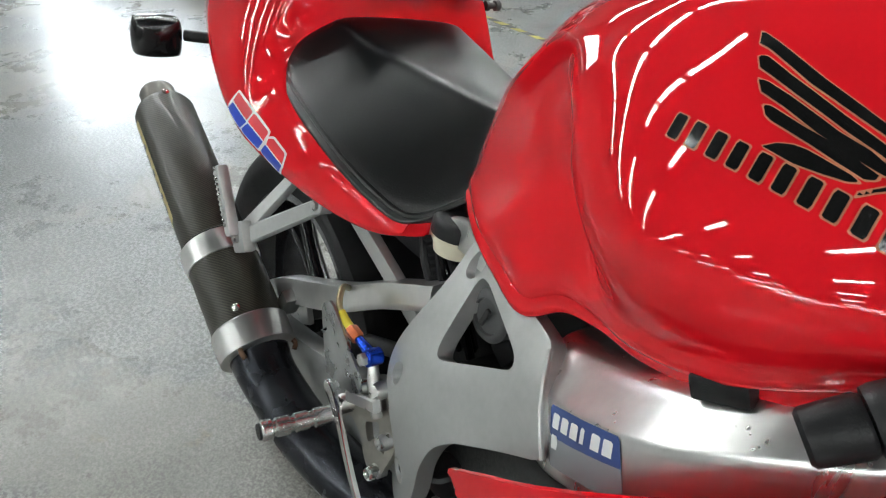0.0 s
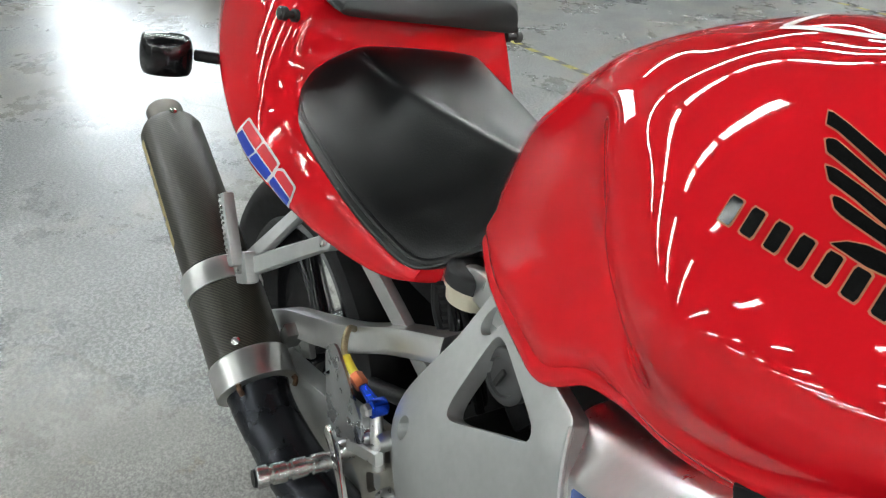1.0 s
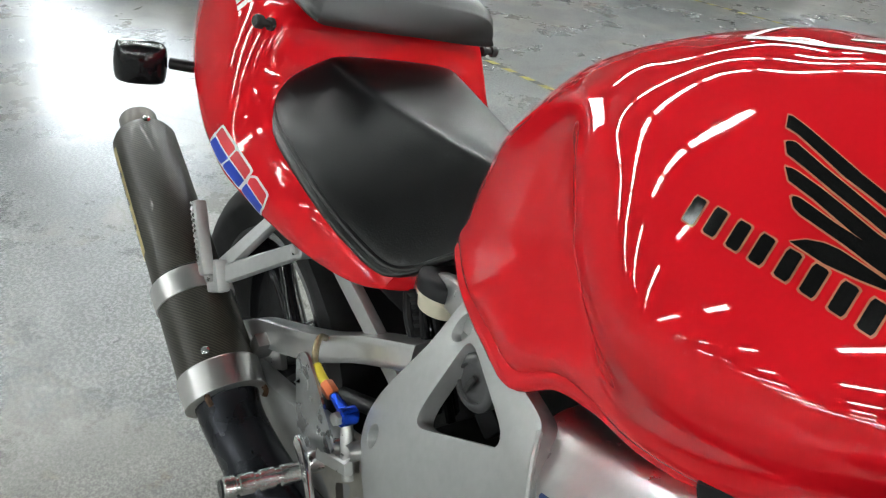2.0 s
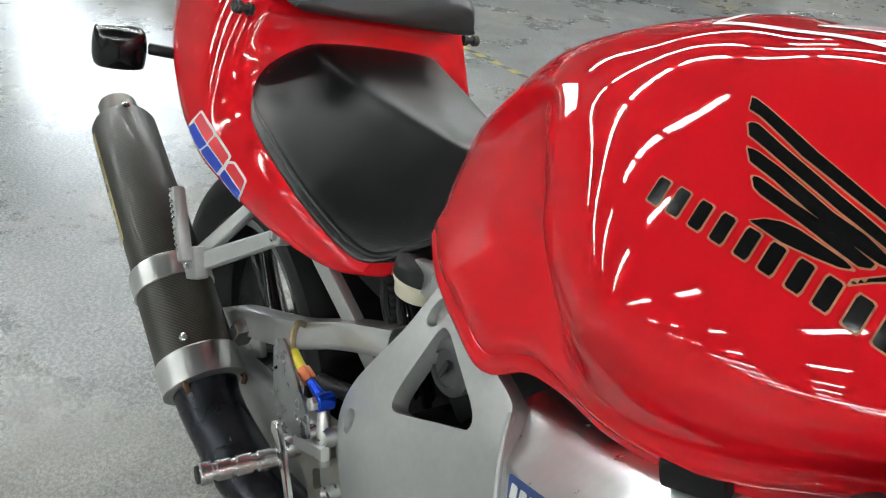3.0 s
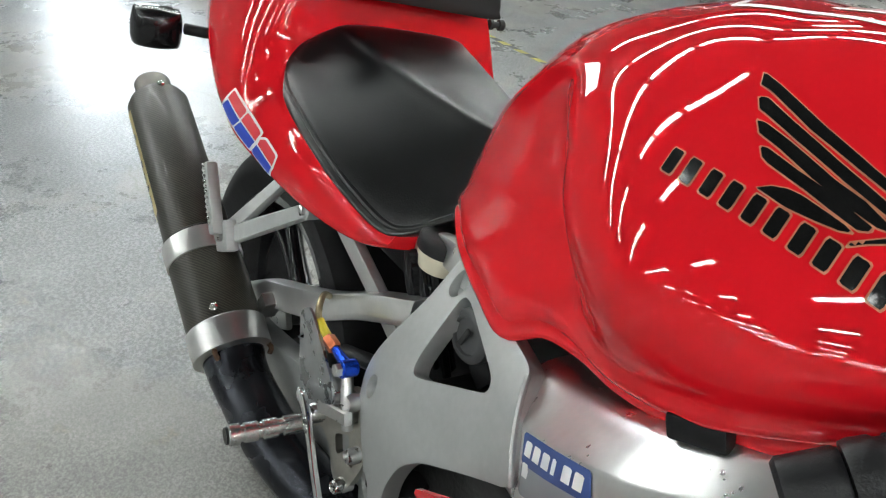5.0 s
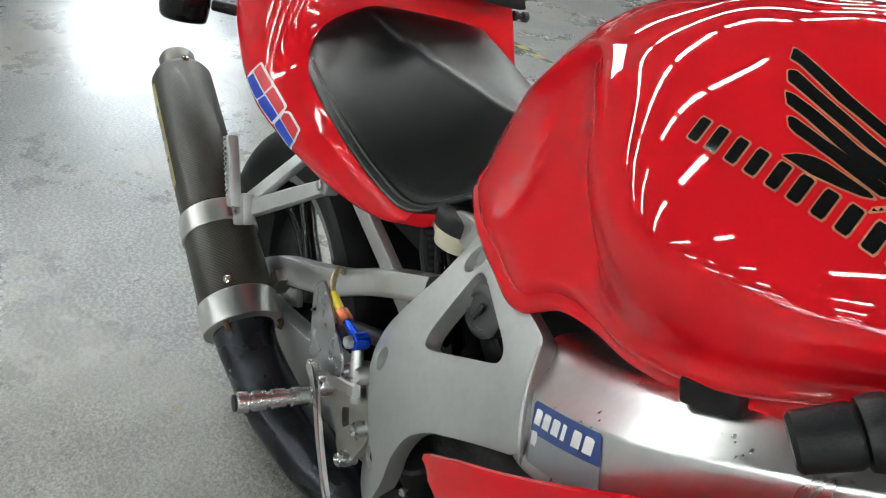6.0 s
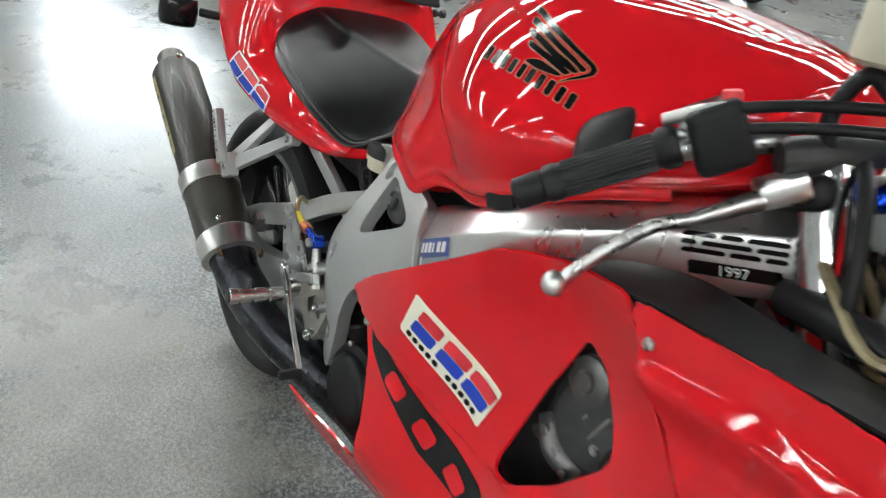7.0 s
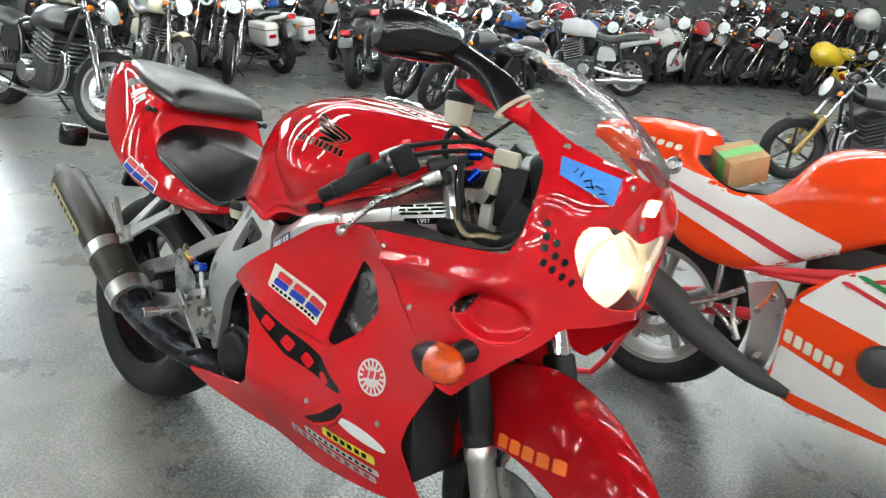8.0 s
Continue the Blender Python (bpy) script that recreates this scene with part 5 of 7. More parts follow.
gd = (G1 - G0).normalized()
grip = part("grip", lathe([(0, 0.0165), (0.03, 0.0175), (0.10, 0.0175), (0.12, 0.016), (0.85, 0.016), (0.88, 0.019), (0.97, 0.019), (1, 0.016)], G0, G1, 28), GRIP, BIKE, "black rubber throttle grip")
for k in range(26):
    a = 2 * math.pi * k / 26
    u = gd.orthogonal().normalized()
    d = Matrix.Rotation(a, 3, gd) @ u
    part("rib", tube([G0.lerp(G1, 0.15) + d * 0.0158, G0.lerp(G1, 0.83) + d * 0.0158], 0.0011, 5, 1), GRIP, grip)
part("bar_end", lathe([(0, 0.012), (0.08, 0.0145), (0.9, 0.0155), (1, 0.014)], G0 - gd * 0.030, G0 - gd * 0.001, 28), BLACK, BIKE, "black bar end weight")
part("bar_tube", rod(G1 - gd * 0.02, (1.02, -0.125, 0.968), 0.011, 16), STEEL, BIKE)
pl = []
for k, w, t in ((0.0, 0.022, 0.012), (0.25, 0.026, 0.015), (0.6, 0.027, 0.015), (0.88, 0.023, 0.012), (1.0, 0.013, 0.006)):
    c = Vector((0.925, -0.225, 0.893)).lerp(Vector((0.884, -0.190, 0.928)), k) + Vector((0, 0, 0.012 * math.sin(k * 3.0)))
    n = Vector((0.25, -0.2, 1)).normalized()
    pl.append([c + gd * (w * p) + n * (t * q) for p, q in ((-1, 0), (-0.75, 0.8), (0, 1), (0.75, 0.8), (1, 0), (0.75, -0.8), (0, -1), (-0.75, -0.8))])
part("throttle_rest", loft(pl, 5, 3), GRIP, BIKE, "black rounded throttle rest")
sw = part("switch_housing", block((0.048, 0.050, 0.058), Matrix.Translation((0.985, -0.166, 0.955)) @ gd.to_track_quat("X", "Z").to_matrix().to_4x4(), 0.010, 3), BLACK, BIKE, "black switch housing")
part("screw", rod((0.975, -0.196, 0.955), (0.972, -0.200, 0.957), 0.005, 10), STEEL, sw)
part("kill_switch", block((0.016, 0.014, 0.012), pose(0.985, -0.170, 0.988, 0, -20, 40), 0.003), DECAL_RED, sw, "red engine switch")
for dy, dz in ((0.0, 0.0), (0.004, -0.018)):
    part("throttle_cable", tube([(0.958, -0.196 + dy, 0.958 + dz), (0.99, -0.183 + dy, 0.978 + dz), (1.05, -0.150 + dy, 1.005 + dz), (1.115, -0.112 + dy, 1.022 + dz), (1.150, -0.082 + dy, 1.008 + dz), (1.145, -0.06 + dy, 0.965 + dz), (1.11, -0.04 + dy, 0.90)], 0.0048, 10, 7), BLACK, BIKE, "black throttle cable")
    part("cable_ferrule", tube([(0.952, -0.199 + dy, 0.953 + dz), (0.975, -0.190 + dy, 0.970 + dz), (0.998, -0.178 + dy, 0.983 + dz)], 0.006, 10, 3), STEEL, BIKE, "worn steel cable ferrule")
mc = part("brake_master", lathe([(0, 0.014), (0.1, 0.018), (0.6, 0.018), (0.62, 0.014), (1, 0.012)], (1.035, -0.150, 0.955), (1.085, -0.085, 0.985), 20), DARK, BIKE, "dark brake master cylinder")
part("lever_perch", block((0.04, 0.035, 0.022), Matrix.Translation((1.048, -0.150, 0.935)) @ gd.to_track_quat("X", "Z").to_matrix().to_4x4(), 0.006), ALU, BIKE, "silver lever perch")
lever = part("brake_lever", tube([(1.060, -0.140, 0.938), (1.040, -0.172, 0.918), (1.018, -0.200, 0.893), (1.000, -0.222, 0.878), (0.984, -0.246, 0.848), (0.969, -0.270, 0.812)], [0.010, 0.009, 0.0065, 0.0065, 0.006, 0.0058], 14, 7), STEEL, BIKE, "silver brake lever with ball end")
b2 = bmesh.new()
bmesh.ops.create_uvsphere(b2, u_segments=20, v_segments=14, radius=0.0115)
bmesh.ops.translate(b2, verts=b2.verts, vec=(0.966, -0.275, 0.805))
part("ball_end", b2, ALU, lever)
part("brake_line", tube([(1.075, -0.10, 0.975), (1.10, -0.13, 0.955), (1.125, -0.148, 0.91), (1.145, -0.150, 0.85), (1.17, -0.14, 0.78)], 0.0065, 12, 7), BLACK, BIKE, "black brake line")
part("banjo", rod((1.095, -0.118, 0.995), (1.118, -0.10, 1.0), 0.011, 14, 0.003), ANO_BLUE, BIKE, "blue anodised banjo")
part("banjo", rod((1.098, -0.10, 0.945), (1.112, -0.09, 0.968), 0.011, 14, 0.003), ANO_BLUE, BIKE, "blue anodised banjo")
rs = part("front_reservoir", lathe([(0, 0.018), (0.08, 0.024), (0.9, 0.027), (1, 0.026)], (1.068, -0.138, 1.042), (1.066, -0.140, 1.086), 24), MILKY, BIKE, "milky front brake reservoir")
part("cap", lathe([(0, 0.0285), (0.8, 0.0285), (1, 0.024)], (1.066, -0.140, 1.085), (1.0655, -0.140, 1.104), 24), BLACK, rs, "black reservoir cap")
part("reservoir_bracket", tube([(1.064, -0.13, 0.965), (1.05, -0.135, 1.00), (1.062, -0.135, 1.035), (1.085, -0.12, 1.025), (1.12, -0.10, 1.02)], 0.007, 10, 5), BLACK, BIKE)
part("stay_rod", rod((1.10, -0.10, 1.018), (1.175, -0.115, 1.075), 0.004, 8), BLACK, BIKE)
# left handlebar
part("grip", rod((0.930, 0.305, 0.86), (1.02, 0.225, 0.93), 0.0165, 20, 0.003), GRIP, BIKE, "black rubber clutch-side grip")
part("bar_tube", rod((1.01, 0.233, 0.925), (1.07, 0.17, 0.965), 0.011, 14), STEEL, BIKE)
part("switch_housing", block((0.05, 0.05, 0.05), pose(1.03, 0.215, 0.945, 0, -20, -45), 0.01), BLACK, BIKE, "black switch housing")

# mirror
MB = Vector((1.222, -0.205, 1.108))
arm_rows = ((MB + Vector((0.004, -0.004, -0.006)), 0.030, 0.013), (Vector((1.198, -0.213, 1.124)), 0.027, 0.016), (Vector((1.166, -0.223, 1.143)), 0.021, 0.016), (Vector((1.132, -0.234, 1.157)), 0.020, 0.017), (Vector((1.100, -0.246, 1.168)), 0.024, 0.021))
ar = []
for k, (c, wide, deep) in enumerate(arm_rows):
    t = (arm_rows[min(k + 1, 4)][0] - arm_rows[max(k - 1, 0)][0]).normalized()
    sd = t.cross(Vector((0.35, -0.75, 0.55))).normalized()
    nn = sd.cross(t).normalized()
    ar.append([c + sd * (wide * math.cos(a)) + nn * (deep * math.sin(a)) for a in (2 * math.pi * j / 12 for j in range(12))])
mir = part("mirror_arm", loft(ar, 5, 3), GLOSS_BLACK, BIKE, "glossy black mirror arm")
gk = [c + (c - arm_rows[0][0]) * 0.10 + Vector((0.004, 0, -0.005)) for c in (Vector(p) for p in ar[0])]
point = bmesh.new()
tip_ = [(1.112, -0.226, 1.112), (1.150, -0.196, 1.122), (1.195, -0.160, 1.120), (1.230, -0.158, 1.100), (1.262, -0.196, 1.062), (1.215, -0.214, 1.078), (1.160, -0.226, 1.094)]
face = point.faces.new([point.verts.new(p) for p in tip_])
face.normal_update()
if face.normal.y > 0:
    face.normal_flip()
ext = bmesh.ops.extrude_face_region(point, geom=[face])
bmesh.ops.translate(point, verts=[v for v in ext["geom"] if isinstance(v, bmesh.types.BMVert)], vec=face.normal * -0.014)
bmesh.ops.bevel(point, geom=list(point.edges), offset=0.004, segments=2, affect="EDGES", profile=0.6, clamp_overlap=True)
part("mirror_mount", point, RED_FAIRING, upper, "pointed red end of the cowl")
part("mirror_gasket", tube(gk + gk[:1], 0.0035, 8, 3), MILKY, mir, "pale yellowed mirror gasket")
hd = []
for y, x, w, h, dz in ((-0.235, 1.098, 0.020, 0.018, 1.172), (-0.25, 1.094, 0.032, 0.032, 1.172), (-0.28, 1.086, 0.036, 0.038, 1.172), (-0.33, 1.074, 0.036, 0.040, 1.170), (-0.365, 1.064, 0.030, 0.036, 1.166), (-0.385, 1.060, 0.015, 0.022, 1.163)):
    hd.append([(x + w * math.cos(a) * (1 if math.cos(a) > 0 else 0.45), y, dz + h * math.copysign(abs(math.sin(a)) ** 0.75, math.sin(a))) for a in (2 * math.pi * j / 12 for j in range(12))])
mh = part("mirror_head", loft(hd, 5, 3), GLOSS_BLACK, BIKE, "glossy black mirror head")
part("mirror_glass", block((0.003, 0.125, 0.058), pose(1.058, -0.31, 1.169, 0, 0, -13), 0.001, 1), CHROME, mh, "mirror glass")

# front indicator
IND = Vector((1.292, -0.318, 0.678))
ia, ib = Vector((1.215, -0.300, 0.668)), Vector((1.335, -0.326, 0.682))
lens = part("indicator_lens", lathe([(0, 0.0325), (0.25, 0.033), (0.6, 0.028), (0.85, 0.016), (1, 0.002)], ia.lerp(ib, 0.52), ib, 28), AMBER, BIKE, "amber indicator lens")
part("indicator_body", lathe([(0, 0.004), (0.2, 0.015), (0.6, 0.028), (1, 0.0325)], ia, ia.lerp(ib, 0.52), 28), BLACK, BIKE, "black indicator body")
part("indicator_reflector", lathe([(0, 0.030), (0.6, 0.018), (1, 0.004)], ia.lerp(ib, 0.55), ia.lerp(ib, 0.62), 20), mat("orange_reflector", (0.75, 0.16, 0.02), 0.3, metal=0.2, var=0.2, scale=300), lens)
part("indicator_stalk", tube([(1.302, -0.255, 0.702), (1.296, -0.285, 0.694), (1.285, -0.312, 0.684)], [0.026, 0.018, 0.015], 16, 4), BLACK, BIKE, "black indicator stalk")

# rear indicator, lamp and mudflap
part("rear_indicator_stalk", tube([(-0.135, -0.135, 0.765), (-0.16, -0.175, 0.760), (-0.185, -0.21, 0.757)], 0.009, 12, 3), BLACK, BIKE, "black indicator stalk")
part("rear_indicator", loft([[(x, -0.250 + w * 0.037 * math.copysign(abs(math.cos(a)) ** 0.45, math.cos(a)), 0.752 + w * 0.032 * math.copysign(abs(math.sin(a)) ** 0.45, math.sin(a))) for a in (2 * math.pi * j / 12 for j in range(12))] for x, w in ((-0.165, 0.3), (-0.172, 0.8), (-0.19, 1.0), (-0.21, 0.96), (-0.216, 0.5))], 4, 3), GLOSS_BLACK, BIKE, "glossy black rear indicator")
part("rear_lamp", block((0.05, 0.20, 0.05), pose(-0.15, 0, 0.745, 0, -20, 0), 0.015, 3), DECAL_RED, BIKE, "red rear lamp")
part("plate_holder", block((0.02, 0.17, 0.13), pose(-0.14, -0.02, 0.68, 0, 25, 0), 0.006), BLACK, BIKE, "black number plate holder")
part("plate_holder_arm", block((0.12, 0.10, 0.03), pose(-0.07, -0.04, 0.72, 0, -20, 0), 0.008), BLACK, BIKE)
refl = part("reflector", block((0.03, 0.012, 0.05), pose(-0.075, -0.118, 0.705, 0, 20, 20), 0.005), DECAL_RED, BIKE, "dull red reflector")
for s in (-1, 1):
    part("luggage_bolt", lathe([(0, 0.008), (0.2, 0.008), (0.22, 0.005), (0.6, 0.005), (0.62, 0.0085), (0.9, 0.0085), (1, 0.006)], (0.075, s * 0.172, 0.885), (0.080, s * 0.198, 0.888), 16), DARK, BIKE, "dark steel luggage bolt")
# side stand on the far side
part("side_stand", tube([(0.60, 0.14, 0.22), (0.57, 0.24, 0.12), (0.55, 0.33, 0.075)], 0.012, 10, 3), DARK, BIKE, "dark side stand")
part("stand_foot", block((0.06, 0.05, 0.012), pose(0.55, 0.335, 0.072, 10.76, 0, 0), 0.004), DARK, BIKE)
# tank filler
filler = part("filler_cap", lathe([(0, 0.052), (0.5, 0.052), (0.8, 0.046), (1, 0.040)], (0.80, 0, 1.050), (0.80, 0, 1.066), 32), POLISHED, BIKE, "polished filler cap")


# ---- stickers and prints: plain shapes in their colours ----
tank_tree = tree_of(tank)
H0 = Vector((0.7379, -0.228, 0.9525))
DU, DV = Vector((0.983, 0.074, -0.166)), Vector((0.035, 0.82, 0.572))
WAY = Vector((-0.178, 0.568, -0.804)) * 0.55 + Vector((0, 0.45, 0))
TF = (H0, DU, DV, WAY.normalized())


def grown(poly, d):
    """An outline moved outwards by d along its edges' normals."""
    n = len(poly)
    area = sum(poly[i - 1][0] * poly[i][1] - poly[i][0] * poly[i - 1][1] for i in range(n))
    sg, out = (1 if area > 0 else -1), []
    for i in range(n):
        a, b, c = Vector(poly[i - 1]), Vector(poly[i]), Vector(poly[(i + 1) % n])
        e, f = (b - a).normalized(), (c - b).normalized()
        m = Vector((e.y + f.y, -e.x - f.x)) * sg
        m = m.normalized() if m.length > 1e-6 else Vector((e.y, -e.x)) * sg
        k = d / max(0.45, m.dot(Vector((e.y, -e.x)) * sg))
        out.append(tuple(b + m * k))
    return out


COPPER = mat("copper_print", (0.44, 0.17, 0.09), 0.35, var=0.06)
FEATHERS = (
    [(-0.0076, 0.0770), (0.0059, 0.0740), (0.0455, 0.0632), (0.0818, 0.0555), (0.1155, 0.0499), (0.1219, 0.0465), (0.1233, 0.0405), (0.1164, 0.0319), (0.1049, 0.0209), (0.0987, 0.0133), (0.0985, 0.0160), (0.1102, 0.0300), (0.1170, 0.0389), (0.1166, 0.0432), (0.1123, 0.0455), (0.0748, 0.0511), (0.0414, 0.0570), (0.0057, 0.0672), (-0.0019, 0.0680)],
    [(0.0038, 0.0600), (0.0082, 0.0622), (0.0290, 0.0569), (0.0678, 0.0487), (0.0985, 0.0435), (0.1130, 0.0409), (0.1134, 0.0385), (0.1087, 0.0352), (0.1012, 0.0377), (0.0746, 0.0410), (0.0408, 0.0471), (0.0152, 0.0523), (0.0105, 0.0530)],
    [(0.0147, 0.0464), (0.0210, 0.0470), (0.0377, 0.0450), (0.0719, 0.0390), (0.0896, 0.0380), (0.1073, 0.0340), (0.1069, 0.0315), (0.1025, 0.0298), (0.0886, 0.0301), (0.0636, 0.0327), (0.0389, 0.0374), (0.0222, 0.0396)],
    [(0.0288, 0.0330), (0.0327, 0.0345), (0.0547, 0.0325), (0.0727, 0.0320), (0.0859, 0.0305), (0.1015, 0.0285), (0.1013, 0.0263), (0.0968, 0.0231), (0.0807, 0.0238), (0.0652, 0.0252), (0.0394, 0.0266), (0.0342, 0.0281)],
    [(0.0448, 0.0115), (0.0500, 0.0170), (0.0575, 0.0207), (0.0653, 0.0220), (0.0909, 0.0218), (0.0958, 0.0205), (0.0907, 0.0175), (0.0797, 0.0146), (0.0640, 0.0115)])
for f in FEATHERS:
    decal("emblem_edge", grown(f, 0.0009), TF, tank_tree, COPPER, tank, 0.0005, 0.0022)
    decal("emblem_feather", f, TF, tank_tree, DECAL_BLACK, tank, 0.0009, 0.0022)
# plain bars stand for the maker's name
for k in range(5):
    u, v = -0.0080 + 0.0288 * k, -0.0118 + 0.0020 * k
    for a, w in ((0.0, 0.0078), (0.0140, 0.0078)):
        q = [(u + a + p * w - 0.18 * h, v + h + 0.07 * (a + p * w)) for p, h in ((0, 0), (1, 0), (1, 0.0165), (0, 0.0165))]
        decal("name_edge", grown(q, 0.0010), TF, tank_tree, COPPER, tank, 0.0005, 0.002)
        decal("name_bar", q, TF, tank_tree, DECAL_BLACK, tank, 0.0009, 0.002)
# white line graphics on the top of the tank
TOPF = (Vector((0.80, 0, 1.06)), Vector((1, 0, 0)), Vector((0, 1, 0)), Vector((0, 0, -1)))
for s in (-1, 1):
    for poly in ([(-0.16, 0.085), (-0.155, 0.095), (0.0, 0.105), (0.15, 0.090), (0.15, 0.084), (0.0, 0.098)], [(-0.16, 0.085), (-0.165, 0.03), (-0.158, 0.03), (-0.152, 0.085)], [(-0.10, 0.062), (-0.10, 0.069), (0.16, 0.062), (0.16, 0.055)]):
        decal("white_line", [(u, s * v) for u, v in poly], TOPF, tank_tree, WHITE, tank, 0.0008, 0.005)
    decal("maroon_panel", [(u, s * v) for u, v in [(-0.09, 0.02), (-0.10, 0.06), (0.16, 0.054), (0.17, 0.02)]], TOPF, tank_tree, mat("maroon_print", (0.20, 0.008, 0.015), 0.3, var=0.1), tank, 0.0006, 0.006)
    for k in range(5):
        decal("print_bar", [(0.055 + 0.02 * k, s * 0.070), (0.068 + 0.02 * k, s * 0.070), (0.072 + 0.02 * k, s * 0.082), (0.059 + 0.02 * k, s * 0.082)], TOPF, tank_tree, WHITE, tank, 0.0010, 0.004)

# tail sticker: red over blue with a white edge
tail_tree = tree_of(tail)
T0, T1 = Vector((0.060, -0.222, 0.742)), Vector((0.206, -0.192, 0.696))
tu = (T1 - T0).normalized()
tv = Vector((0, 1, 0)).cross(tu).normalized()
if tv.z < 0:
    tv = -tv
LF = (T0, tu, tv, Vector((0, 1, 0)))
SHAPES = [[(0.01, -0.0159), (0.0542, -0.0159), (0.0615, 0.0151), (0.0174, 0.0151)], [(0.0571, -0.0159), (0.0998, -0.0159), (0.1042, 0.0034), (0.1057, 0.0151), (0.0645, 0.0151)], [(0.1057, -0.0134), (0.1116, -0.0159), (0.1484, -0.0159), (0.1528, 0.0), (0.1498, 0.0151), (0.1189, 0.0151), (0.1101, 0.0084)]]
for f in SHAPES:
    decal("sticker_edge", round_poly(grown(f, 0.0032), 0.004), LF, tail_tree, WHITE, tail, 0.0006, 0.004)
    lo = [(u, min(v, -0.001)) for u, v in f]
    hi = [(u + (0.006 if v < 0 else 0), max(v, 0.001)) for u, v in f]
    decal("sticker_blue", lo, LF, tail_tree, BLUE, tail, 0.0012, 0.003)
    decal("sticker_red", hi, LF, tail_tree, DECAL_RED, tail, 0.0012, 0.003)
# worn grey letters behind the seat
R0 = (Vector((-0.055, -0.17, 0.905)), Vector((0.80, 0, -0.40)).normalized(), Vector((0.42, 0.1, 0.85)).normalized(), Vector((0, 1, -0.1)).normalized())
for k in range(2):
    for a, b, c, d in ((0, 0, 0.010, 0.036), (0.010, 0.018, 0.018, 0.018), (0.014, 0.0, 0.010, 0.018)):
        decal("worn_print", [(k * 0.034 + a, b), (k * 0.034 + a + c, b), (k * 0.034 + a + c + 0.004, b + d), (k * 0.034 + a + 0.004, b + d)], R0, tail_tree, WHITE, tail, 0.0008, 0.004)
decal("worn_print", [(-0.075, 0.0), (-0.03, 0.0), (-0.026, 0.034), (-0.071, 0.034)], R0, tail_tree, mat("worn_grey_print", (0.12, 0.03, 0.03), 0.5, var=0.4, scale=300), tail, 0.0008, 0.004)

# frame stickers
beam_tree = tree_of(beam_right)
B0 = Vector((0.697, -0.205, 0.701))
bu = (Vector((0.791, -0.241, 0.756)) - B0).normalized()
bv = Vector((-0.48, 0.0, 0.87))
BF = (B0, bu, bv, Vector((0, 1, 0)))
decal("sticker_ground", [(0.0, -0.024), (0.100, -0.021), (0.100, 0.0), (0.0, 0.0)], BF, beam_tree, NAVY, beam_right, 0.0006, 0.006, label="blue and grey maker's sticker")
decal("sticker_lower", [(0.0, -0.046), (0.100, -0.044), (0.100, -0.021), (0.0, -0.024)], BF, beam_tree, mat("grey_sticker", (0.33, 0.34, 0.36), 0.4, metal=0.5, var=0.05), beam_right, 0.0006, 0.006)
for q in bars([(0.009 + 0.0150 * k, -0.0165, 0.0112 if k != 3 else 0.0055, 0.0118) for k in range(6)], 0.30):
    decal("white_bar", q, BF, beam_tree, WHITE, beam_right, 0.0012, 0.002)
decal("white_bar", [(0.004, -0.032), (0.015, -0.032), (0.015, -0.0215), (0.004, -0.0215)], BF, beam_tree, WHITE, beam_right, 0.0012, 0.004)
for k in range(3):
    decal("grey_bar", [(0.024, -0.0275 - 0.006 * k), (0.094, -0.0265 - 0.006 * k), (0.094, -0.0247 - 0.006 * k), (0.024, -0.0257 - 0.006 * k)], BF, beam_tree, mat("pale_print", (0.30, 0.34, 0.45), 0.5, var=0.1), beam_right, 0.0012, 0.004)
P0 = (Vector((0.985, -0.146, 0.870)), Vector((0.86, 0.42, 0.28)).normalized(), Vector((-0.30, 0.0, 0.95)).normalized(), Vector((0.3, 0.95, 0)).normalized())
label_cells = [(u, -0.010 - 0.0075 * r, w, 0.0045) for r in range(3) for u, w in (((0.0, 0.026), (0.029, 0.018), (0.050, 0.035)), ((0.0, 0.012), (0.015, 0.040), (0.058, 0.027)), ((0.0, 0.034), (0.037, 0.026), (0.066, 0.019)))[r]]
for q in bars(label_cells, 0.1):
    decal("label_print", q, P0, beam_tree, DECAL_BLACK, beam_right, 0.0006, 0.005)

# a dark plate with a year on it, under the printed lines
def text_decal(body, size, at, frame_of, tree, material, parent, lift):
    """Letters of the built-in font, laid on a surface."""
    cu = bpy.data.curves.new("letters", "FONT")
    cu.body, cu.size, cu.resolution_u = body, size, 3
    ob = new("letters", cu)
    bpy.context.view_layer.update()
    me = bpy.data.meshes.new_from_object(ob)
    bpy.data.objects.remove(ob)
    o, du, dv, way = (Vector(q) for q in frame_of)
    bm = bmesh.new()
    bm.from_mesh(me)
    bpy.data.meshes.remove(me)
    for v in bm.verts:
        p = o + du * (at[0] + v.co.x) + dv * (at[1] + v.co.y)
        q, nor, _, _ = tree.ray_cast(p - way * 0.15, way)
        if q is None:
            q, nor, _, _ = tree.find_nearest(p)
        v.co = q + (nor if nor.dot(way) < 0 else -nor) * lift
    return part("year", bm, material, parent, "white printed year")


decal("year_plate", [(0.002, -0.0440), (0.080, -0.0440), (0.080, -0.0315), (0.002, -0.0315)], P0, beam_tree, DECAL_BLACK, beam_right, 0.0006, 0.005)
text_decal("1997", 0.0135, (0.024, -0.0424), P0, beam_tree, WHITE, beam_right, 0.0016)


# side fairing stickers
def on_side(name, poly, material, grow, label="", cell=0.004, parent=None):
    return part(name, sheet(poly, lambda x, z: side(x, z, grow), cell, 0.0), material, parent or side_panel, label)


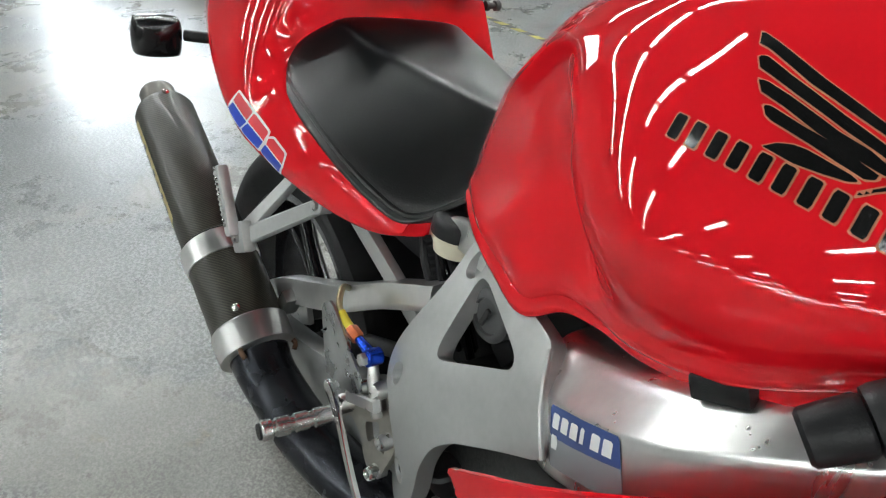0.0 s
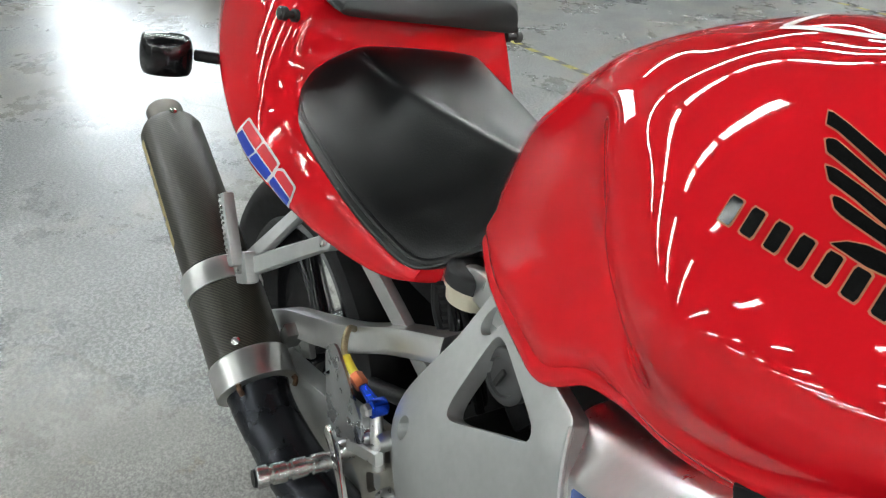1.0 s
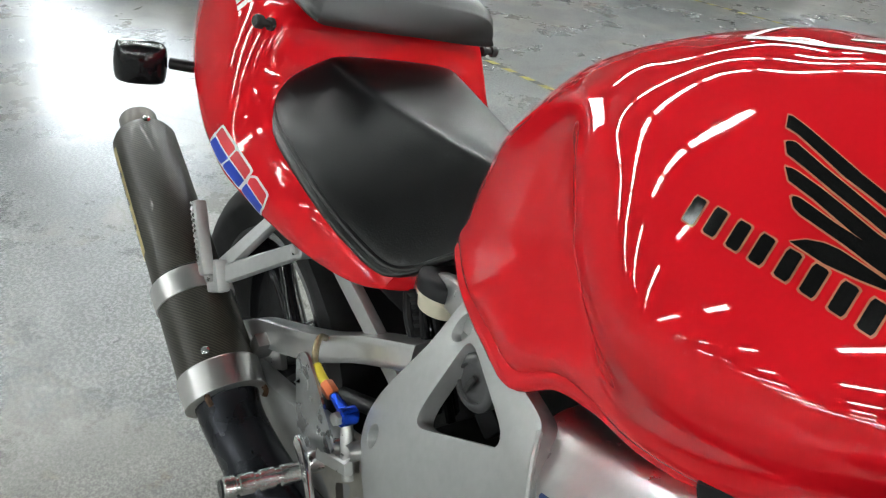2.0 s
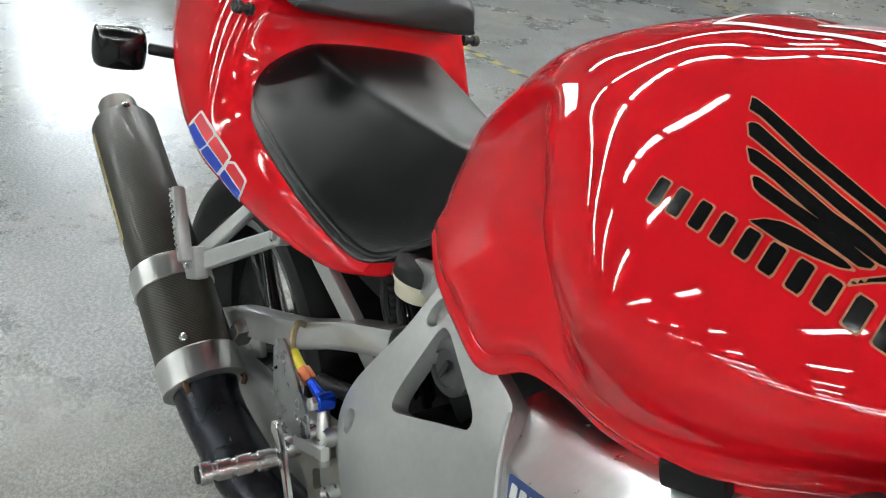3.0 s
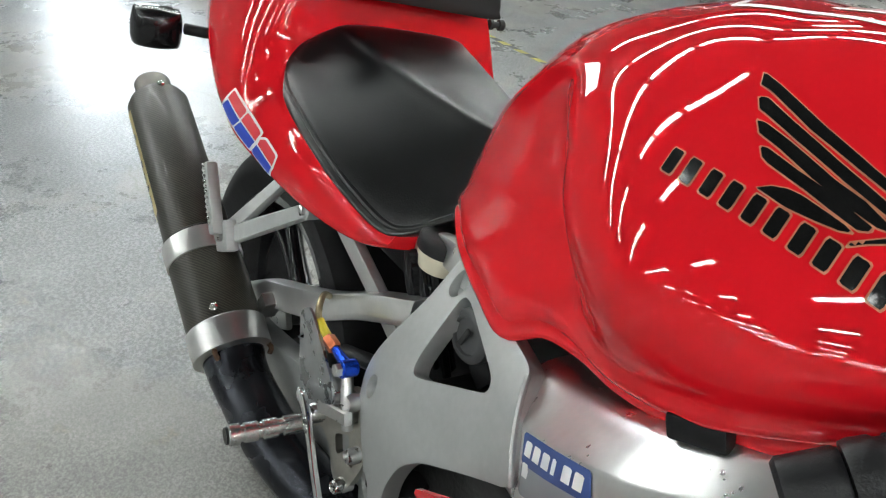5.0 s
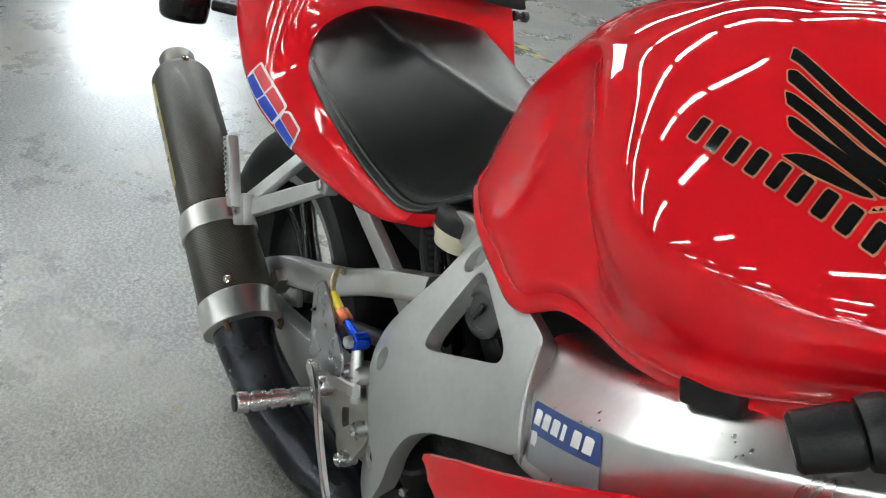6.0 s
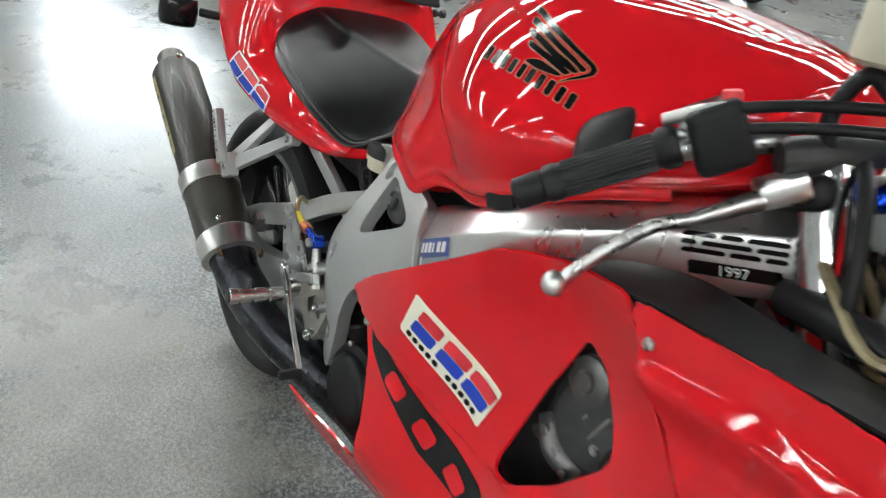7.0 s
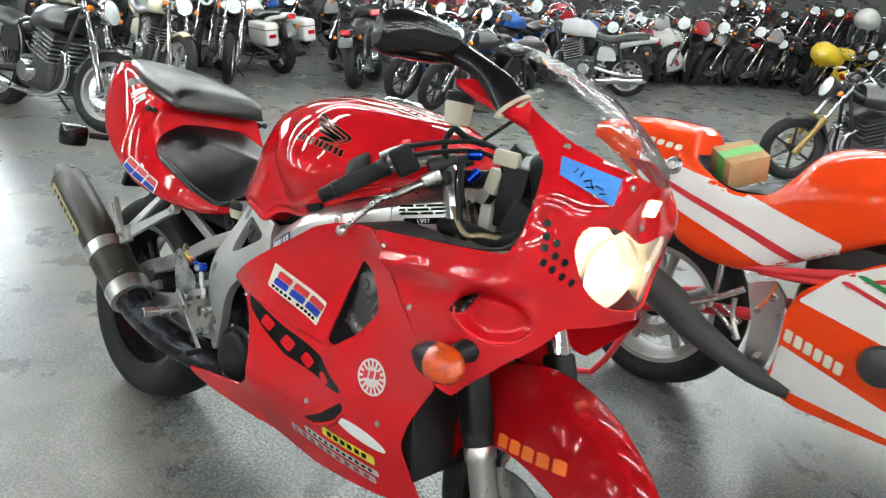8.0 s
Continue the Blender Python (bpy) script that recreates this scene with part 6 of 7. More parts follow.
S0, SU, SV = Vector((0.776, 0.631)), Vector((0.131, -0.046)) / 0.139, Vector((0.012, 0.053)) / 0.0545
def quad(u, v, w, h, sl=0.0):
    return [tuple(S0 + SU * a + SV * b) for a, b in ((u + sl * v, v), (u + w + sl * v, v), (u + w + sl * (v + h), v + h), (u + sl * (v + h), v + h))]
on_side("race_sticker", quad(0, 0, 0.139, 0.0545), CREAM, 0.0007, "white sticker with red and blue blocks")
for k, w in ((0, 0.034), (1, 0.036), (2, 0.038)):
    u = 0.010 + 0.041 * k
    on_side("sticker_blue", quad(u, 0.014, w, 0.016, 0.15), BLUE, 0.0014)
    on_side("sticker_red", quad(u + 0.001, 0.031, w, 0.016, 0.15), DECAL_RED, 0.0014)
for k in range(11):
    if k != 5:
        on_side("sticker_bar", quad(0.010 + 0.0108 * k, 0.004, 0.0080, 0.0065, 0.1), DECAL_BLACK, 0.0014, cell=0.003)

# black slanted model stripe under the crease
on_side("black_stripe", round_poly([(0.700, 0.583), (0.73, 0.580), (0.836, 0.548), (0.942, 0.530), (1.016, 0.498), (1.018, 0.485), (0.949, 0.491), (0.844, 0.498), (0.76, 0.535), (0.712, 0.560)], 0.008), DECAL_BLACK, 0.0007, "black model stripe")
for x, z, w, h in ((0.757, 0.540, 0.044, 0.022), (0.822, 0.518, 0.042, 0.022), (0.885, 0.506, 0.042, 0.020), (0.95, 0.497, 0.036, 0.014)):
    on_side("red_slot", round_poly([(x, z), (x + w * 0.75, z - 0.012), (x + w, z + h - 0.012), (x + w * 0.25, z + h)], 0.006), RED, 0.0013)
# round, oval and barred stickers
NG = (1.088, 0.552)
def ring(c, r, n=28, sx=1.0): return [(c[0] + sx * r * math.cos(2 * math.pi * k / n), c[1] + r * math.sin(2 * math.pi * k / n)) for k in range(n)]
on_side("round_sticker", ring(NG, 0.036), WHITE, 0.0007, "round white sticker with red rays")
for k in range(16):
    a = 2 * math.pi * k / 16
    on_side("red_ray", [(NG[0] + 0.019 * math.cos(a - 0.07), NG[1] + 0.019 * math.sin(a - 0.07)), (NG[0] + 0.032 * math.cos(a - 0.11), NG[1] + 0.032 * math.sin(a - 0.11)), (NG[0] + 0.032 * math.cos(a + 0.11), NG[1] + 0.032 * math.sin(a + 0.11)), (NG[0] + 0.019 * math.cos(a + 0.07), NG[1] + 0.019 * math.sin(a + 0.07))], DECAL_RED, 0.0014, cell=0.003)
for k in range(3):
    on_side("red_bar", [(NG[0] - 0.022 + 0.015 * k, NG[1] - 0.009 + 0.004 * k), (NG[0] - 0.011 + 0.015 * k, NG[1] - 0.006 + 0.004 * k), (NG[0] - 0.011 + 0.015 * k, NG[1] + 0.010 + 0.004 * k), (NG[0] - 0.022 + 0.015 * k, NG[1] + 0.007 + 0.004 * k)], DECAL_RED, 0.0018, cell=0.003)
on_side("oval_sticker", [(1.080 + 0.062 * math.cos(a) , 0.424 - 0.008 * math.cos(a) + 0.015 * math.sin(a)) for a in (2 * math.pi * k / 28 for k in range(28))], WHITE, 0.0007, "plain white oval sticker")
def low(u, v, w, h): return [(0.975 + u + a, 0.372 + v + b - 0.06 * (u + a)) for a, b in ((0, 0), (w, 0), (w, h), (0, h))]
on_side("yellow_sticker", low(0.0, 0.0, 0.135, 0.022), YELLOW, 0.0007, "yellow sticker with black bars")
for k in range(6):
    on_side("black_bar", low(0.014 + 0.018 * k, 0.005, 0.012, 0.012), DECAL_BLACK, 0.0014, cell=0.003)
on_side("silver_sticker", low(-0.06, -0.028, 0.20, 0.016), mat("silver_sticker", (0.62, 0.62, 0.62), 0.4, metal=0.4, var=0.1), 0.0007, "silver sticker with dark bars")
for k in range(11):
    on_side("dark_bar", low(-0.05 + 0.0165 * k, -0.024, 0.010, 0.008), DECAL_BLACK, 0.0014, cell=0.003)
on_side("pale_sticker", low(-0.11, -0.052, 0.24, 0.018), mat("pale_worn_print", (0.50, 0.42, 0.45), 0.45, var=0.25, scale=120), 0.0007, "pale worn sticker")
for k in range(9):
    on_side("maroon_bar", low(-0.10 + 0.025 * k, -0.049, 0.014, 0.012), mat("maroon_bar_print", (0.25, 0.02, 0.04), 0.45, var=0.2), 0.0014, cell=0.003)


# screws
def screw(p, n, r=0.006):
    p, n = Vector(p), Vector(n).normalized()
    part("screw", lathe([(0, r), (0.5, r), (0.85, r * 0.8), (1, r * 0.45), (0.7, r * 0.4), (0.7, 0.0005)], p - n * 0.001, p + n * 0.004, 14), STEEL, side_panel)


for x, z in ((0.686, 0.578), (1.121, 0.470), (0.93, 0.43)):
    screw(side(x, z, 0.0), (0, -1, 0.1))
for u, z in ((0.562, 0.803), (0.478, 0.717), (0.253, 1.054), (0.103, 1.012), (0.018, 0.945)):
    p, a = nose(u, z), u / NK
    screw(p, (math.cos(a), -math.sin(a), 0.15))
# vent holes beside the headlight: black discs stand in for their inner shade
for u, z in ((0.261, 0.934), (0.258, 0.914), (0.241, 0.907), (0.257, 0.897), (0.239, 0.887), (0.254, 0.874), (0.221, 0.879), (0.238, 0.865), (0.219, 0.855), (0.197, 0.846)):
    c = Vector(nose(u, z))
    n = (Vector(nose(u + 0.006, z)) - Vector(nose(u - 0.006, z))).cross(Vector(nose(u, z + 0.006)) - Vector(nose(u, z - 0.006))).normalized()
    n = n if n.x - n.y > 0 else -n
    part("vent_hole", lathe([(0, 0.0075), (0.6, 0.0066), (1, 0.0062)], c + n * 0.0006, c - n * 0.006, 18), BLACK, upper, "black disc painted as a vent hole's shade")
    part("vent_rim", lathe([(0, 0.0064), (0.5, 0.0078), (1, 0.0086)], c + n * 0.0012, c - n * 0.001, 18, caps=False), RED, upper)
# flat black patch painted for the shade in the scoop's slot
part("scoop_slot", sheet(round_poly([(0.376, 0.752), (0.362, 0.778), (0.330, 0.802), (0.318, 0.800), (0.340, 0.782), (0.356, 0.752)], 0.005), lambda u, z: nose(u, z, 0.004), 0.002, 0.0), DECAL_BLACK, upper, "flat black shade of the scoop slot")
rim_pts = [nose(0.305 + 0.064 * math.cos(k), 0.764 + 0.037 * math.sin(k), 0.0015) for k in (2.4, 2.9, 3.4, 3.9, 4.4, 4.9, 5.4, 5.9, 6.3)]
part("scoop_rim", tube(rim_pts, [0.001, 0.003, 0.004, 0.0045, 0.0045, 0.0045, 0.004, 0.003, 0.001], 12, 6), RED, upper, "rounded rim of the scoop")
# position lamp, lit
plamp = round_poly([(0.040, 0.998), (0.040, 0.966), (-0.034, 0.966), (-0.034, 0.998)], 0.008)
part("position_lamp", sheet(plamp, lambda u, z: nose(u, z, 0.001), 0.004, 0.0), glow("small_lamp_glow", (1.0, 0.72, 0.35), 4.0), upper, "lit position lamp")
# tape
tp = [(0.262, 1.039), (0.132, 1.023), (0.159, 0.979), (0.259, 1.010)]
tape = part("masking_tape", sheet(tp, lambda u, z: nose(u, z, 0.0012 + 0.0006 * math.sin(u * 120)), 0.004, 0.0), TAPE, upper, "blue masking tape with dark scribbles")
for a, b, c, d in ((0.236, 1.018, 0.228, 1.026), (0.226, 1.012, 0.216, 1.024), (0.218, 1.008, 0.206, 1.012), (0.214, 1.000, 0.198, 1.003), (0.206, 1.014, 0.200, 0.998), (0.196, 1.006, 0.180, 1.001), (0.190, 0.994, 0.176, 0.996), (0.205, 0.993, 0.190, 0.988)):
    d2 = Vector((c - a, d - b)).normalized().orthogonal() * 0.0011
    part("ink_stroke", sheet([(a + d2.x, b + d2.y), (c + d2.x, d + d2.y), (c - d2.x, d - d2.y), (a - d2.x, b - d2.y)], lambda u, z: nose(u, z, 0.0026), 0.002, 0.0), DECAL_BLACK, tape)
# orange bars on the mudguard
mud_tree = tree_of(mudguard)
rot3 = STEER.to_3x3()
MF = (STEER @ Vector((0.075, -0.12, 0.206)), rot3 @ Vector((1, 0, -0.20)).normalized(), rot3 @ Vector((0.2, 0, 1)).normalized(), rot3 @ Vector((0, 1, 0)))
for k in range(5):
    decal("orange_bar", [(0.036 * k, 0), (0.036 * k + 0.028, 0), (0.036 * k + 0.028, 0.024), (0.036 * k, 0.024)], MF, mud_tree, ORANGE_PRINT, mudguard, 0.001, 0.005)
# mouth of the lower scoop: its inner shade painted as a flat black patch
mouth = on_side("scoop_mouth", round_poly([(0.915, 0.386), (0.973, 0.422), (1.027, 0.472), (1.034, 0.456), (1.007, 0.421), (0.955, 0.390)], 0.006), DECAL_BLACK, 0.0007, "flat black shade painted as the lower scoop's mouth")
part("scoop_lip", tube([side(x, z, 0.001) for x, z in ((0.912, 0.384), (0.955, 0.387), (1.009, 0.418), (1.038, 0.454))], [0.002, 0.005, 0.006, 0.002], 10, 6), RED, side_panel)
# small worn sticker on the swingarm
AF = (Vector((0.152, -0.149, 0.342)), Vector((0.45, 0, 0.40)).normalized(), Vector((-0.40, 0, 0.45)).normalized(), Vector((0, 1, 0)))
for nm_, poly_, m_, up_ in (("sticker_ground", [(-0.024, -0.024), (0.024, -0.024), (0.024, 0.024), (-0.024, 0.024)], WHITE, 0.0006), ("sticker_red", [(-0.020, -0.006), (0.020, -0.006), (0.020, 0.020), (-0.020, 0.020)], DECAL_RED, 0.0012), ("dark_bar", [(-0.018, -0.020), (0.018, -0.020), (0.018, -0.011), (-0.018, -0.011)], DECAL_BLACK, 0.0012)):
    decal(nm_, poly_, AF, arm_tree, m_, arm, up_, 0.006)


# ---- the orange and white motorcycle beside it ----
ORANGE = mat("orange_red_paint", (0.85, 0.060, 0.010), 0.5, coat=1.0, var=0.04, scale=8, spec=0.0)
WHITE_PAINT = mat("white_paint", (0.86, 0.86, 0.84), 0.5, coat=0.9, var=0.03, scale=10, spec=0.1)
GREEN = mat("green_print", (0.01, 0.20, 0.06), 0.35, var=0.05)
CARD = mat("brown_cardboard", (0.46, 0.30, 0.14), 0.85, var=0.12, scale=30, bump=0.3, bscale=120)
GREEN_TAPE = mat("green_tape", (0.12, 0.45, 0.10), 0.5, var=0.1, scale=40)
BIKE2 = thing("motorcycle", "orange and white sport motorcycle on the concrete floor", "motorcycle", pose(1.04, 1.42, 0.0, -3, 0, 0))
wheel("rear_wheel", BIKE2, 0.31, 0.085, 0.216, pose(0, 0, 0.31), "silver-rimmed rear wheel", 5, 0.12, mat("silver_rim_paint", (0.36, 0.36, 0.35), 0.45, metal=0.5, var=0.08))
body2 = part("upper_body", stations([
    (-0.36, [(0, 0.915), (0.05, 0.91), (0.08, 0.895), (0.09, 0.87), (0.07, 0.85), (0, 0.845)]),
    (-0.20, [(0, 0.955), (0.08, 0.945), (0.13, 0.91), (0.145, 0.85), (0.11, 0.78), (0, 0.77)]),
    (-0.03, [(0, 0.958), (0.10, 0.945), (0.155, 0.90), (0.175, 0.80), (0.15, 0.66), (0, 0.65)]),
    (0.03, [(0, 0.93), (0.10, 0.925), (0.16, 0.88), (0.182, 0.79), (0.165, 0.62), (0, 0.60)]),
    (0.07, [(0, 0.80), (0.10, 0.805), (0.165, 0.85), (0.187, 0.78), (0.175, 0.59), (0, 0.58)]),
    (0.18, [(0, 0.765), (0.11, 0.768), (0.17, 0.795), (0.193, 0.74), (0.185, 0.56), (0, 0.56)]),
    (0.28, [(0, 0.775), (0.11, 0.778), (0.17, 0.80), (0.197, 0.74), (0.19, 0.565), (0, 0.57)]),
    (0.34, [(0, 0.86), (0.11, 0.86), (0.18, 0.83), (0.205, 0.75), (0.195, 0.585), (0, 0.58)]),
    (0.40, [(0, 0.955), (0.12, 0.935), (0.195, 0.87), (0.215, 0.78), (0.20, 0.62), (0, 0.61)]),
    (0.52, [(0, 0.99), (0.13, 0.975), (0.21, 0.90), (0.228, 0.81), (0.21, 0.69), (0, 0.68)]),
    (0.70, [(0, 1.0), (0.14, 0.985), (0.215, 0.92), (0.235, 0.85), (0.22, 0.79), (0, 0.78)]),
    (0.88, [(0, 0.97), (0.12, 0.955), (0.19, 0.91), (0.205, 0.87), (0.19, 0.83), (0, 0.82)]),
], 5, 5), ORANGE, BIKE2, "glossy orange-red one-piece body", 50)
part("seat_pad", stations([
    (0.035, [(0, 0.90), (0.09, 0.90), (0.13, 0.885), (0.135, 0.87), (0.11, 0.85), (0, 0.85)]),
    (0.075, [(0, 0.815), (0.10, 0.82), (0.145, 0.845), (0.15, 0.83), (0.13, 0.80), (0, 0.79)]),
    (0.18, [(0, 0.785), (0.11, 0.79), (0.155, 0.80), (0.158, 0.79), (0.14, 0.77), (0, 0.765)]),
    (0.30, [(0, 0.80), (0.11, 0.80), (0.15, 0.805), (0.152, 0.80), (0.14, 0.785), (0, 0.78)]),
], 5, 4), BLACK, BIKE2, "black foam seat pad", 60)
tree2 = tree_of(body2)
OF = (Vector((0, -0.20, 0)), Vector((1, 0, 0)), Vector((0, 0, 1)), Vector((0, 1, 0)))
decal("white_stripe", [(-0.05, 0.842), (0.275, 0.787), (0.544, 0.729), (0.527, 0.657), (0.349, 0.598), (0.022, 0.698), (-0.14, 0.765), (-0.14, 0.86)], OF, tree2, WHITE_PAINT, body2, 0.0012, 0.012)
decal("red_line", [(-0.14, 0.815), (-0.003, 0.774), (0.461, 0.652), (0.461, 0.638), (0.44, 0.630), (-0.006, 0.756), (-0.14, 0.797)], OF, tree2, DECAL_RED, body2, 0.0022, 0.010)
for k in range(8):
    u = -0.26 + 0.033 * k
    decal("white_bar", [(u, 0.892 - 0.002 * k), (u + 0.024, 0.890 - 0.002 * k), (u + 0.03, 0.908 - 0.002 * k), (u + 0.006, 0.910 - 0.002 * k)], OF, tree2, CREAM, body2, 0.0012, 0.008)
part("fastener", lathe([(0, 0.028), (0.3, 0.030), (0.5, 0.024), (0.3, 0.020), (0.6, 0.014), (0.6, 0.002)], (-0.01, -0.170, 0.826), (-0.012, -0.196, 0.83), 24), STEEL, BIKE2, "round steel seat fastener")
low2 = spline_surface([(0.44, 0.21, -0.20), (0.45, 0.45, -0.235), (0.55, 0.63, -0.235), (0.75, 0.75, -0.24), (1.0, 0.8, -0.25), (0.8, 0.2, -0.20), (1.2, 0.25, -0.19), (0.8, 0.45, -0.255), (1.1, 0.5, -0.255), (1.3, 0.7, -0.22)])
LOWLINE = round_poly([(0.445, 0.225), (0.462, 0.341), (0.455, 0.492), (0.476, 0.560), (0.56, 0.645), (0.665, 0.715), (0.85, 0.78), (1.15, 0.82), (1.30, 0.70), (1.22, 0.45), (1.15, 0.22), (0.8, 0.19), (0.55, 0.195)], 0.02)
def low_place(s, g=0.0): return lambda x, z: (x, s * (abs(low2(x, z)) + g), z)
lowf = part("lower_fairing", sheet(LOWLINE, low_place(-1), 0.015, 0.004), ORANGE, BIKE2, "orange and white lower fairing", 40)
part("lower_fairing", sheet(LOWLINE, low_place(1), 0.03, 0.004), ORANGE, BIKE2, "orange and white lower fairing", 40)
for nm, poly, m_ in (("white_band", [(0.477, 0.535), (0.56, 0.640), (0.68, 0.715), (1.0, 0.78), (1.0, 0.42), (0.731, 0.487)], WHITE_PAINT), ("white_wedge", [(0.463, 0.385), (0.462, 0.245), (0.80, 0.215), (1.1, 0.23), (0.767, 0.30)], WHITE_PAINT)):
    part(nm, sheet(poly, low_place(-1, 0.0012), 0.012, 0.0), m_, lowf)
for nm, a, b, m_ in (("green_line", 0.60, 0.655, GREEN), ("red_line", 0.565, 0.625, DECAL_RED)):
    part(nm, sheet([(a, b), (a + 0.02, b + 0.008), (1.0, b - 0.105), (1.0, b - 0.12)], low_place(-1, 0.0022), 0.01, 0.0), m_, lowf)
for k in range(6):
    u, v = 0.470 + 0.030 * k, 0.402 - 0.0085 * k
    part("white_bar", sheet(round_poly([(u, v), (u + 0.023, v - 0.006), (u + 0.023, v + 0.034), (u, v + 0.040)], 0.006), low_place(-1, 0.0024), 0.006, 0.0), CREAM, lowf)
part("side_cover", lathe([(0, 0.06), (0.5, 0.062), (0.8, 0.055), (1, 0.03), (1, 0.001)], (0.73, -0.235, 0.43), (0.735, -0.275, 0.43), 28), ENGINE, BIKE2, "grey engine side cover")
# dark block put in for the shade between body and lower fairing
part("black_gap", block((0.30, 0.30, 0.12), pose(0.60, 0, 0.66), 0.02), DARK, BIKE2)
part("engine_block", block((0.50, 0.34, 0.36), pose(0.70, 0, 0.40), 0.03), DARK, BIKE2, "dark engine block")
part("frame_tube", tube([(0.25, -0.17, 0.565), (0.42, -0.205, 0.60), (0.60, -0.225, 0.655)], 0.014, 10, 4), DECAL_RED, BIKE2, "red frame tube")
part("frame_tube", tube([(0.34, -0.19, 0.575), (0.5, -0.215, 0.60), (0.7, -0.235, 0.67)], 0.012, 10, 4), DECAL_RED, BIKE2, "red frame tube")
for s in (-1, 1):
    part("swingarm_tube", tube([(-0.02, s * 0.13, 0.31), (0.15, s * 0.125, 0.37), (0.40, s * 0.11, 0.42)], 0.02, 12, 4), DECAL_RED, BIKE2, "red tubular swingarm")
part("pivot_plate", sheet(round_poly([(0.308, 0.514), (0.386, 0.551), (0.43, 0.50), (0.44, 0.36), (0.426, 0.26), (0.36, 0.265), (0.35, 0.40)], 0.012), lambda x, z: (x, -0.150, z), 0.010, 0.02, [round_poly(ring((0.39, 0.50), 0.012, 10), 0.002), round_poly(ring((0.40, 0.30), 0.010, 10), 0.002)]), ALU, BIKE2, "silver pivot plate")
part("foot_peg", tube([(0.165, -0.20, 0.405), (0.232, -0.185, 0.442), (0.307, -0.165, 0.496)], [0.013, 0.010, 0.011], 14, 4), POLISHED, BIKE2, "silver foot peg")
for pts_ in ([(0.220, -0.172, 0.414), (0.271, -0.172, 0.382), (0.322, -0.172, 0.341)], [(0.221, -0.17, 0.555), (0.226, -0.172, 0.476), (0.219, -0.172, 0.425)], [(0.258, -0.168, 0.425), (0.326, -0.168, 0.384)]):
    part("link_arm", tube(pts_, 0.009, 10, 4), POLISHED, BIKE2, "silver control link")
for x_, z_ in ((0.325, 0.338), (0.219, 0.414), (0.196, 0.395), (0.365, 0.448), (0.40, 0.30), (0.40, 0.50)):
    part("bolt", lathe([(0, 0.011), (0.8, 0.011), (1, 0.007)], (x_, -0.165, z_), (x_, -0.188, z_), 12), STEEL, BIKE2)
part("wire", tube([(0.36, -0.175, 0.45), (0.385, -0.18, 0.49), (0.395, -0.175, 0.54)], 0.004, 8, 4), ORANGE_PRINT, BIKE2, "orange wire")
part("pedal", tube([(0.29, -0.175, 0.46), (0.30, -0.18, 0.40), (0.335, -0.185, 0.335)], 0.008, 10, 4), ALU, BIKE2, "silver brake pedal")
part("exhaust_cone", tube([(-0.02, -0.185, 0.43), (0.09, -0.19, 0.385), (0.19, -0.20, 0.33), (0.30, -0.20, 0.285), (0.41, -0.20, 0.25), (0.52, -0.18, 0.235)], [0.062, 0.060, 0.050, 0.040, 0.033, 0.033], 20, 6), mat("matt_charcoal_exhaust", (0.05, 0.05, 0.05), 0.6, var=0.2, scale=30), BIKE2, "matt charcoal tapered exhaust")
part("rear_stand", tube([(0.0, -0.20, 0.30), (-0.12, -0.20, 0.02), (-0.30, -0.2, 0.02)], 0.012, 10, 3), DECAL_RED, BIKE2, "red paddock stand")
part("front_wheel_mount", rod((1.36, -0.09, 0.30), (1.18, -0.09, 0.82), 0.027, 16), CHROME, BIKE2)
part("front_wheel_mount", rod((1.36, 0.09, 0.30), (1.18, 0.09, 0.82), 0.027, 16), CHROME, BIKE2)
wheel("front_wheel", BIKE2, 0.30, 0.06, 0.216, pose(1.38, 0, 0.30), "front wheel", 5, 0.14)
carton = thing("cardboard_box", "small brown cardboard box with green tape on the seat", "box", pose(1.04 + 0.155, 1.42 + 0.0, 0.865, 14, -16, 48))
part("carton", block((0.135, 0.125, 0.095), None, 0.003), CARD, carton)
part("tape", block((0.137, 0.045, 0.0965), None, 0.001, 1), GREEN_TAPE, carton, "green packing tape")
part("loose_tape", block((0.004, 0.045, 0.05), pose(0.067, 0.0, -0.062, 0, -18, 0), 0.001, 1), GREEN_TAPE, carton)


# ---- the parked rows ----
SILVER = mat("silver_wheel", (0.5, 0.5, 0.5), 0.3, metal=0.9, var=0.1)
GOLDF = mat("gold_fork", (0.36, 0.25, 0.09), 0.3, metal=0.9, var=0.1)
LENS_GLASS = mat("headlight_glass", (0.60, 0.66, 0.66), 0.08, coat=1.0, var=0.2, scale=60)
RED_LENS = mat("red_lens", (0.45, 0.01, 0.015), 0.15, coat=0.6, var=0.1)
AMBER_LENS = mat("amber_lens_far", (0.75, 0.20, 0.02), 0.2, coat=0.6, var=0.1)


def paint(name, c):
    return mat(name, c, 0.35, coat=0.8, var=0.08, scale=12)


P_BLACK, P_CREAM, P_SILVER = paint("black_far_paint", (0.012, 0.012, 0.014)), paint("cream_far_paint", (0.62, 0.58, 0.44)), paint("silver_far_paint", (0.42, 0.43, 0.44))
P_BLUE, P_RED, P_WHITE, P_GREEN = paint("blue_far_paint", (0.01, 0.10, 0.42)), paint("red_far_paint", (0.45, 0.01, 0.02)), paint("white_far_paint", (0.72, 0.72, 0.70)), paint("green_far_paint", (0.03, 0.14, 0.06))
P_YELLOW = paint("yellow_far_paint", (0.75, 0.52, 0.02))


